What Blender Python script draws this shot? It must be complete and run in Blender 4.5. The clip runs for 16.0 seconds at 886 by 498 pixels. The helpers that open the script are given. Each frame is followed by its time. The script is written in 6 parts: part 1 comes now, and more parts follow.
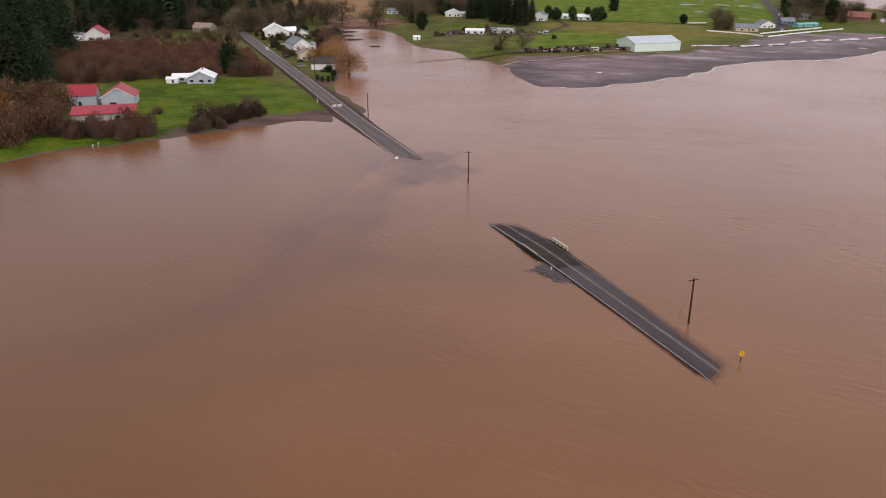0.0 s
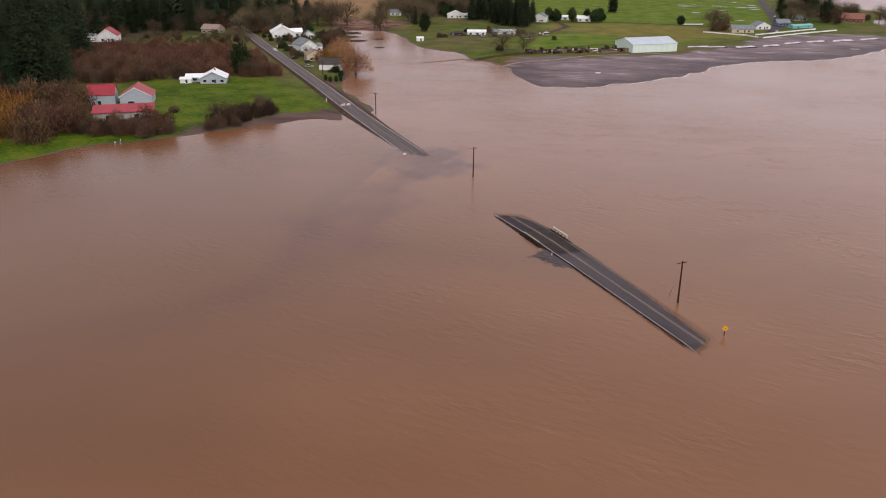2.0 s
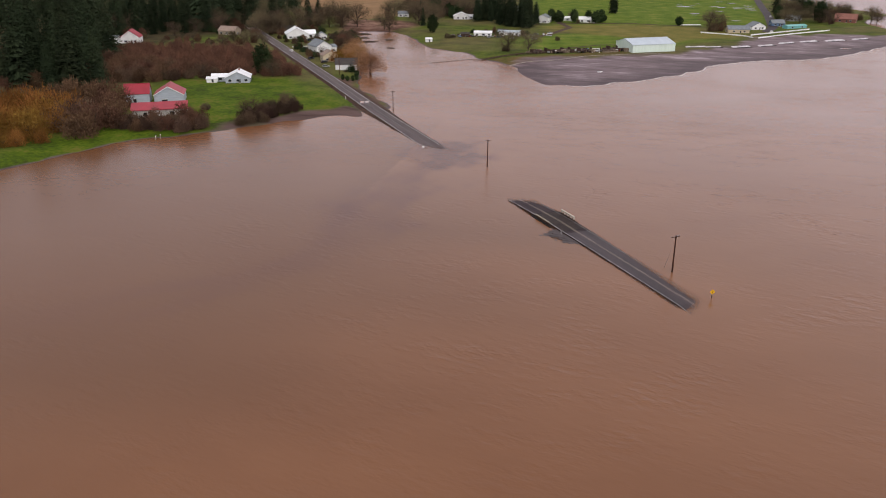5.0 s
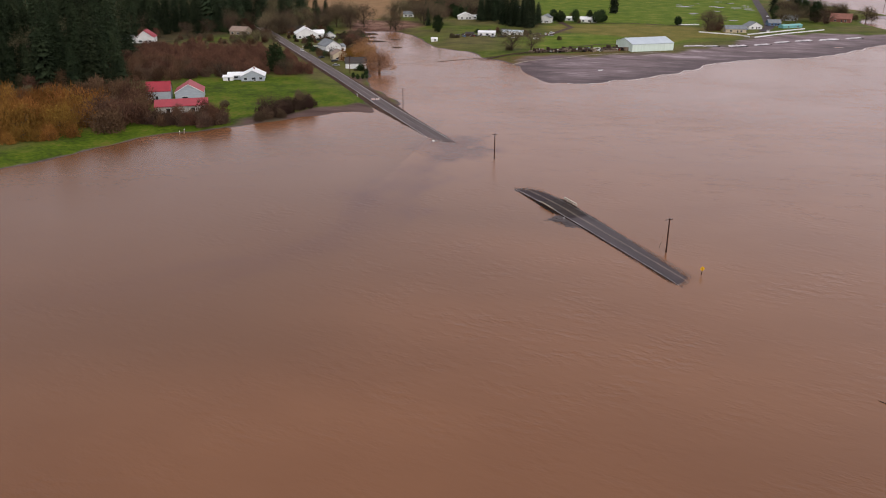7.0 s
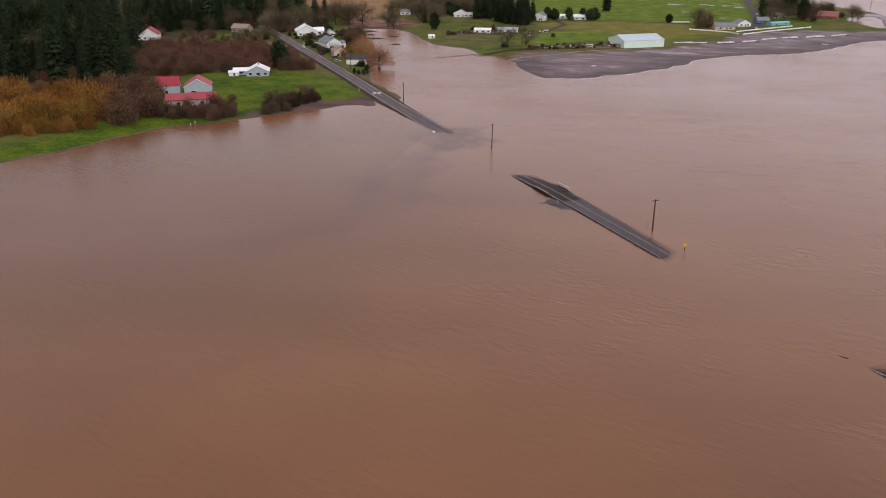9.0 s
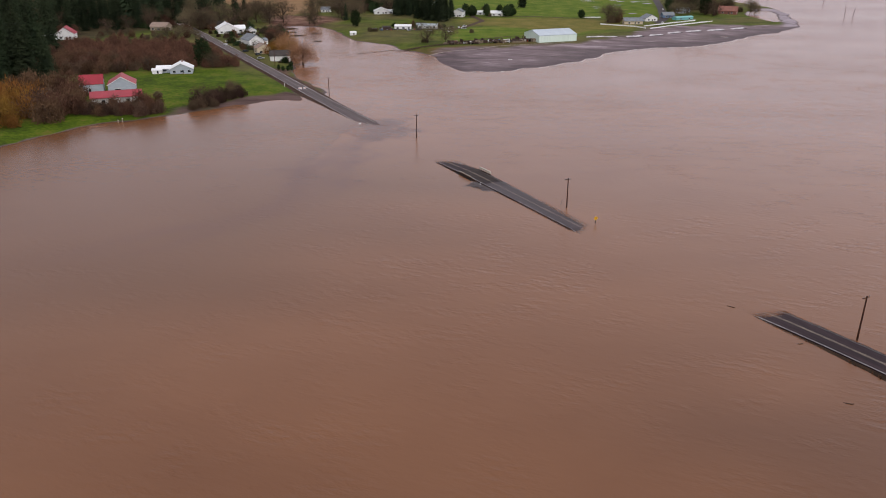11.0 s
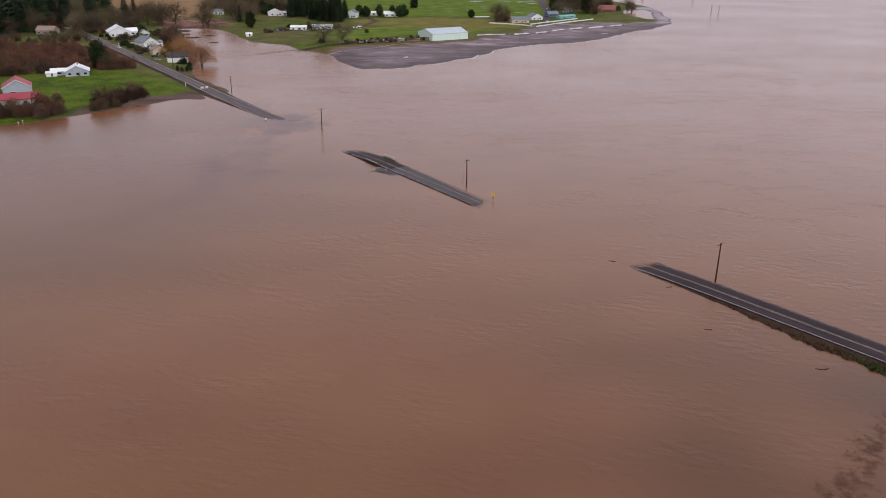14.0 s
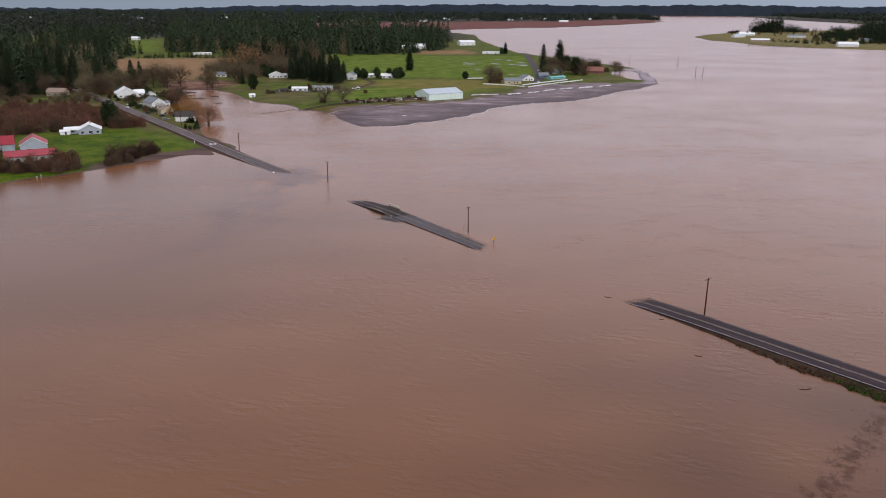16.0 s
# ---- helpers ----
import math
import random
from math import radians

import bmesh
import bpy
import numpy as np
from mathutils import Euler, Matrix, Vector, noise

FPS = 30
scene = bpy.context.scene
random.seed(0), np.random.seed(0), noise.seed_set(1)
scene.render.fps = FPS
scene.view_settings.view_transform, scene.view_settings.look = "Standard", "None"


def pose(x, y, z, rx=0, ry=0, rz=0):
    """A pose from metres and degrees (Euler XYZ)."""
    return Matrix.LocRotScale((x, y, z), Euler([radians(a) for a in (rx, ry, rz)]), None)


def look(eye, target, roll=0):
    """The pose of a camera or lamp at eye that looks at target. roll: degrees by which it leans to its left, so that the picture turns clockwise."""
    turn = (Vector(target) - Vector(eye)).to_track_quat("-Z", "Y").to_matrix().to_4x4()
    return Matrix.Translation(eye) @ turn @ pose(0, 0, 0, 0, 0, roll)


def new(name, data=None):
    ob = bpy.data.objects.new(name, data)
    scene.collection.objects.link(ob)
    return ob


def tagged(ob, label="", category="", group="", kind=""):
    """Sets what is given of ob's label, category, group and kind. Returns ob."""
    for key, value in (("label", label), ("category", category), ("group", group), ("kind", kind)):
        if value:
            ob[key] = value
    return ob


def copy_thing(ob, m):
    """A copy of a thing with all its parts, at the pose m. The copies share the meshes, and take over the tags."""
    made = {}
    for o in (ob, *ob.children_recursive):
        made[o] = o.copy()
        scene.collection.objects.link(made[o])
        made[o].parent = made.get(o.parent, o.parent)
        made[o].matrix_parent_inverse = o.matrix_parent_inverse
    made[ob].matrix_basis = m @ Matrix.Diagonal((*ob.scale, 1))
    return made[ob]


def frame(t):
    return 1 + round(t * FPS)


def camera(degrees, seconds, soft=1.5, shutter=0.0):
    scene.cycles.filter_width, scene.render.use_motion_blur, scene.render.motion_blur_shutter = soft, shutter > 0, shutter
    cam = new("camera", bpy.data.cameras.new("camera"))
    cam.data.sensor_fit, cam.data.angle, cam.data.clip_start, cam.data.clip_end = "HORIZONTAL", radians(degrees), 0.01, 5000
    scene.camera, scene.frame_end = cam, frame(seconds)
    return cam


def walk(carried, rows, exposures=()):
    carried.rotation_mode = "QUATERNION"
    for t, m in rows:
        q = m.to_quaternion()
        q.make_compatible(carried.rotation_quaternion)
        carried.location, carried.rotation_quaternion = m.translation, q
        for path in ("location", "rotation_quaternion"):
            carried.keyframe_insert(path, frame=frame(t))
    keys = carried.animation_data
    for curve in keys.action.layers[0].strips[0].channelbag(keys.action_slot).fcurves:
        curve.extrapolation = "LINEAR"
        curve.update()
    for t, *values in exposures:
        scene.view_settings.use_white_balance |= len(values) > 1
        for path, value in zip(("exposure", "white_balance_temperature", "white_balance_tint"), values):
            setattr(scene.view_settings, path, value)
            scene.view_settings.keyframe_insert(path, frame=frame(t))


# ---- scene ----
cam = camera(59.4, 16.0, 1.0)
PATH = [
    (0, (2.147, 126.642, 70.329), (1.723, 128.447, 69.578), 0.3),
    (0.5, (2.599, 123.39, 70.772), (2.174, 125.195, 70.022), 0.3),
    (1, (2.926, 119.851, 71.459), (2.502, 121.655, 70.709), 0.3),
    (1.5, (3.217, 116.309, 72.047), (2.792, 118.114, 71.297), 0.3),
    (2, (3.357, 112.626, 72.541), (2.933, 114.431, 71.791), 0.3),
    (2.5, (3.369, 108.738, 73.107), (2.945, 110.543, 72.357), 0.2),
    (3, (3.338, 104.711, 73.788), (2.914, 106.516, 73.038), 0.2),
    (3.5, (3.244, 100.56, 74.549), (2.819, 102.364, 73.798), 0.2),
    (4, (3.142, 96.291, 75.104), (2.718, 98.096, 74.354), 0.2),
    (6.5, (4.139, 73.6, 78.417), (3.711, 75.402, 77.664), 0.1),
    (7, (4.366, 69.125, 78.727), (3.938, 70.928, 77.975), 0.1),
    (7.5, (4.739, 64.639, 79.052), (4.31, 66.442, 78.299), 0.1),
    (8, (5.082, 60.054, 79.12), (4.654, 61.857, 78.367), 0.2),
    (8.2, (5.164, 58.349, 79.189), (4.737, 60.152, 78.437), 0.1),
    (9.25, (6.4, 50.1, 79.95), (5.996, 51.905, 79.193), 0.25),
    (10.3, (7.683, 41.609, 80.424), (7.365, 43.431, 79.663), 0.4),
    (10.5, (7.976, 39.888, 80.464), (7.681, 41.714, 79.705), 0.2),
    (11, (8.215, 35.813, 80.524), (7.985, 37.649, 79.764), 0.3),
    (11.5, (8.599, 31.767, 80.57), (8.437, 33.61, 79.81), 0.3),
    (12, (8.561, 28.237, 80.646), (8.455, 30.084, 79.885), 0.4),
    (12.5, (8.654, 24.804, 80.687), (8.591, 26.653, 79.927), 0.4),
    (13, (8.314, 21.373, 80.69), (8.289, 23.223, 79.929), 0.5),
    (13.5, (7.874, 17.876, 80.709), (7.878, 19.725, 79.947), 0.4),
    (14, (7.171, 14.304, 80.634), (7.192, 16.157, 79.881), 0.5),
    (14.5, (6.626, 10.709, 80.504), (6.655, 12.577, 79.789), 0.4),
    (15, (5.854, 6.995, 80.312), (5.886, 8.878, 79.638), 0.4),
    (15.5, (4.643, 3.317, 80.141), (4.68, 5.214, 79.506), 0.4),
    (16, (3.374, -0.647, 80.08), (3.413, 1.258, 79.471), 0.3),
]
walk(cam, [(t, look(eye, target, roll)) for t, eye, target, roll in PATH], [(0, 0.02, 6640, 10), (4, 0.0, 6620, 10), (8, -0.06, 6580, 10), (11, -0.09, 6430, 10), (13.5, -0.1, 6290, 10), (16, -0.1, 6230, 10)])

# ---- world, sun ----
world = bpy.data.worlds.new("overcast_sky")
scene.world = world
world.use_nodes = True
wn, wl = world.node_tree.nodes, world.node_tree.links
sky = wn.new("ShaderNodeTexSky")
sky.sky_type, sky.sun_disc = "NISHITA", False
sky.sun_elevation, sky.sun_rotation = radians(42), radians(150)
sky.air_density, sky.dust_density, sky.ozone_density = 1.0, 4.0, 1.0
cloud = wn.new("ShaderNodeMix")
cloud.data_type = "RGBA"
cloud.inputs[0].default_value = 0.88
wl.new(sky.outputs[0], cloud.inputs[6])
# an overcast sky: grey-blue at the skyline, brightest in the upper half
up = wn.new("ShaderNodeSeparateXYZ")
wl.new(wn.new("ShaderNodeTexCoord").outputs["Generated"], up.inputs[0])
veil = wn.new("ShaderNodeValToRGB")
for k in range(3):
    veil.color_ramp.elements.new(0.5)
for e, (p, c) in zip(veil.color_ramp.elements, ((0.0, (0.27, 0.31, 0.38)), (0.05, (0.55, 0.52, 0.59)), (0.17, (0.98, 0.9, 1.01)), (0.36, (0.82, 0.78, 0.83)), (1.0, (0.62, 0.63, 0.66)))):
    e.position, e.color = p, (*c, 1)
wl.new(up.outputs[2], veil.inputs[0])
lift = wn.new("ShaderNodeMix")
lift.data_type, lift.blend_type = "RGBA", "MULTIPLY"
lift.inputs[0].default_value = 1.0
lift.inputs[7].default_value = (8.4, 8.4, 8.4, 1)
wl.new(veil.outputs[0], lift.inputs[6])
# the cloud is thinner towards the hidden sun
side = wn.new("ShaderNodeMath")
side.operation = "MULTIPLY_ADD"
side.inputs[1].default_value, side.inputs[2].default_value = 0.32, 1.01
wl.new(up.outputs[0], side.inputs[0])
thin = wn.new("ShaderNodeVectorMath")
thin.operation = "SCALE"
wl.new(lift.outputs[2], thin.inputs[0])
wl.new(side.outputs[0], thin.inputs["Scale"])
wl.new(thin.outputs[0], cloud.inputs[7])
bg = wn["Background"]
bg.inputs[1].default_value = 0.15
wl.new(cloud.outputs[2], bg.inputs[0])

sun = new("sun", bpy.data.lights.new("sun", "SUN"))
sun.data.energy, sun.data.angle, sun.data.color = 0.8, radians(25), (1.0, 0.96, 0.9)
sun.matrix_world = look((0, 0, 300), (-100, 173, 300 - 180))


# ---- materials ----
def ramp(nt, fac, stops):
    r = nt.nodes.new("ShaderNodeValToRGB")
    els = r.color_ramp.elements
    while len(els) < len(stops):
        els.new(0.5)
    for e, (p, c) in zip(els, stops):
        e.position, e.color = p, (*c, 1)
    nt.links.new(fac, r.inputs[0])
    return r.outputs[0]


def noise_node(nt, vec, scale, detail=4, rough=0.55):
    n = nt.nodes.new("ShaderNodeTexNoise")
    n.inputs["Scale"].default_value, n.inputs["Detail"].default_value = scale, detail
    n.inputs["Roughness"].default_value = rough
    nt.links.new(vec, n.inputs["Vector"])
    return n.outputs[0]


def mix_col(nt, fac, a, b, mode="MIX"):
    m = nt.nodes.new("ShaderNodeMix")
    m.data_type, m.blend_type = "RGBA", mode
    for sock, v in ((m.inputs[0], fac), (m.inputs[6], a), (m.inputs[7], b)):
        if isinstance(v, (int, float)):
            sock.default_value = v
        elif isinstance(v, tuple):
            sock.default_value = (*v, 1)
        else:
            nt.links.new(v, sock)
    return m.outputs[2]


def maths(nt, op, a, b=0.0, clamp=False):
    m = nt.nodes.new("ShaderNodeMath")
    m.operation, m.use_clamp = op, clamp
    for sock, v in ((m.inputs[0], a), (m.inputs[1], b)):
        if isinstance(v, (int, float)):
            sock.default_value = v
        else:
            nt.links.new(v, sock)
    return m.outputs[0]


def material(name, colour, other=None, scale=0.6, fine=6.0, rough=0.8, metal=0.0, bump=0.3, spread=0.0, stretch=None, turn=0.0, spec=None):
    """A surface with broad stains, fine grain and a little relief; spread varies it from object to object."""
    m = bpy.data.materials.new(name)
    m.use_nodes = True
    nt = m.node_tree
    p = nt.nodes["Principled BSDF"]
    co = nt.nodes.new("ShaderNodeTexCoord").outputs["Object"]
    if stretch:
        mp = nt.nodes.new("ShaderNodeMapping")
        mp.inputs["Scale"].default_value = stretch
        if turn:
            mp.vector_type = "TEXTURE"
        mp.inputs["Rotation"].default_value = (0, 0, radians(turn))
        nt.links.new(co, mp.inputs["Vector"])
        co = mp.outputs[0]
    other = other or tuple(c * 0.72 for c in colour)
    a, b = noise_node(nt, co, scale), noise_node(nt, co, fine, 3)
    f = maths(nt, "ADD", maths(nt, "MULTIPLY", a, 0.6), maths(nt, "MULTIPLY", b, 0.4))
    col = ramp(nt, f, [(0.36, other), (0.62, colour)])
    if spread:
        rnd = nt.nodes.new("ShaderNodeObjectInfo").outputs["Random"]
        k = maths(nt, "ADD", maths(nt, "MULTIPLY", rnd, 2 * spread), 1 - spread)
        hsv = nt.nodes.new("ShaderNodeHueSaturation")
        nt.links.new(k, hsv.inputs["Value"])
        nt.links.new(col, hsv.inputs["Color"])
        hue = maths(nt, "ADD", maths(nt, "MULTIPLY", maths(nt, "FRACT", maths(nt, "MULTIPLY", rnd, 7.3)), 0.05 * spread * 4), 0.5 - 0.025 * spread * 4)
        nt.links.new(hue, hsv.inputs["Hue"])
        col = hsv.outputs[0]
    nt.links.new(col, p.inputs["Base Color"])
    p.inputs["Roughness"].default_value, p.inputs["Metallic"].default_value = rough, metal
    p.inputs["Specular IOR Level"].default_value = spec if spec is not None else 0.12 if rough > 0.7 else (0.2 if rough > 0.65 else 0.4)
    if bump:
        bn = nt.nodes.new("ShaderNodeBump")
        bn.inputs["Strength"].default_value, bn.inputs["Distance"].default_value = bump, 0.1
        nt.links.new(b, bn.inputs["Height"])
        nt.links.new(bn.outputs[0], p.inputs["Normal"])
    return m


def foliage(name, colour, other, spread=0.35):
    """Leaves or twigs: each clump its own tone."""
    m = bpy.data.materials.new(name)
    m.use_nodes = True
    nt = m.node_tree
    p = nt.nodes["Principled BSDF"]
    isl = nt.nodes.new("ShaderNodeNewGeometry").outputs["Random Per Island"]
    co = nt.nodes.new("ShaderNodeTexCoord").outputs["Object"]
    big = noise_node(nt, co, 0.11, 2)
    f = maths(nt, "ADD", maths(nt, "MULTIPLY", isl, 0.2), maths(nt, "MULTIPLY", big, 1.03))
    col = ramp(nt, f, [(0.3, other), (0.88, colour)])
    rnd = nt.nodes.new("ShaderNodeObjectInfo").outputs["Random"]
    hsv = nt.nodes.new("ShaderNodeHueSaturation")
    nt.links.new(maths(nt, "ADD", maths(nt, "MULTIPLY", rnd, 2 * spread), 1 - spread), hsv.inputs["Value"])
    nt.links.new(maths(nt, "ADD", maths(nt, "MULTIPLY", maths(nt, "FRACT", maths(nt, "MULTIPLY", rnd, 5.7)), 0.03), 0.485), hsv.inputs["Hue"])
    nt.links.new(col, hsv.inputs["Color"])
    nt.links.new(hsv.outputs[0], p.inputs["Base Color"])
    p.inputs["Roughness"].default_value = 0.85
    p.inputs["Specular IOR Level"].default_value = 0.02
    return m


M = dict(
    asphalt=material("asphalt", (0.046, 0.026, 0.031), (0.012, 0.007, 0.0095), 0.7, 5.0, 0.58, 0, 0.2, 0, (14, 1, 1), 126.55, 0.1),
    wet_asphalt=material("wet_asphalt", (0.056, 0.034, 0.039), (0.012, 0.007, 0.009), 0.7, 5.0, 0.45, 0, 0.2, 0, (14, 1, 1), 126.55, 0.2),
    # worn far road; the sky's sheen on wet asphalt is painted into its colour
    worn_sheen_asphalt=material("worn_sheen_asphalt", (0.125, 0.092, 0.092), (0.05, 0.036, 0.038), 0.7, 5.0, 0.6, 0, 0.2, 0, (14, 1, 1), 126.55, 0.15),
    deck=material("worn_deck_asphalt", (0.04, 0.026, 0.022), (0.014, 0.009, 0.009), 0.5, 4.0, 0.65, 0, 0.25, spec=0.16),
    white_line=material("white_line", (0.58, 0.56, 0.55), (0.34, 0.32, 0.32), 0.8, 6, 0.6),
    faint_line=material("worn_line", (0.26, 0.25, 0.25), (0.12, 0.11, 0.11), 0.8, 6, 0.7),
    yellow_line=material("yellow_line", (0.46, 0.37, 0.28), (0.3, 0.24, 0.19), 0.8, 6, 0.6),
    verge=material("verge_grass", (0.06, 0.036, 0.022), (0.02, 0.013, 0.01), 0.25, 2.5, 0.95, 0, 0.8),
    gravel=material("wet_gravel", (0.1, 0.062, 0.048), (0.045, 0.028, 0.023), 0.4, 5, 0.9, 0, 0.6),
    concrete=material("concrete", (0.64, 0.58, 0.48), (0.42, 0.36, 0.29), 1.2, 8, 0.8),
    dark=material("dark_gap", (0.02, 0.02, 0.02), None, 1, 5, 0.9),
    pole=material("pole_wood", (0.075, 0.032, 0.019), (0.04, 0.018, 0.012), 0.8, 6, 0.85, 0, 0.3, 0, (6, 6, 0.5)),
    ceramic=material("insulator", (0.3, 0.32, 0.33), None, 2, 8, 0.3),
    wire=material("wire", (0.03, 0.03, 0.03), None, 1, 5, 0.5),
    yellow_sign=material("yellow_sign", (0.8, 0.45, 0.01), (0.7, 0.38, 0.01), 2, 9, 0.45, 0, 0),
    black_sign=material("black_sign", (0.015, 0.015, 0.015), None, 2, 9, 0.5, 0, 0),
    white_paint=material("white_paint", (0.86, 0.86, 0.86), (0.72, 0.72, 0.72), 0.3, 4, 0.6, 0, 0.1),
    cream_paint=material("cream_paint", (0.66, 0.56, 0.4), (0.54, 0.45, 0.32), 0.3, 4, 0.65),
    beige_paint=material("beige_paint", (0.42, 0.34, 0.27), (0.32, 0.26, 0.2), 0.3, 4, 0.7),
    weathered_wall=material("weathered_siding", (0.52, 0.49, 0.48), (0.26, 0.235, 0.225), 0.5, 4, 0.8, 0, 0.3, 0, (3, 3, 0.6)),
    grey_wall=material("grey_siding", (0.44, 0.48, 0.54), (0.34, 0.38, 0.44), 0.3, 3, 0.6, 0, 0.2, 0, (1, 1, 4)),
    mint_wall=material("pale_mint_steel", (0.74, 0.86, 0.78), (0.64, 0.76, 0.68), 0.2, 3, 0.45, 0, 0.2, 0, (4, 4, 0.4)),
    pale_roof=material("pale_steel_roof", (0.5, 0.56, 0.62), (0.42, 0.48, 0.54), 0.2, 3, 0.4, 0, 0.2),
    red_roof=material("red_steel_roof", (0.37, 0.03, 0.049), (0.27, 0.022, 0.036), 0.25, 3, 0.5, 0, 0.2),
    rust_roof=material("rusty_red_roof", (0.3, 0.13, 0.1), (0.22, 0.1, 0.08), 0.3, 3, 0.7),
    grey_roof=material("grey_shingles", (0.24, 0.26, 0.28), (0.17, 0.18, 0.2), 0.4, 3, 0.85),
    dark_roof=material("dark_shingles", (0.085, 0.07, 0.065), (0.05, 0.045, 0.045), 0.4, 3, 0.85),
    tan_roof=material("tan_shingles", (0.36, 0.27, 0.22), (0.27, 0.2, 0.17), 0.4, 3, 0.85),
    white_roof=material("white_roof", (0.88, 0.88, 0.9), (0.78, 0.78, 0.8), 0.3, 3, 0.5),
    window=material("window_glass", (0.03, 0.035, 0.045), None, 1, 4, 0.08, 0, 0),
    trim=material("trim_paint", (0.7, 0.7, 0.7), None, 1, 5, 0.6, 0, 0),
    bark=material("bark", (0.085, 0.06, 0.045), (0.05, 0.035, 0.028), 1, 7, 0.95),
    tyre=material("rubber", (0.02, 0.02, 0.02), None, 2, 8, 0.8),
    metal=material("galvanised", (0.45, 0.46, 0.47), None, 1, 8, 0.4, 0.7, 0),
    rust=material("rusty_iron", (0.09, 0.055, 0.042), (0.04, 0.03, 0.026), 0.8, 5, 0.85),
    timber=material("weathered_timber", (0.3, 0.24, 0.18), (0.18, 0.14, 0.1), 0.7, 5, 0.85),
    orange=material("barrier_orange", (0.75, 0.2, 0.04), None, 1, 6, 0.5),
    tarp=material("white_tarp", (0.68, 0.64, 0.66), (0.3, 0.26, 0.28), 0.35, 2, 0.5, 0, 0.4),
    teal=material("teal_paint", (0.2, 0.5, 0.5), None, 1, 5, 0.5),
    blue_paint=material("blue_paint", (0.12, 0.2, 0.36), None, 1, 5, 0.4),
    silver_paint=material("silver_paint", (0.4, 0.41, 0.43), None, 1, 5, 0.3, 0.3, 0),
    red_paint=material("red_paint", (0.4, 0.04, 0.03), None, 1, 5, 0.4),
    dark_paint=material("dark_paint", (0.03, 0.035, 0.045), None, 1, 5, 0.3, 0, 0),
    fir=foliage("fir_needles", (0.042, 0.056, 0.028), (0.014, 0.021, 0.013)),
    # fir tones made paler and greyer, distance haze painted into the foliage
    hazed_far_wood=foliage("hazed_far_wood", (0.05, 0.058, 0.042), (0.02, 0.026, 0.021)),
    hedge=foliage("hedge_leaves", (0.05, 0.075, 0.03), (0.018, 0.03, 0.014)),
    brown_twig=foliage("brown_twigs", (0.185, 0.103, 0.062), (0.042, 0.024, 0.018)),
    grey_twig=foliage("grey_twigs", (0.155, 0.102, 0.066), (0.048, 0.032, 0.024)),
    ochre_twig=foliage("ochre_twigs", (0.32, 0.158, 0.038), (0.11, 0.054, 0.018)),
    orange_twig=foliage("orange_twigs", (0.4, 0.22, 0.11), (0.18, 0.095, 0.05)),
    dark_twig=foliage("dark_twigs", (0.085, 0.052, 0.038), (0.028, 0.018, 0.015)),
    tan_twig=foliage("tan_twigs", (0.33, 0.185, 0.1), (0.12, 0.068, 0.04)),
    olive_twig=foliage("olive_twigs", (0.18, 0.145, 0.084), (0.07, 0.056, 0.034)),
    grass_blade=foliage("grass_blades", (0.055, 0.092, 0.018), (0.026, 0.045, 0.011)),
    reed=foliage("dead_reeds", (0.13, 0.06, 0.034), (0.024, 0.014, 0.011)),
    weed=foliage("sunken_weed", (0.12, 0.055, 0.034), (0.075, 0.036, 0.023)),
    silt=material("wet_silt", (0.062, 0.043, 0.043), (0.035, 0.025, 0.026), 0.6, 4, 0.6, 0, 0.3),
    foam=material("shore_foam", (0.6, 0.55, 0.54), (0.34, 0.27, 0.26), 0.15, 1.2, 0.6, 0, 0.2),
    pale_gravel=material("pale_gravel", (0.42, 0.36, 0.31), (0.24, 0.2, 0.16), 0.2, 2, 0.9, 0, 0.3),
    puddle=material("rain_puddle", (0.16, 0.15, 0.13), (0.11, 0.11, 0.08), 0.2, 2, 0.15, 0, 0.1),
    litter=foliage("flood_litter", (0.13, 0.07, 0.045), (0.06, 0.034, 0.024)),
    # the blue-grey of distance haze is put into the hills' base colour
    distance=material("hazed_hills", (0.042, 0.055, 0.074), (0.027, 0.036, 0.051), 0.004, 0.03, 1.0, 0, 0),
)

# ---- ground plan ----
ORG, U, N = Vector((5.1, 275.3)), Vector((-0.5955, 0.8034)), Vector((0.8034, 0.5955))
# the road's offset from its axis and its rise, along its length
ROAD_U, ROAD_N = [-320, -160, -110, -40, 15, 60, 130, 190, 350, 440, 700], [7, 4.2, 3.3, -0.2, 0.35, -0.35, -0.6, -0.6, 2.4, 4.1, 9.4]
RISE_U = [-320, -160, -120, -100, -95, -90, -80, -42, -33, -28, -10, 15, 22, 30, 37, 44, 50, 55, 62, 113, 121.5, 133, 160, 190, 260, 440, 700]
RISE_Z = [1.8, 1.15, 0.55, 0.2, 0.06, -0.25, -0.45, -0.5, -0.42, 0.05, 0.1, 0.15, 0.28, 0.5, 0.36, 0.14, 0.04, -0.4, -0.5, -0.45, 0.0, 0.16, 0.5, 0.9, 1.9, 3.0, 3.6]
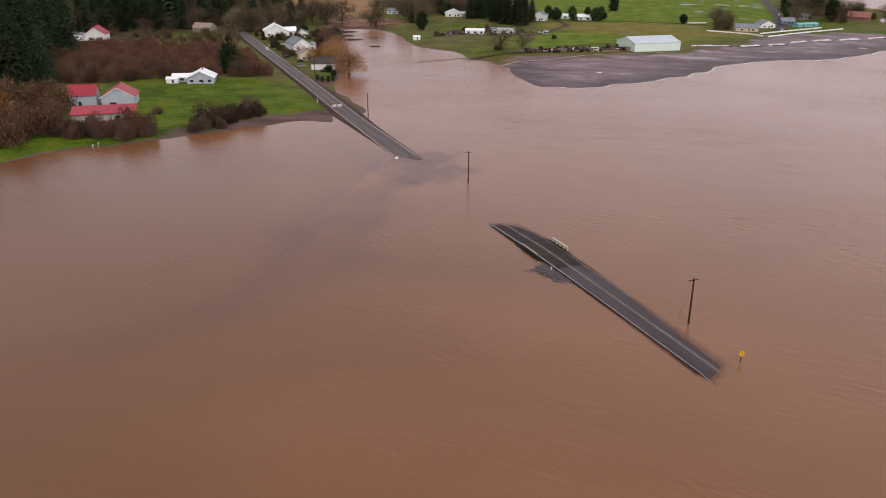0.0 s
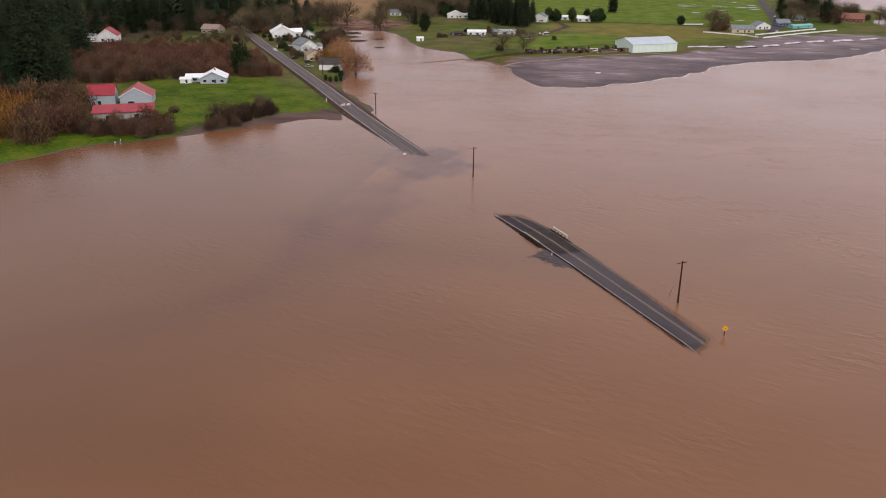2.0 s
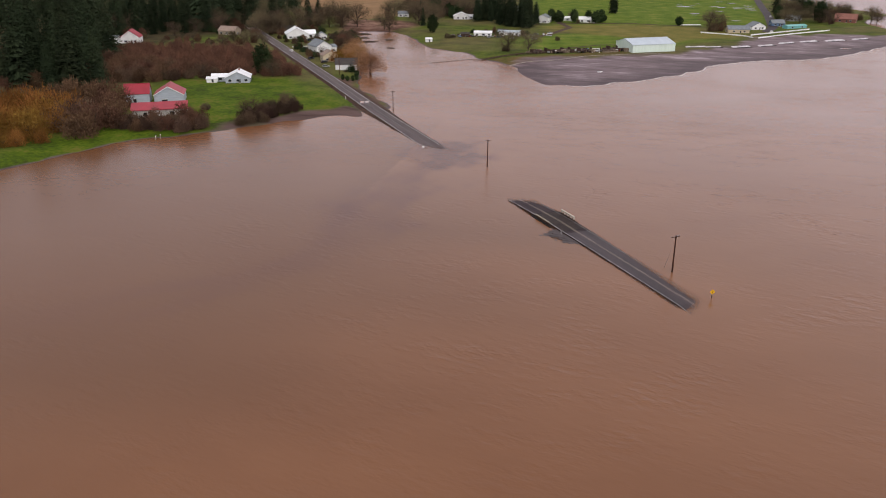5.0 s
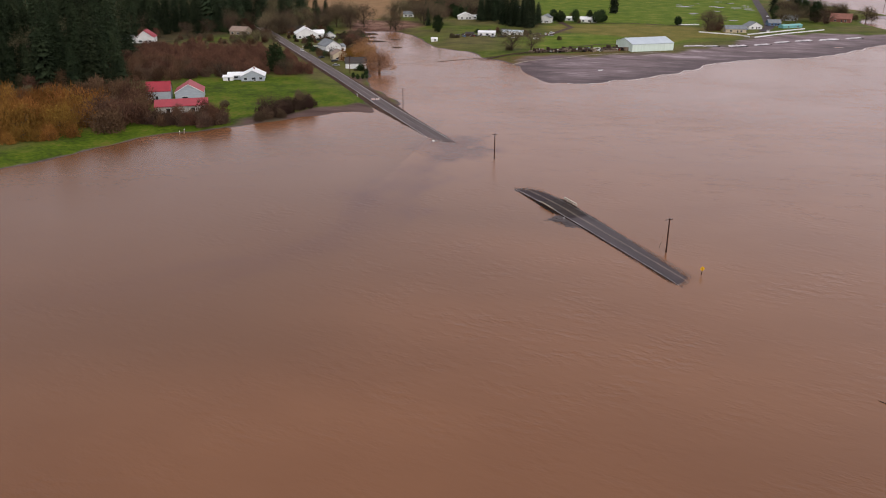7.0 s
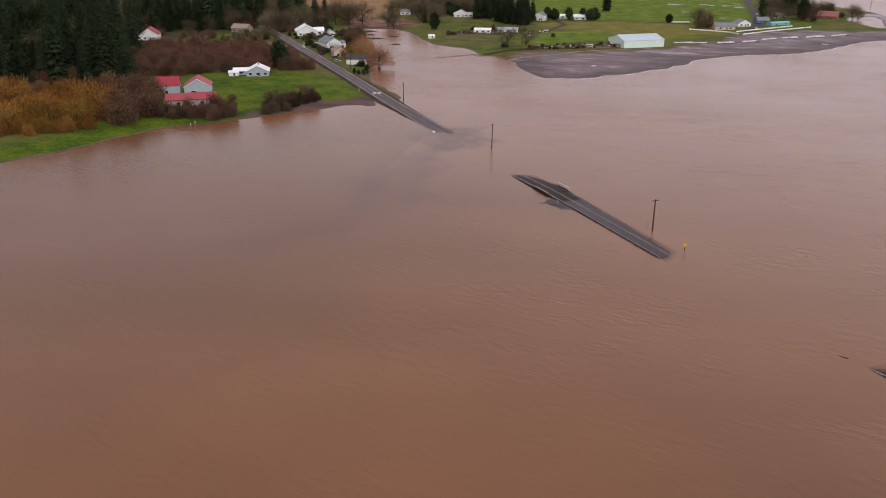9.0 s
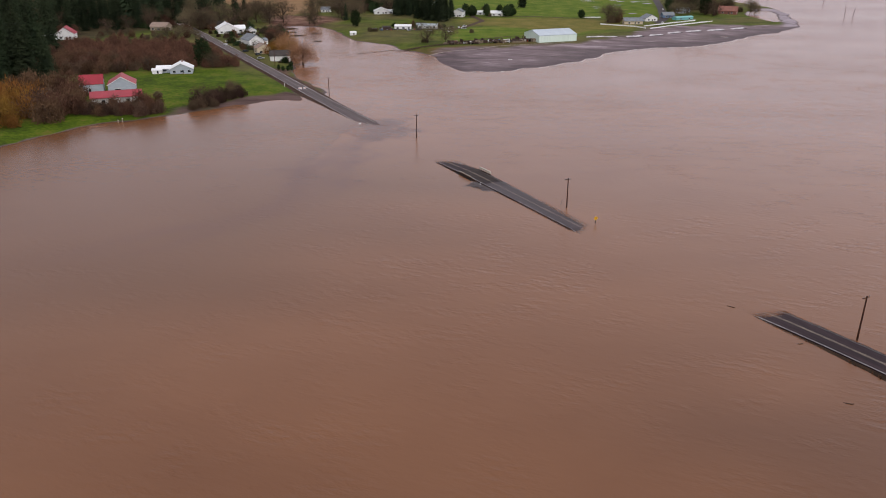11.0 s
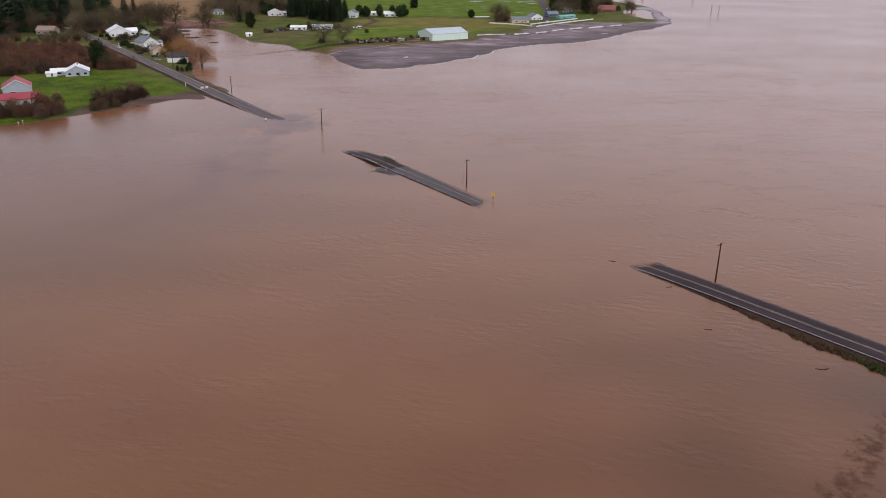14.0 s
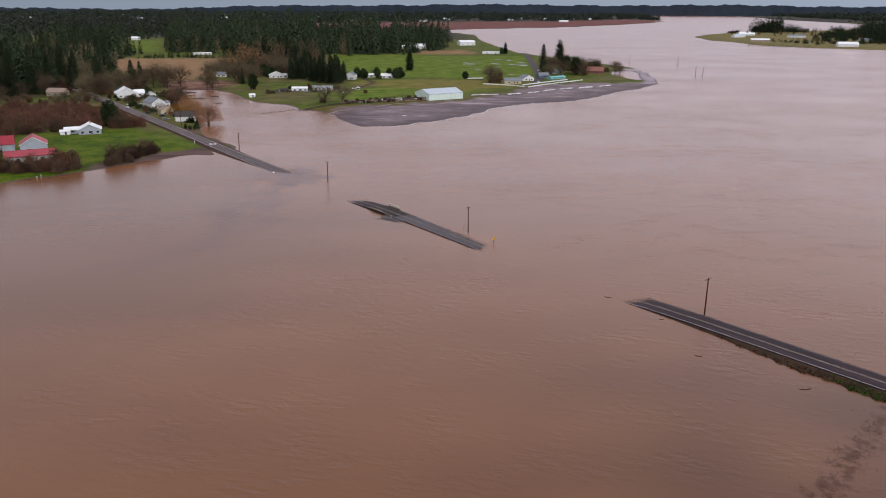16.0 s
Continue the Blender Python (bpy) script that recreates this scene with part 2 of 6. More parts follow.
LAND = [(-3500, -300), (-420, 150), (-260, 225), (-213, 294), (-205, 308), (-199.5, 323), (-191.4, 348.7), (-177.4, 360.4), (-164, 373),
        (-157, 381), (-149, 391), (-139, 402), (-131, 413), (-121, 419), (-108, 413.5), (-98, 405), (-93, 408), (-104, 436), (-114, 452), (-125, 469), (-135.5, 483), (-142, 497), (-146, 508), (-150, 523),
        (-159, 550), (-174, 591), (-203, 670), (-219, 709), (-225, 728), (-201, 735), (-188, 730), (-172, 708), (-152, 668), (-135, 643),
        (-110.6, 630), (-100, 617), (-96, 605), (-77, 589), (-63, 571), (-61, 552), (-48.7, 526), (-39, 517.5), (-17, 520), (4.6, 539), (21, 556)]
LAND += [(43, 586), (58.5, 619), (93.5, 645), (124, 657), (154.6, 690), (185.6, 736), (207, 756), (240, 806), (249, 848), (255, 895), (263, 930),
         (264, 1003), (247, 1057), (222, 1127), (204, 1160), (150, 1300), (132, 1474), (115, 1708), (120, 1996), (60, 2150), (70, 2330),
         (143, 2400), (448, 2604), (680, 2890), (873, 3145), (1041, 3532), (1120, 3950), (1350, 4950), (-3500, 4950)]
LAGOON = [(216, 922), (230, 955), (248, 962), (252, 950), (249, 922), (240, 882), (236, 855), (229, 846), (222, 870), (215, 893)]
SPIT = [(228, 966), (262, 985), (276, 960), (268, 915), (258, 870), (252, 805), (226, 806), (234, 850), (246, 925), (249, 955)]
EAST = [(638, 1930), (618, 1760), (643, 1600), (683, 1485), (820, 1409), (2500, 1150), (4900, 900), (4900, 2750), (1502, 2609), (1150, 2408), (966, 2294), (754, 2110)]
FAR_EAST = [(1800, 4950), (1790, 4650), (1750, 4000), (1690, 3300), (1740, 2990), (4900, 2950), (4900, 4950)]
MUD = [(-75, 560), (-63, 606), (-48, 616), (-22, 620), (5, 638), (32, 650), (76, 705), (98, 760), (165, 800), (205, 800), (262, 830), (230, 740), (80, 600), (20, 500), (-60, 490)]
TILLED = [(-420, 1100), (-240, 1105), (-205, 1060), (-225, 829), (-255, 790), (-342, 900), (-430, 980)]
RED_FIELD = [(-400, 2330), (70, 2330), (448, 2610), (873, 3150), (1041, 3532), (900, 3700), (500, 3300), (-400, 2850)]
FLOOR = [(-262, 420), (-258, 452), (-300, 500), (-345, 560), (-320, 640), (-300, 690), (-290, 760), (-420, 900), (-1900, 900), (-1900, 300), (-330, 380)]
CLEARING = [(-455, 1235), (-412, 1240), (-515, 1560), (-590, 1600)]
GLADE = [(-402, 1070), (-343, 1070), (-512, 1580), (-600, 1620)]
BEACH = [(-166, 373), (-148, 388), (-136, 400), (-121, 415), (-98, 400), (-103, 415), (-112, 427), (-124, 435), (-131, 425), (-140, 418), (-152, 400), (-163, 387)]
SHOULDER = [(-86, 396), (-98, 424), (-120, 460), (-138, 486), (-150, 512), (-160, 505), (-130, 462), (-104, 424)]
DRY = [(-64, 814), (11, 831), (52, 824), (77, 809), (98, 768), (60, 740), (34, 712), (-6, 735), (-58, 762), (-75, 790)]
RUSH = [(-92, 585), (-72, 568), (-46, 597), (-22, 620), (3, 637), (-8, 647), (-40, 628), (-66, 608), (-84, 600)]
SOIL = [(-236, 722), (-196, 733), (-178, 770), (-200, 800), (-260, 800)]
STRIP = [(-15, 1225), (80, 1235), (75, 1290), (60, 1340), (-10, 1300)]
LAWN = [(-260, 200), (-225, 300), (-215, 360), (-240, 470), (-185, 495), (-160, 475), (-110, 425), (-150, 390), (-190, 330)]
MEADOW = [(-140, 1190), (-25, 1190), (150, 1195), (128, 905), (118, 850), (-40, 800), (-72, 780)]
PASTURE = [(-60, 640), (-90, 690), (-60, 740), (20, 760), (60, 735), (20, 665)]


def wobble(x, y, size, seed=0):
    """A smooth uneven field of about -1 to 1."""
    r = np.random.RandomState(seed)
    s = np.zeros_like(x)
    for _ in range(7):
        a, k, ph = r.uniform(0, 2 * math.pi), r.uniform(0.6, 2.2) * 2 * math.pi / size, r.uniform(0, 7)
        s = s + np.sin((x * math.cos(a) + y * math.sin(a)) * k + ph)
    return s / 3.5


def inside(poly, x, y):
    """Signed distance to a polygon's edge, positive within."""
    p = np.array(poly, float)
    q = np.roll(p, -1, 0)
    d, odd = np.full(x.shape, 1e18), np.zeros(x.shape, bool)
    for (ax, ay), (bx, by) in zip(p, q):
        ex, ey = bx - ax, by - ay
        t = np.clip(((x - ax) * ex + (y - ay) * ey) / (ex * ex + ey * ey), 0, 1)
        d = np.minimum(d, (x - ax - t * ex) ** 2 + (y - ay - t * ey) ** 2)
        if by != ay:
            odd ^= ((ay > y) != (by > y)) & (x < (bx - ax) * (y - ay) / (by - ay) + ax)
    return np.where(odd, 1, -1) * np.sqrt(d)


def heights(x, y):
    x, y = np.asarray(x, float), np.asarray(y, float)
    d = np.maximum.reduce([np.minimum(inside(LAND, x, y), -inside(LAGOON, x, y)), inside(EAST, x, y), inside(FAR_EAST, x, y)])
    d = d + wobble(x, y, 30, 3) * 1.6 + wobble(x, y, 9, 4) * 0.5
    mud = np.clip(inside(MUD, x, y) / 12, 0, 1)
    rise = np.interp(d, [-40, -8, 0, 4, 14, 60, 150], [-3, -1, 0, 0.5, 1.4, 2.6, 3.0])
    flat = np.interp(d, [-40, -8, 0, 30, 90, 200], [-3, -0.7, 0, 0.35, 1.0, 1.6])
    east = np.clip((x + 190 - 0.2 * (y - 560)) / 60, 0, 1) * np.clip((y - 480) / 40, 0, 1)
    h = rise * (1 - east) + np.where(d > 0, np.maximum(flat, np.minimum(rise, 1.6) * (1 - mud)), flat) * east
    h = h + wobble(x, y, 60, 5) * 0.15 * np.clip(d / 20, 0, 1)
    u, n = (x - ORG.x) * U.x + (y - ORG.y) * U.y, (x - ORG.x) * N.x + (y - ORG.y) * N.y
    n = n - np.interp(u, ROAD_U, ROAD_N)
    road = np.interp(u, RISE_U, RISE_Z) - 1.0
    near = np.clip((11 - abs(n)) / 4, 0, 1) * ((u > -330) & (u < 640))
    return h + near * np.minimum(road - h, 0)


def gz(x, y):
    return float(heights(np.array([x]), np.array([y]))[0])


def wide(u):
    """The road's breadth, a little greater by the bridge."""
    return float(np.interp(u, [-100, -60, 15, 35, 60, 125], [0.87, 0.86, 0.86, 0.89, 0.86, 0.84]))


def road_at(u, n, lift=0.0):
    """A place in the road's own terms: u along it, n to its right."""
    off, zc = float(np.interp(u, ROAD_U, ROAD_N)), float(np.interp(u, RISE_U, RISE_Z))
    bank = float(np.interp(u, [-120, -95, -40, 0, 15, 24, 36, 43, 80, 118, 136, 165], [0.01, 0.015, 0.045, 0.04, 0.036, 0.015, 0.015, 0.045, 0.03, -0.042, -0.042, 0.01]))
    p = ORG + U * u + N * (off + n)
    return Vector((p.x, p.y, zc - bank * max(-5, min(5, n)) + lift))


def link_mesh(name, verts, faces, mats, smooth=False, index=None):
    me = bpy.data.meshes.new(name)
    me.from_pydata(verts, [], faces)
    for m in mats:
        me.materials.append(m)
    if index is not None:
        me.polygons.foreach_set("material_index", index)
    if smooth:
        me.polygons.foreach_set("use_smooth", [True] * len(me.polygons))
    me.update()
    return me


def grid_faces(nx, ny):
    i = np.arange(nx * ny).reshape(ny, nx)
    return np.stack([i[:-1, :-1], i[:-1, 1:], i[1:, 1:], i[1:, :-1]], -1).reshape(-1, 4).tolist()


def spaced(lo, hi, step, end_lo, end_hi, grow=1.16):
    v = list(np.arange(lo, hi, step))
    s, x = step, v[-1]
    while x < end_hi:
        s = min(s * grow, 110)
        x += s
        v.append(min(x, end_hi))
    s, x = step, lo
    while x > end_lo:
        s = min(s * grow, 110)
        x -= s
        v.insert(0, max(x, end_lo))
    return np.array(v)


def attribute(me, name, values):
    a = me.attributes.new(name, "FLOAT", "POINT")
    a.data.foreach_set("value", np.asarray(values, np.float32))


# ---- ground ----
gx, gy = spaced(-420, 300, 2.4, -4900, 4900), spaced(285, 860, 2.4, -150, 4940, 1.06)
X, Y = np.meshgrid(gx, gy)
X, Y = X.ravel(), Y.ravel()
Z = heights(X, Y)
me = link_mesh("ground", np.stack([X, Y, Z], -1).tolist(), grid_faces(len(gx), len(gy)), [], True)
for key, poly, soft in (("mud", MUD, 6), ("tilled", TILLED, 10), ("red", RED_FIELD, 25), ("lawn", LAWN, 14), ("meadow", MEADOW, 14), ("pasture", PASTURE, 20), ("clearing", CLEARING, 30), ("floor", FLOOR, 20), ("soil", SOIL, 10), ("beach", BEACH, 5), ("shoulder", SHOULDER, 5), ("dry", DRY, 14), ("rush", RUSH, 8), ("spit", SPIT, 6), ("strip", STRIP, 15), ("straw", EAST, 30), ("plain", [(-4900, 1700), (100, 1700), (100, 2200), (1400, 3300), (4900, 3000), (4900, 4940), (-4900, 4940)], 80)):
    attribute(me, key, np.clip(0.5 + (inside(poly, X, Y) + 3 * wobble(X, Y, 25, 8)) / soft, 0, 1))
ground = tagged(new("ground", me), "wet green grass, bare mud and brown fields beside the flood", "ground", kind="structure")


def ground_material():
    m = bpy.data.materials.new("ground_cover")
    m.use_nodes = True
    nt = m.node_tree
    p = nt.nodes["Principled BSDF"]
    co = nt.nodes.new("ShaderNodeTexCoord").outputs["Object"]

    def at(name):
        a = nt.nodes.new("ShaderNodeAttribute")
        a.attribute_name = name
        return a.outputs["Fac"]

    big, mid, fine = noise_node(nt, co, 0.012, 4), noise_node(nt, co, 0.07, 5), noise_node(nt, co, 0.6, 5)
    f = maths(nt, "ADD", maths(nt, "MULTIPLY", mid, 0.6), maths(nt, "MULTIPLY", fine, 0.4))
    rough_grass = mix_col(nt, ramp(nt, big, [(0.42, (0, 0, 0)), (0.6, (1, 1, 1))]),
                          ramp(nt, f, [(0.38, (0.045, 0.072, 0.008)), (0.6, (0.105, 0.125, 0.02))]),
                          ramp(nt, f, [(0.35, (0.065, 0.06, 0.025)), (0.62, (0.14, 0.12, 0.04))]))
    green = ramp(nt, f, [(0.38, (0.036, 0.052, 0.007)), (0.46, (0.055, 0.09, 0.006)), (0.54, (0.082, 0.118, 0.008)), (0.62, (0.125, 0.115, 0.022))])
    field = ramp(nt, f, [(0.36, (0.05, 0.09, 0.007)), (0.46, (0.085, 0.13, 0.011)), (0.54, (0.11, 0.15, 0.016)), (0.64, (0.19, 0.185, 0.04))])
    stretched = nt.nodes.new("ShaderNodeMapping")
    stretched.inputs["Rotation"].default_value = (0, 0, radians(-32))
    stretched.inputs["Scale"].default_value = (0.5, 1.2, 1)
    nt.links.new(co, stretched.inputs["Vector"])
    drag = nt.nodes.new("ShaderNodeMapping")
    drag.vector_type = "TEXTURE"
    drag.inputs["Rotation"].default_value = (0, 0, radians(32))
    drag.inputs["Scale"].default_value = (9, 1, 1)
    nt.links.new(co, drag.inputs["Vector"])
    silt = maths(nt, "ADD", maths(nt, "MULTIPLY", noise_node(nt, stretched.outputs[0], 0.06, 6, 0.6), 0.6), maths(nt, "MULTIPLY", noise_node(nt, drag.outputs[0], 0.4, 4, 0.65), 0.4))
    mud = ramp(nt, silt, [(0.34, (0.062, 0.039, 0.042)), (0.45, (0.125, 0.084, 0.09)), (0.54, (0.185, 0.132, 0.14)), (0.62, (0.34, 0.27, 0.29))])
    tilled = ramp(nt, f, [(0.35, (0.19, 0.11, 0.055)), (0.62, (0.28, 0.17, 0.09))])
    red = ramp(nt, f, [(0.35, (0.12, 0.045, 0.042)), (0.62, (0.18, 0.075, 0.065))])
    straw = ramp(nt, f, [(0.36, (0.1, 0.085, 0.03)), (0.62, (0.21, 0.17, 0.065))])
    col = mix_col(nt, at("straw"), rough_grass, straw)
    col = mix_col(nt, at("meadow"), col, field)
    col = mix_col(nt, at("pasture"), col, field)
    col = mix_col(nt, at("dry"), col, ramp(nt, f, [(0.36, (0.105, 0.1, 0.02)), (0.5, (0.15, 0.13, 0.03)), (0.64, (0.2, 0.16, 0.05))]))
    col = mix_col(nt, at("rush"), col, ramp(nt, f, [(0.36, (0.07, 0.075, 0.015)), (0.5, (0.12, 0.085, 0.03)), (0.64, (0.16, 0.1, 0.045))]))
    plain = ramp(nt, big, [(0.35, (0.028, 0.03, 0.026)), (0.5, (0.045, 0.045, 0.034)), (0.65, (0.085, 0.062, 0.048))])
    col = mix_col(nt, at("plain"), col, plain)
    col = mix_col(nt, at("floor"), col, ramp(nt, f, [(0.35, (0.035, 0.026, 0.015)), (0.62, (0.075, 0.06, 0.028))]))
    col = mix_col(nt, at("clearing"), col, field)
    col = mix_col(nt, at("lawn"), col, green)
    col = mix_col(nt, at("tilled"), col, tilled)
    col = mix_col(nt, at("strip"), col, tilled)
    col = mix_col(nt, at("soil"), col, ramp(nt, f, [(0.4, (0.09, 0.04, 0.028)), (0.58, (0.26, 0.15, 0.11))]))
    col = mix_col(nt, at("shoulder"), col, ramp(nt, f, [(0.38, (0.06, 0.034, 0.026)), (0.6, (0.15, 0.092, 0.07))]))
    col = mix_col(nt, at("red"), col, red)
    z = nt.nodes.new("ShaderNodeSeparateXYZ")
    nt.links.new(co, z.inputs[0])
    low = maths(nt, "ADD", z.outputs[2], maths(nt, "MULTIPLY", mid, 0.5))
    bank = ramp(nt, low, [(0.3, (1, 1, 1)), (0.46, (0, 0, 0))])
    col = mix_col(nt, at("beach"), col, ramp(nt, silt, [(0.36, (0.06, 0.036, 0.032)), (0.6, (0.135, 0.088, 0.08))]))
    wet = maths(nt, "MAXIMUM", maths(nt, "MAXIMUM", at("mud"), at("spit")), maths(nt, "MULTIPLY", bank, maths(nt, "SUBTRACT", 1.0, maths(nt, "MAXIMUM", at("beach"), at("shoulder")))))
    mud = mix_col(nt, ramp(nt, low, [(0.3, (1, 1, 1)), (0.56, (0, 0, 0))]), mud, ramp(nt, silt, [(0.35, (0.05, 0.032, 0.035)), (0.65, (0.115, 0.078, 0.084))]))
    col = mix_col(nt, wet, col, mud)
    col = mix_col(nt, maths(nt, "MULTIPLY", at("spit"), ramp(nt, low, [(0.36, (0, 0, 0)), (0.5, (1, 1, 1))])), col, ramp(nt, silt, [(0.4, (0.13, 0.095, 0.11)), (0.54, (0.34, 0.28, 0.31))]))
    nt.links.new(col, p.inputs["Base Color"])
    nt.links.new(maths(nt, "SUBTRACT", 0.95, maths(nt, "MULTIPLY", wet, 0.4)), p.inputs["Roughness"])
    p.inputs["Specular IOR Level"].default_value = 0.08
    bn = nt.nodes.new("ShaderNodeBump")
    bn.inputs["Strength"].default_value, bn.inputs["Distance"].default_value = 0.5, 0.3
    nt.links.new(fine, bn.inputs["Height"])
    nt.links.new(bn.outputs[0], p.inputs["Normal"])
    return m


ground.data.materials.append(ground_material())

# ---- flood water ----
wu, wv = spaced(-175, 215, 2.0, -5200, 5600, 1.12), spaced(-14, 14, 0.7, -5200, 5600, 1.09)
A, B = np.meshgrid(wu, wv)
A, B = A.ravel(), B.ravel()
X, Y = ORG.x + U.x * A + N.x * B, ORG.y + U.y * A + N.y * B
near = (A > -330) & (A < 230) & (abs(B) < 16)
deep = np.full(A.shape, 3.0)
for i in np.nonzero(near)[0]:
    off = float(np.interp(A[i], ROAD_U, ROAD_N))
    n = (B[i] - off) / wide(A[i])
    q = road_at(A[i], max(-4.4, min(4.4, n)))
    deep[i] = max(0.0, -(q.z - max(0, abs(n) - 4.4) * 0.6))
me = link_mesh("flood_water", np.stack([X, Y, np.zeros_like(X)], -1).tolist(), grid_faces(len(wu), len(wv)), [], True)
attribute(me, "clear", 0.85 * np.exp(-deep / 0.06))
STREAM = [(-62, 374), (-62, 362), (-63, 346), (-66, 320), (-68, 285), (-72, 262), (-84, 240), (-100, 220), (-125, 203), (-180, 180)]
d = np.full(len(X), 1e9)
for (ax, ay), (bx, by) in zip(STREAM, STREAM[1:]):
    t = np.clip(((X - ax) * (bx - ax) + (Y - ay) * (by - ay)) / ((bx - ax) ** 2 + (by - ay) ** 2), 0, 1)
    d = np.minimum(d, np.hypot(X - ax - t * (bx - ax), Y - ay - t * (by - ay)))
# broad plume of the stream, spread west to mimic the trees' dark reflection
attribute(me, "plume_reflect", np.exp(-((np.minimum(d, np.hypot((X + 165) / 1.4, Y - 280) - 45) + 18 * wobble(X, Y, 90, 15)).clip(0) / 55) ** 2) * np.where(X < -75, np.clip((430 - Y) / 60, 0, 1), np.clip((345 - Y) / 60, 0, 1)))
# water colour turns darker over the nearest stretch
attribute(me, "near_dark", np.maximum(np.exp(-(((X - 75) / 55) ** 2 + ((Y - 120) / 60) ** 2)), 0.55 * np.exp(-(((X - 30) / 150) ** 2 + ((Y - 70) / 75) ** 2))) * np.clip(1 + 0.4 * wobble(X, Y, 50, 16), 0, 2))
WEED = [(58, 99), (80, 121), (100, 141), (130, 160)]
weed_d = np.full(len(X), 1e9)
for (ax, ay), (bx, by) in zip(WEED, WEED[1:]):
    t = np.clip(((X - ax) * (bx - ax) + (Y - ay) * (by - ay)) / ((bx - ax) ** 2 + (by - ay) ** 2), 0, 1)
    weed_d = np.minimum(weed_d, np.hypot(X - ax - t * (bx - ax), Y - ay - t * (by - ay)))
attribute(me, "weed", np.exp(-((weed_d + 2.0 * wobble(X, Y, 8, 18)).clip(0) / 4.6) ** 2))
attribute(me, "stream", 0.22 * np.exp(-(((X + 60) / 11) ** 2 + ((Y - 367) / 11) ** 2) * (1 + 0.5 * wobble(X, Y, 14, 17))) + np.exp(-((d + 7 * wobble(X, Y, 45, 11) + 3.5 * wobble(X, Y, 13, 12)) / 10) ** 2) * (1.15 + 0.45 * wobble(X, Y, 40, 14)) * np.clip((Y - 190) / 110, 0.15, 1))
water = tagged(new("flood_water", me), "muddy brown flood water with fine wind ripples", "water", kind="structure")


def water_material():
    m = bpy.data.materials.new("muddy_water")
    m.use_nodes = True
    nt = m.node_tree
    p = nt.nodes["Principled BSDF"]
    co = nt.nodes.new("ShaderNodeTexCoord").outputs["Object"]

    def at(name):
        a = nt.nodes.new("ShaderNodeAttribute")
        a.attribute_name = name
        return a.outputs["Fac"]

    mp = nt.nodes.new("ShaderNodeMapping")
    mp.inputs["Rotation"].default_value = (0, 0, radians(-8))
    mp.inputs["Scale"].default_value = (0.75, 1.2, 1)
    nt.links.new(co, mp.inputs["Vector"])
    silt, gust = noise_node(nt, mp.outputs[0], 0.018, 5, 0.6), noise_node(nt, mp.outputs[0], 0.011, 4, 0.6)
    col = ramp(nt, silt, [(0.3, (0.182, 0.075, 0.033)), (0.7, (0.222, 0.096, 0.044))])
    # darker plume colour, with the shore's tree reflection painted in
    col = mix_col(nt, maths(nt, "MULTIPLY", at("plume_reflect"), 0.68), col, (0.122, 0.051, 0.02))
    col = mix_col(nt, maths(nt, "MULTIPLY", at("near_dark"), 0.8), col, (0.105, 0.043, 0.02))
    col = mix_col(nt, maths(nt, "MULTIPLY", at("stream"), maths(nt, "ADD", silt, 0.25)), col, (0.122, 0.052, 0.034))
    tangle = ramp(nt, maths(nt, "ADD", maths(nt, "MULTIPLY", noise_node(nt, co, 0.45, 6, 0.7), 0.75), maths(nt, "MULTIPLY", at("weed"), 0.22)), [(0.52, (0, 0, 0)), (0.63, (1, 1, 1))])
    col = mix_col(nt, maths(nt, "MULTIPLY", maths(nt, "MULTIPLY", tangle, at("weed")), 0.8), col, (0.068, 0.029, 0.016))
    nt.links.new(col, p.inputs["Base Color"])
    p.inputs["IOR"].default_value = 1.33
    # specular drops along the stream and in the weed tangle
    nt.links.new(maths(nt, "SUBTRACT", maths(nt, "SUBTRACT", 0.5, maths(nt, "MULTIPLY", at("stream"), 0.12)), maths(nt, "MULTIPLY", maths(nt, "MULTIPLY", tangle, at("weed")), 0.32)), p.inputs["Specular IOR Level"])
    nt.links.new(maths(nt, "ADD", maths(nt, "MULTIPLY", gust, 0.12), 0.18), p.inputs["Roughness"])
    crest = nt.nodes.new("ShaderNodeMapping")
    crest.vector_type = "TEXTURE"
    crest.inputs["Rotation"].default_value = (0, 0, radians(-16))
    crest.inputs["Scale"].default_value = (1.5, 0.72, 1)
    nt.links.new(co, crest.inputs["Vector"])
    wave, chop = noise_node(nt, crest.outputs[0], 0.42, 3, 0.55), noise_node(nt, crest.outputs[0], 1.6, 2, 0.5)
    # cat's paws: ripples stand in loose groups with calm water between them
    paws = ramp(nt, noise_node(nt, mp.outputs[0], 0.09, 3, 0.65), [(0.43, (0.16, 0.16, 0.16)), (0.62, (1, 1, 1))])
    h = maths(nt, "ADD", maths(nt, "MULTIPLY", maths(nt, "POWER", wave, 1.6), 1.5), maths(nt, "MULTIPLY", chop, 0.18))
    bn = nt.nodes.new("ShaderNodeBump")
    bn.inputs["Distance"].default_value = 0.3
    wind = ramp(nt, gust, [(0.38, (0.2, 0.2, 0.2)), (0.6, (0.95, 0.95, 0.95))])
    nt.links.new(maths(nt, "MULTIPLY", maths(nt, "MULTIPLY", wind, paws), maths(nt, "SUBTRACT", 0.7, maths(nt, "MULTIPLY", at("plume_reflect"), 0.42))), bn.inputs["Strength"])
    nt.links.new(h, bn.inputs["Height"])
    nt.links.new(bn.outputs[0], p.inputs["Normal"])
    clear = nt.nodes.new("ShaderNodeBsdfTransparent")
    mx = nt.nodes.new("ShaderNodeMixShader")
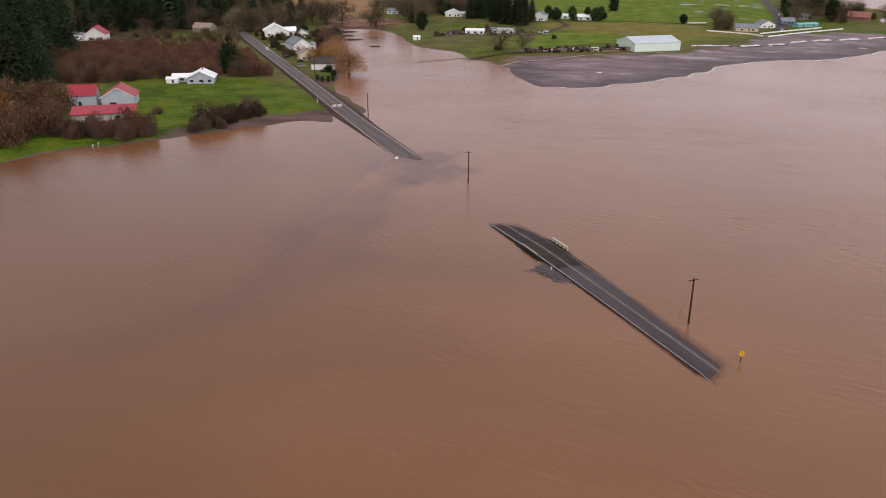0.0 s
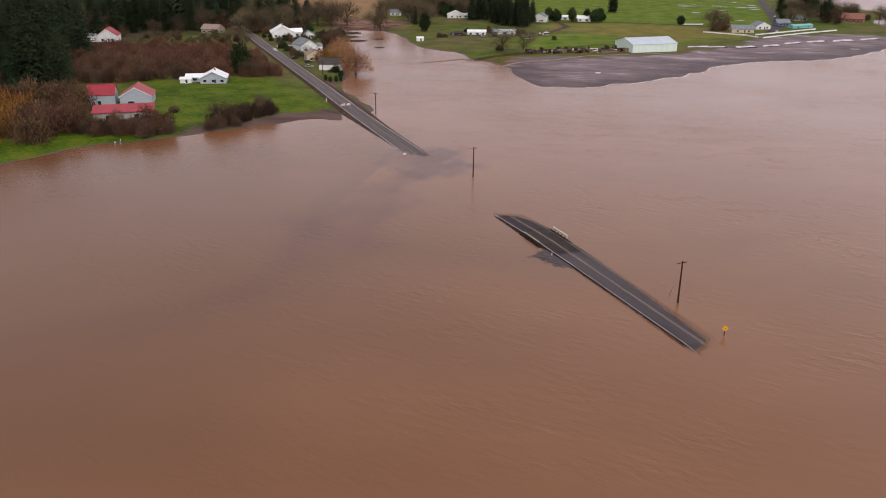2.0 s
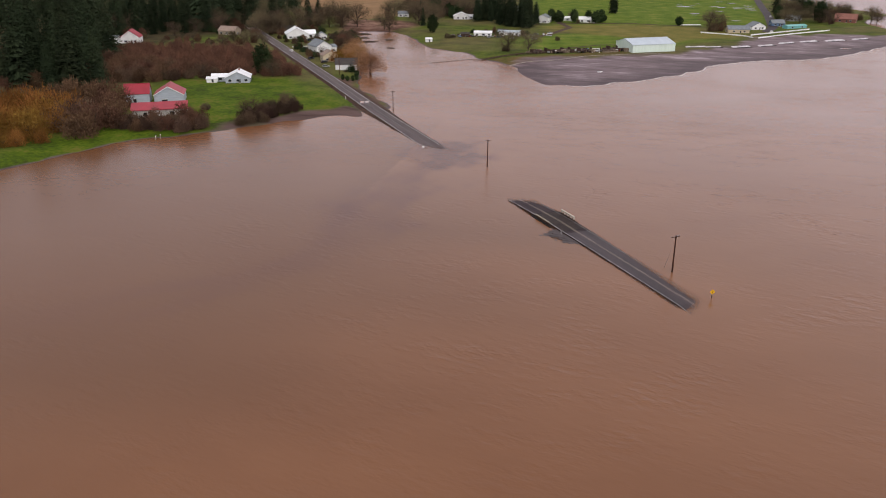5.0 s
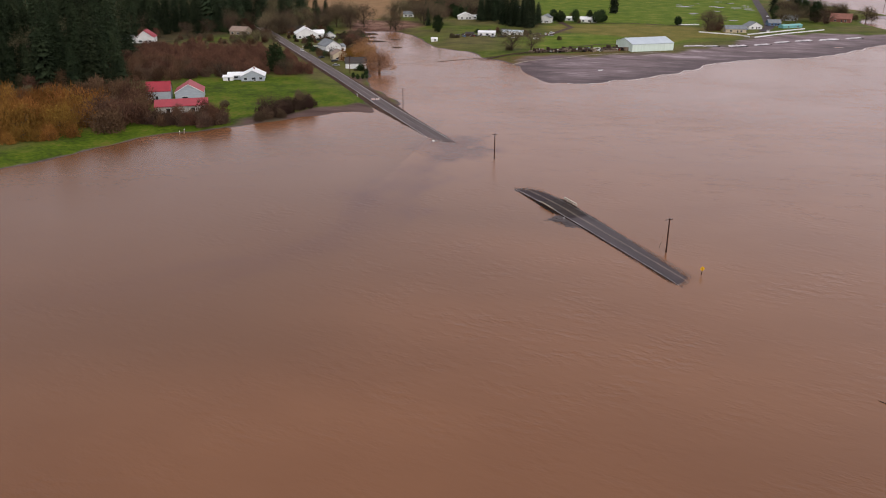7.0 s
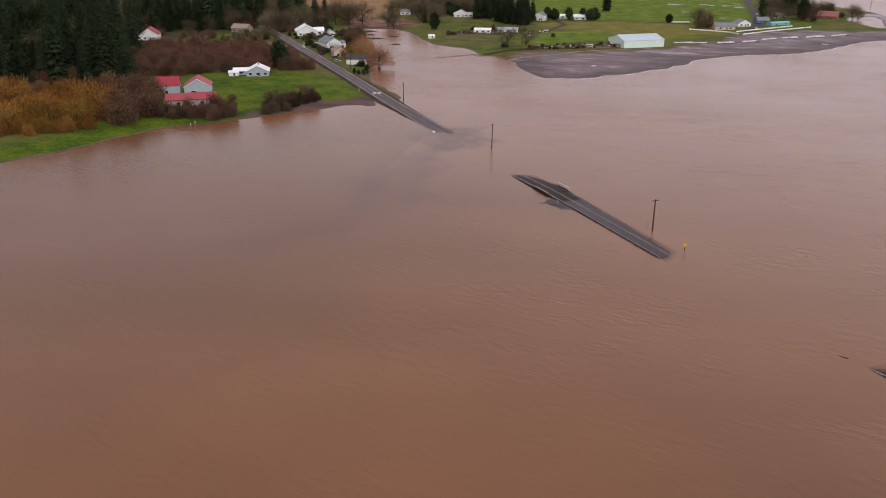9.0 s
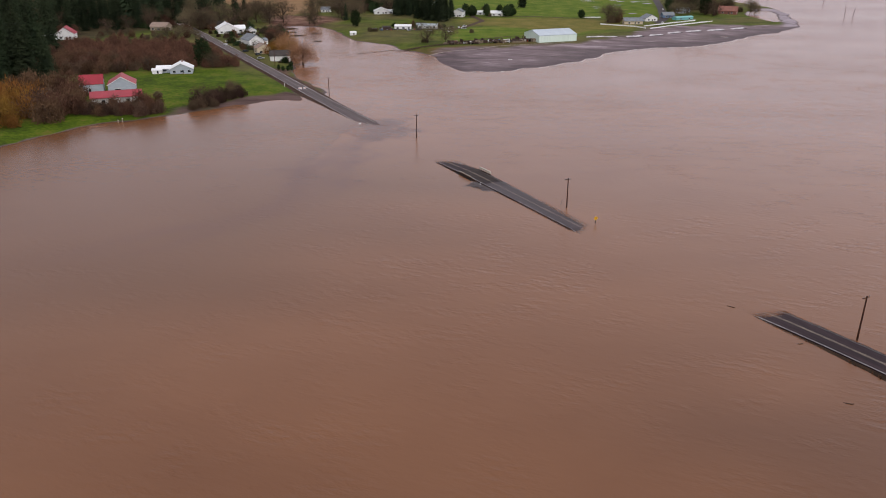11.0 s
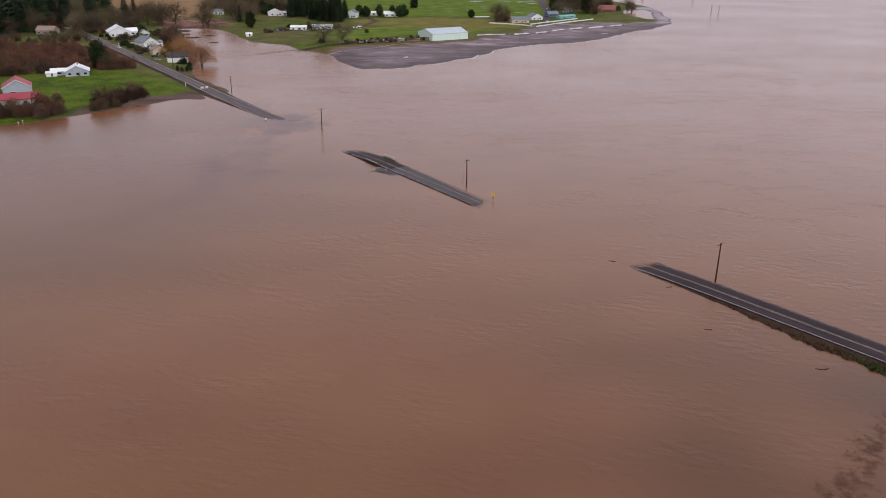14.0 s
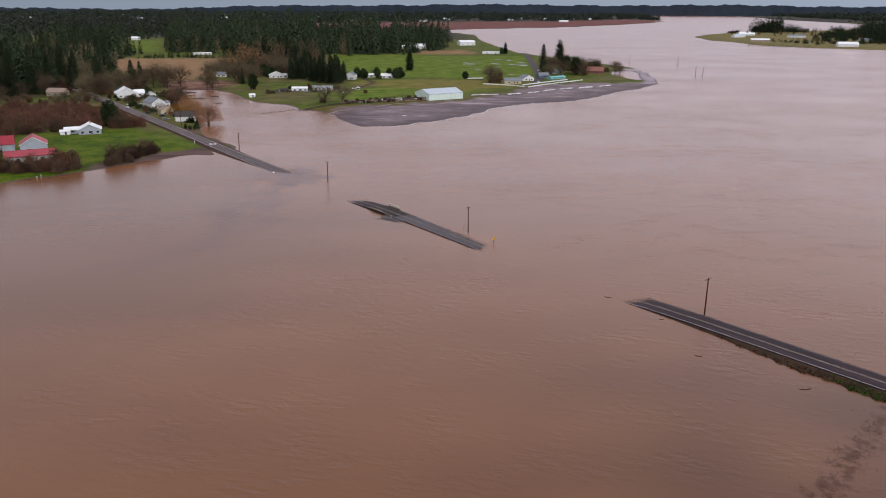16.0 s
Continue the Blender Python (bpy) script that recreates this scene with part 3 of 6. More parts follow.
    nt.links.new(at("clear"), mx.inputs[0])
    nt.links.new(p.outputs[0], mx.inputs[1])
    nt.links.new(clear.outputs[0], mx.inputs[2])
    nt.links.new(mx.outputs[0], nt.nodes["Material Output"].inputs[0])
    return m


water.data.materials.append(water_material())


# ---- building blocks ----
def thing(name, x, y, z, rz, label, category, group="", kind=""):
    ob = new(name)
    ob.empty_display_size = 0.5
    ob.matrix_world = pose(x, y, z, 0, 0, rz)
    return tagged(ob, label, category, group, kind)


def part(name, bm, mat, parent, label=""):
    me = bpy.data.meshes.new(name)
    bm.to_mesh(me)
    bm.free()
    me.materials.append(M[mat] if isinstance(mat, str) else mat)
    ob = new(name, me)
    ob.parent = parent
    return tagged(ob, label)


def box(bm, cx, cy, cz, sx, sy, sz, rz=0.0, rx=0.0, ry=0.0, bevel=0.0):
    g = bmesh.ops.create_cube(bm, size=1.0, matrix=pose(cx, cy, cz, rx, ry, rz) @ Matrix.Diagonal((sx, sy, sz, 1)))
    if bevel:
        es = list({e for v in g["verts"] for e in v.link_edges})
        bmesh.ops.bevel(bm, geom=es, offset=bevel, segments=1, affect="EDGES")
    return bm


def boxed(*args, **kw):
    return box(bmesh.new(), *args, **kw)


def rod(bm, a, b, r0, r1, seg=8):
    a, b = Vector(a), Vector(b)
    m = Matrix.Translation((a + b) / 2) @ (b - a).to_track_quat("Z", "Y").to_matrix().to_4x4()
    bmesh.ops.create_cone(bm, cap_ends=True, segments=seg, radius1=r0, radius2=r1, depth=(b - a).length, matrix=m)
    return bm


def poly_solid(bm, points, y0, y1):
    """A profile in x and z carried from y0 to y1."""
    a = [bm.verts.new((x, y0, z)) for x, z in points]
    b = [bm.verts.new((x, y1, z)) for x, z in points]
    bm.faces.new(a)
    bm.faces.new(b[::-1])
    for i in range(len(a)):
        bm.faces.new((a[i], b[i], b[(i + 1) % len(a)], a[(i + 1) % len(a)]))
    bmesh.ops.recalc_face_normals(bm, faces=bm.faces)
    return bm


def window(parent, x, y, z, w, h, side):
    """A window on the wall that faces -y (front), +y (back), -x (left) or +x (right)."""
    turn = {"front": 0, "right": 90, "back": 180, "left": 270}[side]
    base = part("window", boxed(0, -0.03, 0, w + 0.24, 0.1, h + 0.24), "trim", parent)
    base.matrix_basis = pose(x, y, z, 0, 0, turn)
    part("pane", boxed(0, -0.1, 0, w, 0.05, h), "window", base, "dark window glass")
    part("window_sill", boxed(0, -0.15, -h / 2 - 0.1, w + 0.4, 0.22, 0.07), "trim", base)


def house(name, x, y, rz, w, d, eave, ridge, wall, roof, label, category="house", along="x", over=0.5, front=2, sides=1, door=True, chimney=False,
          z=None, group="", wing=None, big_door=None, hip=0.0, fascia=False):
    """A building: front faces its own -y; the ridge runs along its x or y."""
    ob = thing(name, x, y, (gz(x, y) if z is None else z) - 0.25, rz, label, category, group)
    hw, hd = w / 2, d / 2
    bm = bmesh.new()
    if along == "y":
        poly_solid(bm, [(-hw, 0), (hw, 0), (hw, eave), (0, ridge), (-hw, eave)], -hd, hd)
    else:
        poly_solid(bm, [(-hd, 0), (hd, 0), (hd, eave), (0, ridge), (-hd, eave)], -hw, hw)
        bmesh.ops.rotate(bm, verts=bm.verts, matrix=Matrix.Rotation(radians(90), 3, "Z"))
    part("wall", bm, wall, ob)
    span, run = (hw, hd) if along == "y" else (hd, hw)
    k = (ridge - eave) / span
    bm = bmesh.new()
    t, o = 0.22, over
    pts = [(-span - o, eave - o * k + 0.02), (0, ridge + 0.02), (span + o, eave - o * k + 0.02), (span + o, eave - o * k + 0.02 + t), (0, ridge + 0.02 + t), (-span - o, eave - o * k + 0.02 + t)]
    poly_solid(bm, pts, -run - o, run + o)
    if along != "y":
        bmesh.ops.rotate(bm, verts=bm.verts, matrix=Matrix.Rotation(radians(90), 3, "Z"))
    for v in bm.verts:
        if abs(v.co.y if along == "y" else v.co.x) > run and (v.co.x if along == "y" else v.co.y) ** 2 < 1e-6:
            v.co.xy = v.co.xy * (1 - hip)
    rf = part("roof", bm, roof, ob)
    bm = bmesh.new()
    if hip:
        box(bm, 0, 0, ridge + t + 0.05, 2 * run * (1 - hip), 0.4, 0.12)
    elif along == "y":
        box(bm, 0, 0, ridge + t + 0.05, 0.4, 2 * run + 2 * o, 0.12)
    else:
        box(bm, 0, 0, ridge + t + 0.05, 2 * run + 2 * o, 0.4, 0.12)
    part("ridge_cap", bm, roof, rf)
    zc = min(1.6, eave * 0.55)
    for i in range(front):
        window(ob, (i + 0.5) / front * w - hw + 0.2, -hd, zc, min(1.6, w / front * 0.45), 1.2, "front")
    for i in range(sides):
        window(ob, hw, (i + 0.5) / sides * d - hd, zc, min(1.4, d / sides * 0.4), 1.1, "right")
        window(ob, -hw, (i + 0.5) / sides * d - hd, zc, min(1.4, d / sides * 0.4), 1.1, "left")
    if door:
        dx = w * 0.08
        dr = part("door", boxed(dx, -hd - 0.03, 1.2, 1.0, 0.1, 2.05), "dark_paint", ob)
        part("handle", boxed(dx + 0.38, -hd - 0.12, 1.2, 0.06, 0.08, 0.14), "metal", dr)
        part("doorstep", boxed(dx, -hd - 0.5, 0.2, 1.4, 0.9, 0.35), "concrete", ob)
    if big_door:
        bx, bw, bh = big_door
        part("large_door", boxed(bx, -hd - 0.04, bh / 2, bw, 0.1, bh), "window", ob, "dark open doorway")
        part("door_frame", boxed(bx, -hd - 0.02, bh + 0.15, bw + 0.5, 0.12, 0.3), "trim", ob)
    if fascia:
        ang = math.degrees(math.atan2(ridge - eave, hw))
        sl = math.hypot(hw + over, (hw + over) * k)
        for s_ in (-1, 1):
            part("fascia", boxed(s_ * (hw + over) / 2, -hd - over - 0.03, (eave + ridge) / 2 - over * k / 2 + 0.1, sl, 0.06, 0.34, 0, 0, s_ * ang), "white_paint", ob)
    if chimney:
        ch = part("chimney", boxed(w * 0.2 if along == "x" else 0.6, 0.6, ridge + 0.3, 0.7, 0.7, 1.5), "rust_roof", ob)
        part("chimney_cap", boxed(w * 0.2 if along == "x" else 0.6, 0.6, ridge + 1.1, 0.9, 0.9, 0.14), "concrete", ch)
    if wing:
        wx, wy, ww, wd, we, wr = wing
        bm = poly_solid(bmesh.new(), [(-wd / 2, 0), (wd / 2, 0), (wd / 2, we), (0, wr), (-wd / 2, we)], -ww / 2, ww / 2)
        bmesh.ops.rotate(bm, verts=bm.verts, matrix=Matrix.Rotation(radians(90), 3, "Z"))
        bmesh.ops.translate(bm, verts=bm.verts, vec=(wx, wy, 0))
        part("wing", bm, wall, ob)
        kk = (wr - we) / (wd / 2)
        bm = poly_solid(bmesh.new(), [(-wd / 2 - 0.4, we - 0.4 * kk), (0, wr), (wd / 2 + 0.4, we - 0.4 * kk), (wd / 2 + 0.4, we - 0.4 * kk + 0.2), (0, wr + 0.2), (-wd / 2 - 0.4, we - 0.4 * kk + 0.2)], -ww / 2 - 0.4, ww / 2 + 0.4)
        bmesh.ops.rotate(bm, verts=bm.verts, matrix=Matrix.Rotation(radians(90), 3, "Z"))
        bmesh.ops.translate(bm, verts=bm.verts, vec=(wx, wy, 0.01))
        part("wing_roof", bm, roof, ob)
        window(ob, wx, wy - wd / 2, 1.6, min(2.0, ww * 0.3), 1.1, "front")
    return ob


def car(x, y, rz, paint, label, name="car", long=4.6, tall=1.5, van=False, z=None):
    ob = thing(name, x, y, gz(x, y) if z is None else z, rz, label, "van" if van else "car")
    hl = long / 2
    prof = [(-hl, 0.35), (hl, 0.35), (hl, 0.8), (hl * 0.95, 0.92), (hl * 0.5, 0.98), (-hl * 0.98, 1.0), (-hl, 0.7)]
    if van:
        prof = [(-hl, 0.35), (hl, 0.35), (hl, 0.95), (hl * 0.85, 1.1), (hl * 0.62, tall), (-hl * 0.98, tall), (-hl, tall - 0.15)]
    bm = poly_solid(bmesh.new(), prof, -0.88, 0.88)
    bmesh.ops.bevel(bm, geom=list(bm.edges), offset=0.05, segments=1, affect="EDGES")
    body = part("body", bm, paint, ob)
    if not van:
        bm = poly_solid(bmesh.new(), [(-hl * 0.85, 0.98), (hl * 0.45, 0.98), (hl * 0.15, tall - 0.05), (-hl * 0.6, tall - 0.05)], -0.78, 0.78)
        cab = part("cabin_glass", bm, "window", ob, "dark car windows")
        part("roof", boxed(-hl * 0.22, 0, tall - 0.03, hl * 0.78, 1.5, 0.08), paint, cab)
    else:
        part("windscreen", boxed(hl * 0.74, 0, (tall + 1.1) / 2 + 0.02, 0.05, 1.5, 0.55, 0, 0, -32), "window", ob, "dark windscreen")
    for sx in (-0.6, 0.6):
        for sy in (-0.8, 0.8):
            w = part("wheel", rod(bmesh.new(), (sx * hl, sy - 0.12, 0.33), (sx * hl, sy + 0.12, 0.33), 0.33, 0.33, 12), "tyre", ob)
            part("rim", rod(bmesh.new(), (sx * hl, sy - 0.135, 0.33), (sx * hl, sy + 0.135, 0.33), 0.19, 0.19, 8), "metal", w)
    for sy in (-0.6, 0.6):
        part("headlight", boxed(hl - 0.01, sy, 0.74, 0.06, 0.32, 0.14), "trim", ob)
        part("tail_light", boxed(-hl + 0.0, sy, 0.82, 0.05, 0.26, 0.14), "red_paint", ob)
    return ob


# ---- plants ----
def soup(tris_v):
    """Loose triangles from an array of (n, 3, 3)."""
    t = np.asarray(tris_v, float)
    return t.reshape(-1, 3).tolist(), np.arange(len(t) * 3).reshape(-1, 3).tolist()


def plant_mesh(name, tris, mat):
    v, f = soup(tris)
    return link_mesh(name, v, f, [M[mat]])


def cards(r, centres, size, flat=0.0, up=None):
    """Small crooked three-cornered clumps round the centres."""
    n = len(centres)
    a = r.normal(size=(n, 3))
    b = r.normal(size=(n, 3))
    if up is not None:
        a = a * 0.35 + np.asarray(up)
    a[:, 2] *= 1 - flat
    b[:, 2] *= 1 - flat
    a /= np.linalg.norm(a, axis=1)[:, None] + 1e-9
    b -= a * (a * b).sum(1)[:, None]
    b /= np.linalg.norm(b, axis=1)[:, None] + 1e-9
    s = size * r.uniform(0.6, 1.4, (n, 1))
    return np.stack([centres + a * s, centres - a * s * 0.6 + b * s * 0.7, centres - a * s * 0.6 - b * s * 0.6], 1)


def slivers(r, pts, outward, length, width):
    """Thin twigs that start at the places and point outwards."""
    n = len(pts)
    d = np.asarray(outward, float) + r.normal(size=(n, 3)) * 0.55
    d /= np.linalg.norm(d, axis=1)[:, None] + 1e-9
    s = np.cross(d, r.normal(size=(n, 3)))
    s /= np.linalg.norm(s, axis=1)[:, None] + 1e-9
    ln = length * r.uniform(0.6, 1.3, (n, 1))
    return np.stack([pts - s * width, pts + s * width, pts + d * ln], 1)


def conifer_tris(r, h, width, whorls, boughs, taper=1.0, bare=0.12):
    """Boughs in uneven whorls that droop and grow shorter towards the top."""
    out = []
    for i in range(whorls):
        f = (i + r.uniform(-0.3, 0.3)) / whorls
        z = h * (bare + (1 - bare) * max(0.0, f))
        ln = width * (1 - max(0, f)) ** (0.8 * taper) * r.uniform(0.75, 1.15) + 0.25
        nb = max(4, int(boughs * (1 - 0.45 * f)))
        a0 = r.uniform(0, 6.28)
        for j in range(nb):
            a = a0 + 6.283 * j / nb + r.uniform(-0.3, 0.3)
            l = ln * r.uniform(0.6, 1.15)
            d, s = np.array([math.cos(a), math.sin(a), 0]), np.array([-math.sin(a), math.cos(a), 0])
            droop = l * r.uniform(0.1, 0.5)
            base, tip = np.array([0, 0, z]), d * l + [0, 0, z - droop]
            mid = d * l * 0.55 + [0, 0, z - droop * 0.25]
            w = l * r.uniform(0.2, 0.34)
            out.append([base, mid + s * w - [0, 0, w * 0.5], tip])
            out.append([base, tip, mid - s * w - [0, 0, w * 0.5]])
            out.append([mid + s * w * 0.4, mid + d * l * 0.25 - [0, 0, l * 0.3 + 0.3], mid - s * w * 0.4])
    out.append([[-0.12, 0, h * 0.9], [0.12, 0.1, h * 0.9], [0, 0, h * 1.02]])
    return np.array(out, float)


def trunk_bm(h, r0, r1, limbs=(), seg=7):
    bm = rod(bmesh.new(), (0, 0, -0.4), (0, 0, h), r0, r1, seg)
    for a, b, ra, rb in limbs:
        rod(bm, a, b, ra, rb, 3)
    return bm


TREES = {}


def make_tree(key, name, crown, crown_mat, bm, label, category):
    """A pattern tree, kept far under the ground sheet's edge until it is copied."""
    ob = thing(name, 0, 0, 0, 0, label, category)
    part("trunk", bm, "bark", ob)
    c = new("crown", plant_mesh("crown", crown, crown_mat))
    c.parent = ob
    TREES[key] = [ob, False]


def plant(key, x, y, size=1.0, turn=0.0, z=None, group="", label=""):
    ob, used = TREES[key]
    m = pose(x, y, gz(x, y) if z is None else z, 0, 0, turn)
    if not used:
        TREES[key][1] = True
    else:
        ob = copy_thing(ob, m)
    ob.matrix_world = m @ Matrix.Scale(size, 4)
    if group:
        ob["group"] = group
    if label:
        ob["label"] = label
    return ob


def branching(r, h, spread, n, start=0.25, levels=2):
    """Limbs of a bare tree and the ends of its twigs."""
    limbs, tips = [], []

    def grow(a, d, ln, rad, lev):
        b = a + d * ln
        limbs.append((tuple(a), tuple(b), rad, rad * 0.55))
        if lev == 0:
            tips.append(b)
            return
        for _ in range(3):
            e = d + Vector((r.normal(), r.normal(), r.normal() * 0.5 + 0.25)) * 0.55
            grow(b, e.normalized(), ln * r.uniform(0.55, 0.8), rad * 0.55, lev - 1)

    for i in range(n):
        a = 6.283 * i / n + r.uniform(-0.3, 0.3)
        z = h * (start + 0.35 * i / n)
        d = Vector((math.cos(a) * spread, math.sin(a) * spread, r.uniform(0.5, 1.0))).normalized()
        grow(Vector((0, 0, z)), d, h * 0.24, h * 0.018, levels)
    return limbs, tips


def dome(r, n, rx, rz, z0, hollow=0.45, lumps=7):
    """Places for clumps in a lumpy rounded crown."""
    cs = r.normal(size=(lumps, 3))
    cs /= np.linalg.norm(cs, axis=1)[:, None]
    cs[:, 2] = abs(cs[:, 2])
    cs *= r.uniform(0.35, 0.65, (lumps, 1))
    k = r.randint(0, lumps, n)
    p = r.normal(size=(n, 3))
    p /= np.linalg.norm(p, axis=1)[:, None]
    p *= r.uniform(hollow, 1.0, (n, 1)) ** 0.6 * 0.52
    p = p + cs[k]
    p[:, 2] = np.abs(p[:, 2])
    return p * [rx, rx, rz] + [0, 0, z0]


R = np.random.RandomState(5)
for i in range(4):
    h, w = (44, 38, 48, 33)[i], (8.4, 7.6, 8.8, 7.8)[i]
    boughs = conifer_tris(R, h, w * 0.92, 44, 10, (0.7, 0.85, 0.6, 0.95)[i], 0.06)
    z = R.uniform(0.03, 0.99, 1900)
    a = R.uniform(0, 6.283, 1900)
    lobes = 1 + 0.22 * np.sin(3 * a + 9 * z + i) + 0.15 * np.sin(5 * a - 23 * z)
    d = (w * (1 - z) ** 0.7 * lobes + 0.3) * R.uniform(0.55, 1.12, 1900)
    sprays = cards(R, np.stack([d * np.cos(a), d * np.sin(a), z * h], -1), 0.5, 0.1)
    make_tree(f"fir{i}", "fir_tree", np.concatenate([boughs, sprays]), "fir", trunk_bm(h * 0.96, 0.55, 0.06), "tall dark green fir tree with drooping boughs", "tree")
make_tree("pine0", "pine_tree", np.concatenate([conifer_tris(R, 34, 7.5, 40, 10, 0.4, 0.1), cards(R, dome(R, 1900, 7.0, 31, 3.0, 0.2, 16), 0.7, 0.3)]), "fir", trunk_bm(32, 0.5, 0.08), "broad dark pine tree with an uneven crown", "tree")
for i in range(2):
    h = (15, 11)[i]
    pts = R.normal(size=(2200, 3))
    pts /= np.linalg.norm(pts, axis=1)[:, None]
    pts *= (R.uniform(0.5, 1.0, (2200, 1)) + 0.2 * np.sin(pts[:, :1] * 6 + i) * np.cos(pts[:, 2:] * 7 + pts[:, 1:2] * 5)) * [4.7, 4.7, h * 0.5]
    pts += [0, 0, h * 0.5]
    make_tree(f"cedar{i}", "evergreen_tree", cards(R, pts, 0.55, 0.2), "hedge", trunk_bm(h * 0.8, 0.25, 0.05), "dense rounded dark evergreen tree", "tree")
for i in range(2):
    pts = dome(R, 900, 3.6, 4.4, 0.1, 0.3, 9)
    make_tree(f"hedge{i}", "hedge_shrub", cards(R, pts, 0.42, 0.2), "hedge", trunk_bm(2.5, 0.15, 0.05), "dense dark green evergreen hedge shrub", "shrub")
for key, mat, label, hh in (("brown", "brown_twig", "bare reddish brown thicket shrub", 7.0), ("grey", "grey_twig", "bare grey-brown thicket shrub", 6.0),
                            ("ochre", "ochre_twig", "ochre willow shrub with bare yellow-brown twigs", 10.0), ("olive", "olive_twig", "low olive brown shrub with fine twigs", 4.0),
                            ("dark", "dark_twig", "dense dark brown bramble bush", 4.5)):
    for i in range(3):
        rad = hh * (0.55 + 0.08 * i)
        limbs, _ = branching(R, hh * 0.9, 0.6, 5, 0.05, 1)
        pts = dome(R, 2100, rad, hh * (0.9 + 0.1 * i), 0.1, 0.3, 8)
        away = pts / [rad, rad, hh] * [0.8, 0.8, 0.5] + [0, 0, 1.25]
        tw = slivers(R, pts[:1200], away[:1200], hh * 0.16, 0.036 + hh * 0.005)
        tw = np.concatenate([tw, cards(R, pts[1200:], 0.1 + hh * 0.022, 0.1)])
        make_tree(f"{key}{i}", {"ochre": "willow_shrub", "brown": "thicket_shrub", "dark": "bramble_bush"}.get(key, "shrub"), tw, mat, trunk_bm(hh * 0.4, 0.12, 0.05, limbs), label, "shrub")
for key, mat, label, hh, dens in (("bare", "grey_twig", "leafless grey-brown tree with fine twigs", 13.0, 14), ("gold", "orange_twig", "leafless spreading tree with orange-brown twigs", 17.0, 26),
                                  ("oak", "olive_twig", "half-bare tree with olive brown twigs", 15.0, 24)):
    for i in range(2):
        # a rounded crown of fine twigs round the ends of the limbs
        limbs, tips = branching(R, hh * 0.8 if key == "gold" else hh, 0.8, 6 if key == "gold" else 8, 0.1, 2)
        t = np.array([tuple(p) for p in tips])
        near_tips = np.repeat(t, dens, 0) + R.normal(size=(len(t) * dens, 3)) * hh * 0.085
        fill = dome(R, 3600 if key == "gold" else 1200, hh * (0.62 if key == "gold" else 0.46), hh * 0.82, hh * 0.13, 0.3, 12)
        pts = np.concatenate([near_tips, fill])
        outw = pts - [0, 0, hh * 0.3]
        tw = slivers(R, pts, outw / (np.linalg.norm(outw, axis=1)[:, None] + 0.1), hh * 0.075, {"bare": 0.045, "oak": 0.06, "gold": 0.08}[key])
        make_tree(f"{key}{i}", "bare_tree", tw, "tan_twig" if key + str(i) == "gold0" else mat, trunk_bm(hh * 0.55, hh * (0.042 if key == "gold" else 0.022), hh * (0.02 if key == "gold" else 0.01), limbs), label, "tree")

# ---- road ----
def on_road(u, n, lift):
    """A place on the road's surface, which is straight between cross-sections 4 m apart."""
    u0 = math.floor(u / 4) * 4
    a = road_at(u0, n * wide(u0), lift)
    return a.lerp(road_at(u0 + 4, n * wide(u0 + 4), lift), (u - u0) / 4)


def strip(name, us, ns, lifts, mats, index=None):
    verts = [tuple(on_road(u, n, l)) for u in us for n, l in zip(ns, lifts)]
    k = len(ns)
    faces = [(i * k + j, (i + 1) * k + j, (i + 1) * k + j + 1, i * k + j + 1) for i in range(len(us) - 1) for j in range(k - 1)]
    return link_mesh(name, verts, faces, mats, False, index)


ALL_U = list(np.arange(-300, 640, 4.0))
road = tagged(new("road", strip("road", ALL_U, [-4.45, -4.3, -2, 0, 2, 4.3, 4.45], [-0.3, 0, 0, 0, 0, 0, -0.3], [M["asphalt"], M["worn_sheen_asphalt"], M["wet_asphalt"]], [1 if u > 100 else 2 if -60 < u < 20 else 0 for u in ALL_U[:-1] for j in range(6)])),
              "narrow two-lane asphalt road drowned in places by the flood", "road", kind="structure")
def bank_at(u, side, d, up=0.0):
    """A place on the bank, d metres out from the road's edge; the banks are narrow by the bridge, broad by the houses."""
    if side < 0:
        w = float(np.interp(u, [-135, -100, -60, 60, 150, 190, 215, 250], [0.72, 0.35, 0.08, 0.08, 0.2, 0.5, 0.4, 0.3]))
        if u < -95:
            w *= 1 + 0.12 * math.sin(u * 0.43) + 0.1 * math.sin(u * 1.13 + 1) + 0.16 * math.sin(u * 0.17) + 0.08 * math.sin(u * 2.3)
        lift = float(np.interp(d / w, [0, 1.5, 4.5, 11.5], [-0.25, -0.42, -1.1, -3.2]))
    else:
        w = float(np.interp(u, [-60, 60, 130, 200, 245, 275], [0.12, 0.12, 0.3, 0.8, 0.7, 0.35]))
        lift = float(np.interp(d / w, [0, 2.0, 5.5, 12.5], [-0.15, -0.35, -1.2, -3.2]))
    return road_at(u, side * (4.46 * wide(u) + d), lift + up), w


VERGE_U = list(np.arange(-300, 640, 1.5))


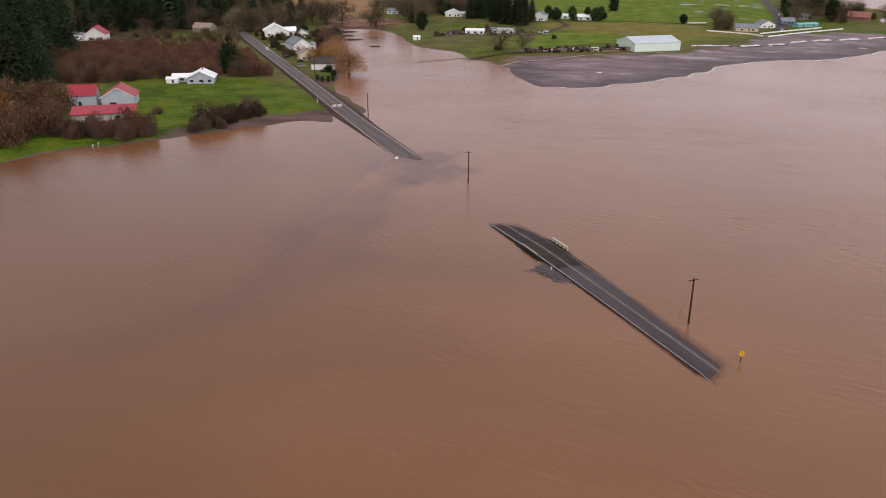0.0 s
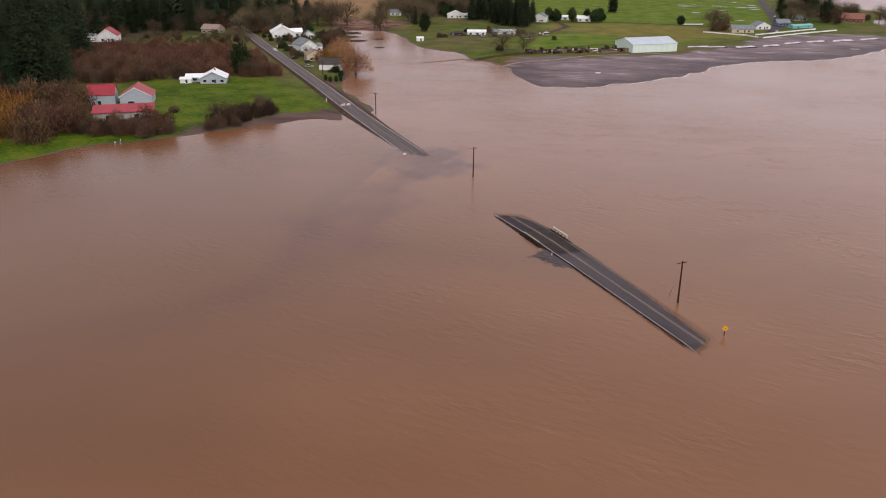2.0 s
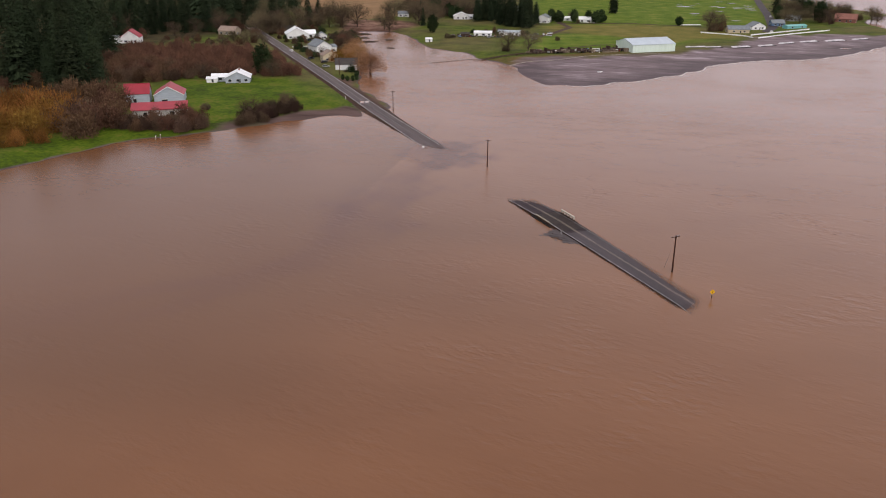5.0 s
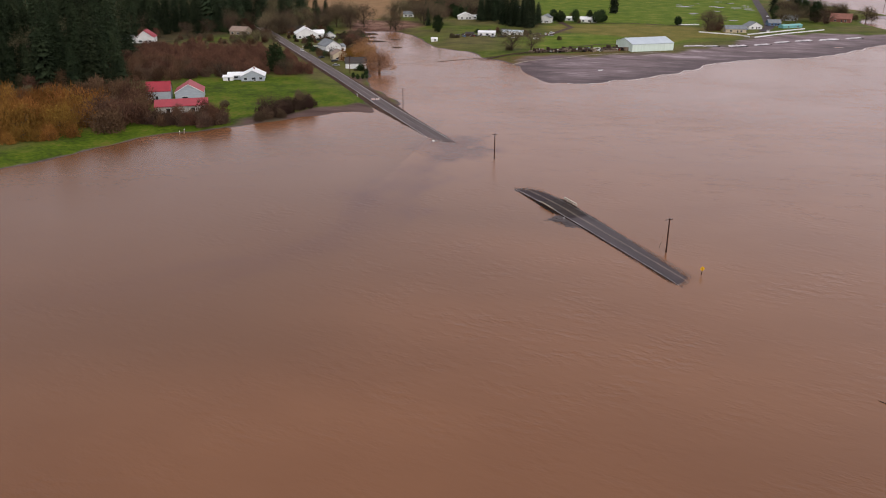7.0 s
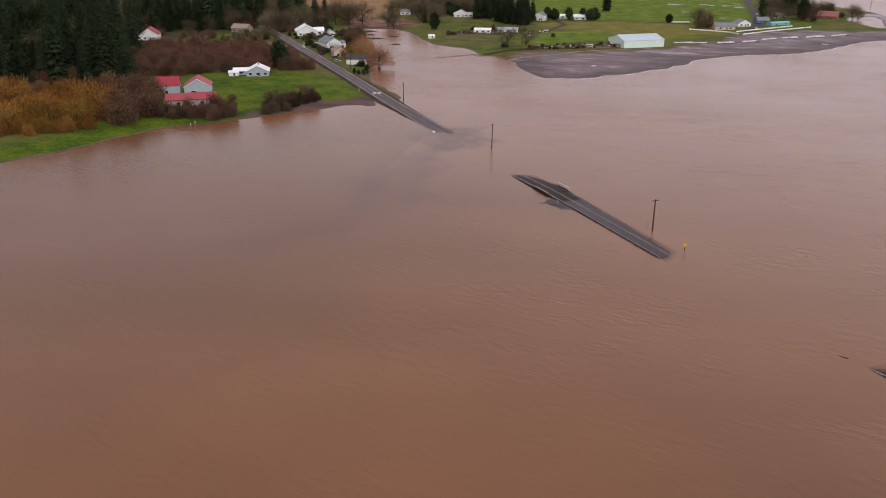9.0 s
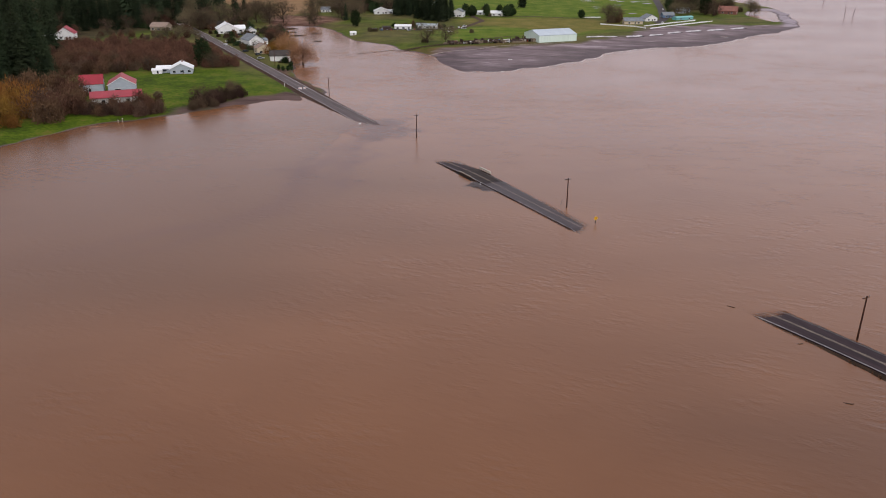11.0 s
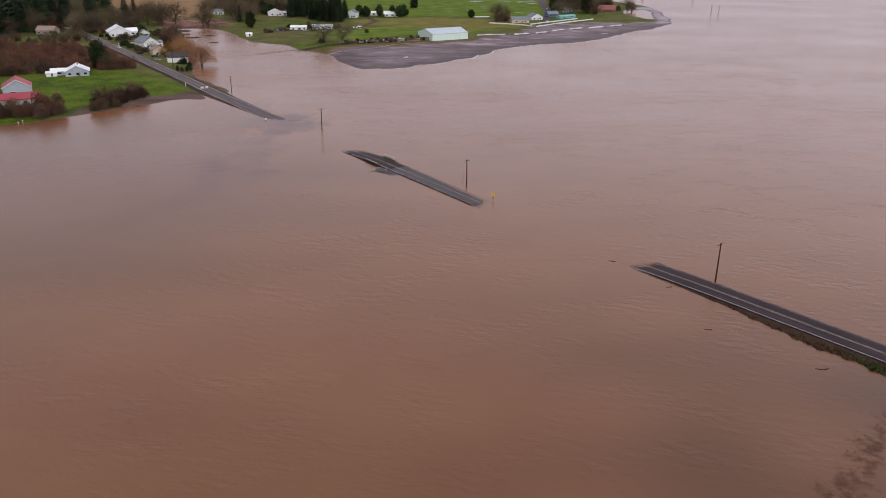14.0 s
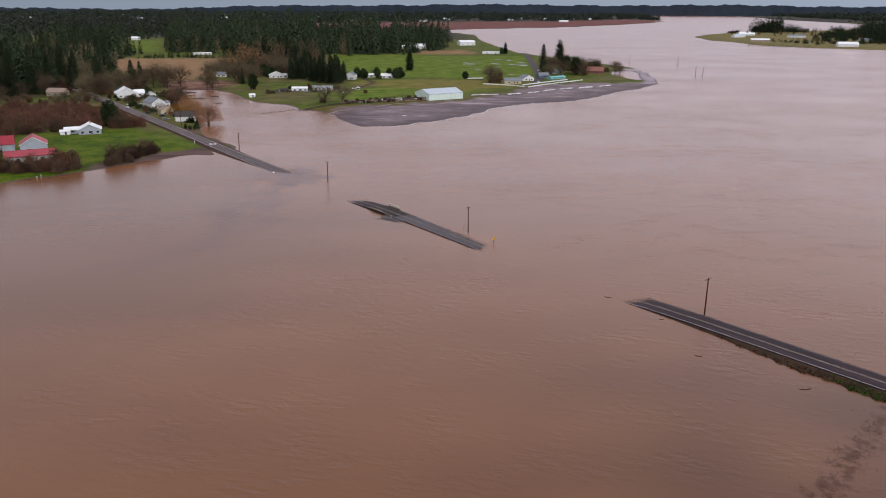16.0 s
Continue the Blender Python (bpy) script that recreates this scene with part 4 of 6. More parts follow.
def bank_mesh():
    vs, k = [], 8
    for u in VERGE_U:
        for side, d in ((-1, 11.5), (-1, 4.5), (-1, 1.5), (-1, 0), (1, 0), (1, 2.0), (1, 5.5), (1, 12.5)):
            w = bank_at(u, side, 0)[1]
            vs.append(tuple(bank_at(u, side, d * w)[0]))
    fs = [(i * k + j, (i + 1) * k + j, (i + 1) * k + j + 1, i * k + j + 1) for i in range(len(VERGE_U) - 1) for j in range(k - 1)]
    idx = [1 if (j > 3 or VERGE_U[i] > 120) else 0 for i in range(len(VERGE_U) - 1) for j in range(k - 1)]
    return link_mesh("verge", vs, fs, [M["verge"], M["gravel"]], False, idx)


bankp = bank_mesh()
vb = new("road_verge", bankp)
tagged(vb, "low bank of brown grass and gravel along the road", "verge", kind="structure")


def line(name, mat, n, w, u0, u1):
    ob = new(name, strip(name, list(np.arange(u0, u1, 4.0)) + [u1], [n - w / 2, n + w / 2], [0.012, 0.012], [M[mat]]))
    ob.parent = road
    return ob


line("edge_line", "white_line", -4.14, 0.2, -300, -60)
line("edge_line", "white_line", -4.14, 0.13, -60, 12)
line("edge_line", "white_line", -4.14, 0.2, 12, 124)
line("edge_line", "white_line", -4.14, 0.28, 124, 640)
line("edge_line", "faint_line", 3.9, 0.18, -300, 124)
line("edge_line", "white_line", 3.9, 0.28, 124, 640)
for n in (-0.24, 0.24):
    line("centre_line", "yellow_line", n, 0.14, -300, -60)
    line("centre_line", "yellow_line", n, 0.1, -60, 12)
    line("centre_line", "yellow_line", n, 0.12, 12, 124)
    line("centre_line", "faint_line", n, 0.17, 124, 640)


deck = new("bridge_deck", strip("bridge_deck", [21.5, 24, 28, 32, 36, 37], [-4.0, -2, 0, 2, 4.25], [0.005] * 5, [M["deck"]]))
deck.parent = road
tagged(deck, "dark worn asphalt laid over the bridge deck")
for u0 in (21.3, 36.9):
    joint = new("expansion_joint", strip("expansion_joint", [u0, u0 + 0.45], [-4.0, -2, 0, 2, 4.25], [0.009] * 5, [M["dark"]]))
    joint.parent = road


def bridge_rail(u0, u1, n, k):
    a = road_at((u0 + u1) / 2, n)
    ob = thing("bridge_rail", a.x, a.y, a.z, math.degrees(math.atan2(U.y, U.x)), "short weathered concrete bridge rail with square posts", "railing", "bridge rails")
    ln = u1 - u0
    part("kerb", boxed(0, 0, 0.05, ln, 0.5, 0.5, bevel=0.03), "rust", ob, "dark wet rail base")
    for i in range(5):
        part("post", boxed((i / 4 - 0.5) * (ln - 0.4), 0, 0.25 + 0.37 * k, 0.32, 0.32, 0.72 * k + 0.02, bevel=0.03), "concrete", ob)
    for i in range(4) if k < 0.5 else ():
        part("block", boxed((i / 3 - 0.5) * (ln - 1.4), 0.0, 0.46, 1.2, 0.26, 0.22, bevel=0.04), "concrete", ob)
    if k > 0.5:
        part("beam", boxed(0, 0, 0.25 + 0.8 * k, ln, 0.42, 0.4, bevel=0.04), "concrete", ob)
    return ob


bridge_rail(27.6, 34.6, 3.95, 1.0)
bridge_rail(27.8, 35.5, -4.05, 0.18)
a = road_at(32, 0)
abut = thing("bridge_abutment", a.x, a.y, -1.4, math.degrees(math.atan2(U.y, U.x)), "bridge abutment under the road, near-black for the overhang's shade", "bridge")
# broad near-black body stands in for the shade under the bridge edge
part("body", boxed(0, 0, 0.6, 10.5, 9.5, 1.9, bevel=0.05), "dark", abut)


# ---- utility poles and wires ----
def utility_pole(u, n, h, lean, arm=True, z0=-1.5):
    p = road_at(u, n)
    z = min(z0, gz(p.x, p.y)) if z0 > -1 else z0
    ob = thing("utility_pole", p.x, p.y, z, math.degrees(math.atan2(U.y, U.x)) + 0, "brown wooden utility pole with a crossarm standing in the flood", "utility pole", "poles along the road")
    top = h - z
    ob.matrix_world = ob.matrix_world @ pose(0, 0, 0, lean, lean * 0.5, 0)
    part("pole", rod(bmesh.new(), (0, 0, 0), (0, 0, top), 0.22, 0.15, 10), "pole", ob)
    if arm:
        cr = part("crossarm", boxed(0.13, 0, top - 0.45, 0.12, 2.4, 0.14, 0, 3), "pole", ob)
        for y in (-1.1, -0.45, 0.45, 1.1):
            part("insulator", rod(bmesh.new(), (0.13, y, top - 0.4), (0.13, y, top - 0.12), 0.06, 0.045, 6), "ceramic", cr)
        for s in (-1, 1):
            part("brace", rod(bmesh.new(), (0.12, s * 0.75, top - 0.5), (0.12, 0, top - 1.15), 0.025, 0.025, 4), "metal", ob)
    return ob, ob.matrix_world @ Vector((0.13, 0, top - 0.1))


tops = []
for u, n, h, lean in ((-215, 9.5, 10.8, 0), (-110.4, 5.35, 10.5, -1.0), (-12.2, 6.95, 9.7, -1), (88.4, 6.65, 9.95, 0.5), (189.3, 7.8, 9.6, 0), (290, 9.5, 11.5, 0), (391, 10.0, 12.5, 0)):
    ob, t = utility_pole(u, n, h, lean, True, -1.5 if u < 150 else 0.2)
    tops.append(t)
g = road_at(-9.0, 7.0)
gw = thing("guy_wire", 0, 0, 0, 0, "steel guy wire with a pale plastic sleeve", "wire")
q = tops[2]
part("cable", rod(bmesh.new(), (g.x, g.y, -0.5), (q.x, q.y, q.z - 1.0), 0.005, 0.005, 4), "wire", gw)
part("sleeve", rod(bmesh.new(), Vector((g.x, g.y, -0.3)), Vector((g.x, g.y, -0.3)).lerp(Vector((q.x, q.y, q.z - 1)), 0.28), 0.04, 0.04, 6), "timber", gw)


# ---- signs and barriers ----
def diamond_sign(x, y):
    rz = 128
    ob = thing("warning_sign", x, y, -1.2, 20, "yellow diamond warning sign on a wooden post in the flood", "road sign")
    part("post", boxed(0, 0, 1.2, 0.13, 0.13, 2.9), "pole", ob)
    pl = part("plate", boxed(0, -0.09, 2.85, 0.92, 0.03, 0.92, 0, 0, 45), "yellow_sign", ob)
    part("symbol", boxed(0.02, -0.11, 2.85, 0.1, 0.02, 0.5, 0, 0, 20), "black_sign", pl, "plain black curve mark")
    return ob


diamond_sign(26.2, 256.5)
p = road_at(121.4, -4.35)
ob = thing("road_sign", p.x, p.y, -0.6, 25, "small white road sign standing in the flood", "road sign")
part("post", boxed(0, 0, 0.7, 0.08, 0.08, 1.6), "metal", ob)
part("plate", boxed(0, -0.06, 1.2, 0.95, 0.04, 0.6, bevel=0.01), "white_paint", ob)
for i, n in enumerate((-2.3, 0.2)):
    p = road_at(206, n)
    ob = thing("road_barrier", p.x, p.y, p.z, 35 + 14 * i, "white road closure barricade with striped boards", "barricade", "barricades across the road")
    for s in (-0.7, 0.7):
        part("leg", boxed(s, 0, 0.62, 0.08, 0.1, 1.25), "metal", ob)
        part("foot", boxed(s, 0, 0.05, 0.08, 0.9, 0.08), "metal", ob)
    for z in (0.5, 0.82, 1.14):
        bd = part("board", boxed(0, -0.06, z, 1.9, 0.04, 0.22), "white_paint", ob)
        for k in range(4):
            part("stripe", boxed(-0.7 + k * 0.47, -0.083, z, 0.1, 0.01, 0.215), "orange", bd)
p = road_at(223, -5.6)
small = road_at(20.5, -4.9)
post = thing("marker_post", small.x, small.y, -0.3, 0, "short white marker post on the mud beside the bridge", "post")
part("post", boxed(0, 0, 0.65, 0.16, 0.12, 1.3, bevel=0.02), "white_paint", post)
ob = thing("marker_post", p.x, p.y, gz(p.x, p.y) - 0.1, 0, "white wooden marker post beside the road", "post")
part("post", boxed(0, 0, 0.9, 0.22, 0.22, 1.9, bevel=0.03), "white_paint", ob)

# ---- farm with red roofs ----
FA = 26
house("barn", -221.7, 412.3, FA, 11.2, 9, 4.6, 8.4, "grey_wall", "red_roof", "grey steel barn with a bright red roof", "barn", "x", 0.3, 0, 0, False, big_door=(-1, 1.2, 2.2))
house("barn", -208.6, 418.5, FA, 13.2, 14, 4.2, 8.0, "grey_wall", "red_roof", "grey gabled steel barn with a bright red roof", "barn", "y", 0.4, 0, 0, False, big_door=(-2, 2.6, 2.2), fascia=True)
sx, sy = -197.0, 391.0
shed = thing("lean_to_shed", sx, sy, gz(sx, sy) - 0.3, FA + 3, "long weathered pale lean-to shed with a red roof", "shed")
part("wall", poly_solid(bmesh.new(), [(-3.5, 0), (3.5, 0), (3.5, 5.0), (-3.5, 3.4)], -11.5, 11.5), "weathered_wall", shed).matrix_basis = pose(0, 0, 0, 0, 0, 90) @ Matrix.Diagonal((1, 1, 1, 1))
rf = part("roof", poly_solid(bmesh.new(), [(-4.2, 3.3), (4.0, 5.2), (4.0, 5.42), (-4.2, 3.52)], -12, 12), "red_roof", shed)
rf.matrix_basis = pose(0, 0, 0, 0, 0, 90)
for x in (-6, 5):
    part("bay_opening", boxed(x, -3.52, 1.3, 1.6, 0.12, 2.0), "dark", shed, "dark open bay")
house("house", -201.5, 474, 22, 12.5, 12, 3.0, 6.0, "grey_wall", "white_roof", "grey bungalow with a white roof and a side wing", "house", "y", 0.6, 3, 1, True, True, wing=(-9.5, 2.5, 9, 6, 2.7, 4.0))
house("shed", -213.5, 467.5, 18, 5.5, 4, 2.2, 2.9, "white_paint", "white_roof", "small white garden shed", "shed", "x", 0.3, 0, 0, True)
for i, (x, y, s) in enumerate(((-178.6, 357.2, 1.3), (-177.6, 359.2, 1.6), (-179.4, 358.6, 0.9))):
    ob = thing("tree_stump", x, y, gz(x, y), 40 * i, "pale weathered tree stump on the shore grass", "stump", "stumps on the shore")
    part("trunk", rod(bmesh.new(), (0, 0, -0.2), (0.1, 0, s), 0.32, 0.22, 7), "timber", ob)
    part("broken_top", rod(bmesh.new(), (0.1, 0, s - 0.1), (0.25, 0.05, s + 0.35), 0.2, 0.03, 6), "white_paint", ob, "pale splintered top")

r = random.Random(11)
# ochre willows along the lawn
def in_poly(poly, n, seed, gap):
    """Places inside a polygon that keep a gap between them."""
    rs = np.random.RandomState(seed)
    xs, ys = [p[0] for p in poly], [p[1] for p in poly]
    out = []
    for _ in range(n * 40):
        x, y = rs.uniform(min(xs), max(xs)), rs.uniform(min(ys), max(ys))
        if inside(poly, np.array([x]), np.array([y]))[0] > 0 and all((x - a) ** 2 + (y - b) ** 2 > gap * gap for a, b in out):
            out.append((x, y))
            if len(out) == n:
                break
    return out


for i, (x, y) in enumerate(in_poly([(-258, 318), (-236, 327), (-222, 341), (-216, 352), (-236, 376), (-285, 384), (-310, 350)], 34, 1, 5.8)):
    plant(f"ochre{i % 3}", x, y, r.uniform(1.2, 1.5), r.uniform(0, 360), group="willows on the shore")
for i, (x, y) in enumerate(in_poly([(-262, 302), (-238, 316), (-222, 325), (-212, 337), (-217, 342), (-230, 333), (-250, 322), (-272, 312)], 22, 51, 3.6)):
    plant(f"ochre{i % 3}", x, y, r.uniform(0.5, 0.75), r.uniform(0, 360), group="low willows before the tall ones")
for i, (x, y) in enumerate(in_poly([(-214, 344), (-203, 348), (-197, 354), (-205, 372), (-215, 390), (-230, 408), (-255, 408), (-240, 376)], 24, 2, 5.6)):
    plant(f"{'grey' if i % 4 == 0 else 'brown'}{i % 3}", x, y, r.uniform(1.5, 1.95), r.uniform(0, 360), group="bushes by the barns")
for i, (x, y) in enumerate(in_poly([(-198, 363), (-180, 366), (-170, 371), (-168, 378), (-182, 384), (-188, 377), (-204, 371)], 16, 3, 3.6)):
    plant(f"{'grey' if i % 3 else 'brown'}{i % 3}", x, y, r.uniform(0.85, 1.2) if x > -184 else r.uniform(0.65, 0.9), r.uniform(0, 360), group="bushes by the barns")
for i, (x, y) in enumerate(in_poly([(-157, 385), (-149, 396), (-145, 410), (-143, 420), (-150, 422), (-157, 410), (-161, 398)], 24, 4, 2.8)):
    plant(f"{'dark' if i % 4 else 'grey'}{i % 3}", x, y, r.uniform(0.85, 1.25), r.uniform(0, 360), group="bushes on the lawn")
for x, y, s in ((-158, 398, 0.85), (-154, 404, 0.7), (-147, 417, 0.65)):
    plant(f"bare{r.randrange(2)}", x, y, s, r.uniform(0, 360), group="bare trees on the lawn")
for i, (x, y) in enumerate(in_poly([(-202, 360), (-190, 366), (-176, 370), (-168, 377), (-172, 381), (-186, 377), (-205, 368)], 20, 53, 2.6)):
    plant(f"dark{i % 3}", x, y, r.uniform(0.65, 0.95), r.uniform(0, 360), group="brambles before the shed")
for x, y, s in ((-174, 377, 1.15), (-178, 380, 1.25), (-171, 380, 1.0), (-189, 372, 0.9)):
    plant("brown1", x, y, s, r.uniform(0, 360), group="bushes by the barns")
plant("bare0", -222, 474, 0.9, 20)
plant("olive1", -183, 405.5, 1.0, 20, label="slim olive-grey shrub with upright twigs on the lawn")
plant("dark1", -182, 404.5, 0.4, 80)
for x, y, s in ((-199, 371, 0.9), (-193, 371, 0.75), (-188, 374, 1.1), (-184, 377, 1.0), (-206, 369, 1.1), (-211, 366, 1.3), (-178, 379, 0.9)):
    plant(f"grey{r.randrange(3)}", x, y, s, r.uniform(0, 360), group="bushes by the barns")

# thicket behind the lawn: the front as shrubs, the rest joined
THICKET = [(-275, 448), (-257, 455), (-240, 462), (-226, 474), (-200, 494), (-183, 492), (-178, 503), (-194, 522), (-213, 553), (-240, 574), (-300, 574), (-335, 548), (-305, 490)]
back = []
for k, (x, y) in enumerate(in_poly(THICKET, 250, 7, 5.4)):
    if y + 0.35 * x < 408:
        plant(f"{'brown' if r.random() < 0.7 else 'grey'}{k % 3}", x, y, r.uniform(0.85, 1.3), r.uniform(0, 360), group="thicket behind the lawn")
    else:
        back.append((x, y))
tris = []
for k, (x, y) in enumerate(back):
    hh = r.uniform(4.0, 9.0)
    pts = dome(R, 1350, hh * 0.62, hh, 0.1, 0.25, 7)
    shoots = slivers(R, pts[:800], pts[:800] / [hh * 0.7, hh * 0.7, hh] * [0.7, 0.7, 0.4] + [0, 0, 1.3], hh * 0.2, 0.075)
    tris.append(np.concatenate([shoots, cards(R, pts[800:], 0.3, 0.1)]) + [x, y, gz(x, y)])
tagged(new("thicket", plant_mesh("thicket", np.concatenate(tris), "brown_twig")), "dense bare reddish brown thicket behind the lawn", "thicket", kind="stuff")
plant("cedar0", -198, 497, 1.15, 0)
plant("oak1", -190.5, 493, 0.75, 30)

for i, (x, y) in enumerate(in_poly([(-345, 566), (-300, 586), (-245, 582), (-262, 640), (-322, 650), (-336, 620)], 46, 12, 6)):
    if abs(x + 345) < 16 and abs(y - 594) < 18 or abs(x + 303) < 13 and 638 < y < 672:
        continue
    plant(r.choice(["brown0", "brown1", "olive0", "olive2", "grey1", "oak0"]), x, y, r.uniform(0.45, 0.8), r.uniform(0, 360), group="scrub behind the thicket")
# tall firs on the west side
k = 0
while k < 150:
    x, y = r.uniform(-430, -262), r.uniform(400, 640)
    if x > -262 - (y - 440) * 0.62 or (y < 440 and x > -262 - (440 - y) * 0.9) or (y > 560 and x > -372):
        continue
    k += 1
    if k % 9 == 0 and x < -325:
        plant(r.choice(["oak0", "oak1", "bare1"]), x, y, r.uniform(1.4, 2.1), r.uniform(0, 360), group="bare trees among the firs")
    else:
        plant(f"fir{r.randrange(4)}", x, y, r.uniform(0.45, 0.8) if r.random() < 0.35 else r.uniform(0.8, 1.15), r.uniform(0, 360), group="firs on the west side")
for i in range(26):
    x, y = -262 - r.uniform(0, 60), 365 + r.uniform(0, 60)
    plant(f"{r.choice(['brown', 'grey', 'olive'])}{i % 3}", x, y, r.uniform(1.0, 1.5), r.uniform(0, 360), group="shrubs under the firs")
for x, y, s in ((-292, 424, 0.55), (-284, 432, 0.5), (-276, 438, 0.62), (-270, 452, 0.5)):
    plant("fir1", x, y, s, 50, group="firs on the west side")
house("house", -351, 601, 20, 13, 11, 4.6, 9.2, "white_paint", "red_roof", "white house with a red gabled roof", "house", "y", 0.5, 2, 1, True)
house("house", -306, 664, -8, 15, 9, 3.6, 6.4, "beige_paint", "tan_roof", "beige bungalow with a tan roof", "house", "x", 0.5, 3, 1, True)
house("shed", -366, 601, 12, 8, 5, 3.4, 4.6, "white_paint", "grey_roof", "low white outbuilding with a grey roof", "shed", "x", 0.3, 1, 0, False)
car(-357, 592, 30, "white_paint", "white car parked by the house")

# ---- houses beside the road ----
RD = math.degrees(math.atan2(U.y, U.x)) - 90
house("house", -248, 660, 30, 16, 13, 4.2, 8.4, "white_paint", "white_roof", "white gabled house with a pale roof beside the road", "house", "y", 0.5, 3, 1, True, True, wing=(11, 4, 8, 8, 3.2, 5.6))
house("house", -229, 664, 25, 8, 7, 3.0, 5.2, "white_paint", "grey_roof", "small white cottage with a grey roof", "house", "y", 0.4, 2, 1, True)
house("house", -204, 598, 46, 11, 14, 4.8, 8.2, "white_paint", "grey_roof", "white two-storey house with a grey shingled roof", "house", "y", 0.6, 2, 2, True, False, wing=(7.5, -2, 5, 7, 3.6, 5.0))
house("house", -183.5, 562, 35, 9.5, 8, 4.2, 6.6, "cream_paint", "tan_roof", "cream two-storey house with a tan roof", "house", "y", 0.5, 2, 1, True)
house("garage", -162.5, 536, 20, 13, 8, 3.8, 6.6, "white_paint", "dark_roof", "white garage with a dark shingled roof", "garage", "x", 0.4, 0, 1, False)
house("house", -268, 690, 20, 14, 9, 3.0, 5.5, "grey_wall", "dark_roof", "grey house with a dark roof among bare trees", "house", "x", 0.5, 2, 1, True)
fx = thing("board_fence", -222, 612, gz(-222, 612), 30, "white board fence beside a driveway", "fence")
for i in range(7):
    part("post", boxed(-7.5 + 2.5 * i, 0, 0.6, 0.14, 0.14, 1.3), "white_paint", fx)
for z in (0.45, 0.95):
    part("rail", boxed(0, -0.08, z, 15.4, 0.05, 0.2), "white_paint", fx)
p = road_at(384, 1.5)
car(p.x, p.y, RD + 90, "white_paint", "white car driving lane on the road", z=p.z)
car(-183, 552, 70, "dark_paint", "dark car parked on the drive")
car(-176, 537, 15, "silver_paint", "silver car parked beside the garage")
car(-197, 565, 60, "dark_paint", "dark car parked beside the hedge")
car(-190, 570, 40, "silver_paint", "silver van on the drive", "van", 5.2, 2.0, True)
plant("gold0", -144.4, 527.1, 1.08, 40, z=-0.2, label="spreading bare tree with tan twigs standing in the flood")
for x, y, s in ((-166, 566, 0.95), (-172, 574, 0.8), (-160, 556, 0.7)):
    plant("gold1", x, y, s, r.uniform(0, 360), group="orange willows by the inlet")
for i in range(9):
    plant(f"ochre{i % 3}", -176 + r.uniform(-6, 10), 572 + r.uniform(-16, 18), r.uniform(0.6, 0.9), r.uniform(0, 360), group="orange willows by the inlet")
for i in range(14):
    plant(f"{r.choice(['brown', 'grey'])}{i % 3}", -186 - i * 2.2 + r.uniform(-5, 8), 600 + i * 6 + r.uniform(-5, 5), r.uniform(0.8, 1.2), r.uniform(0, 360), group="bushes by the inlet")
for i, (x, y) in enumerate(((-152, 501), (-149, 500), (-146.5, 502), (-145.5, 506), (-147, 510), (-149, 515), (-150, 520), (-203, 579), (-197, 574), (-214, 592), (-222, 604), (-236, 640), (-157, 529), (-219, 634))):
    if i < 7:
        plant(f"cedar{i % 2}", x, y, r.uniform(0.2, 0.27), r.uniform(0, 360), group="evergreen hedge by the houses")
        continue
    plant(f"hedge{i % 2}", x, y, r.uniform(0.75, 1.2), r.uniform(0, 360), group="evergreen hedge by the houses")
for i, (x, y) in enumerate(in_poly([(-262, 630), (-240, 690), (-205, 690), (-178, 590), (-192, 560), (-160, 545), (-163, 556), (-180, 600)], 26, 9, 6)):
    plant(r.choice(["brown0", "grey1", "olive0", "brown2", "bare0"]), x, y, r.uniform(0.5, 0.9), r.uniform(0, 360), group="garden shrubs by the houses")
homes = ((-248, 660), (-237, 664), (-229, 664), (-204, 598), (-183.5, 562), (-162.5, 536), (-268, 690))
for i, (x, y) in enumerate(in_poly([(-270, 690), (-262, 652), (-236, 622), (-214, 588), (-180, 546), (-160, 522), (-150, 530), (-172, 580), (-190, 640), (-225, 700)], 44, 71, 4.5)):
    if min(math.hypot(x - a, y - b) for a, b in homes) > 8:
        plant(r.choice(["dark0", "dark1", "hedge0", "brown1", "dark2", "olive1"]), x, y, r.uniform(0.45, 0.85), r.uniform(0, 360), group="dark garden bushes between the houses")
for x, y, rz, c, lab in ((-239, 640, 40, "silver_paint", "silver car parked before the white house"), (-232, 648, 15, "dark_paint", "dark pickup parked before the white house"), (-217, 605, 50, "dark_paint", "dark car on a driveway"), (-210, 612, 30, "red_paint", "red car on a driveway"), (-171, 546, 60, "white_paint", "white car beside the cream house")):
    car(x, y, rz, c, lab)
for i in range(34):
    x, y = r.uniform(-330, -245), r.uniform(672, 800)
    plant(f"{r.choice(['oak0', 'oak1', 'bare0', 'bare1', 'olive0', 'brown1', 'grey1'])}", x, y, r.uniform(0.8, 1.4), r.uniform(0, 360), group="bare trees behind the houses")
for i in range(46):
    x = r.uniform(-430, -262)
    if -325 < x < -272:
        continue
    plant(f"{r.choice(['oak0', 'oak1', 'olive1', 'brown1', 'olive2'])}", x, r.uniform(585, 760) if x < -290 else r.uniform(600, 640), r.uniform(0.7, 1.2), r.uniform(0, 360), group="bare trees behind the houses")
for i, (x, y) in enumerate(in_poly([(-372, 610), (-362, 640), (-330, 672), (-300, 720), (-330, 760), (-400, 720), (-420, 640)], 34, 61, 7)):
    plant(f"fir{i % 4}", x, y, r.uniform(0.55, 0.9), r.uniform(0, 360), group="firs behind the red-roofed house")
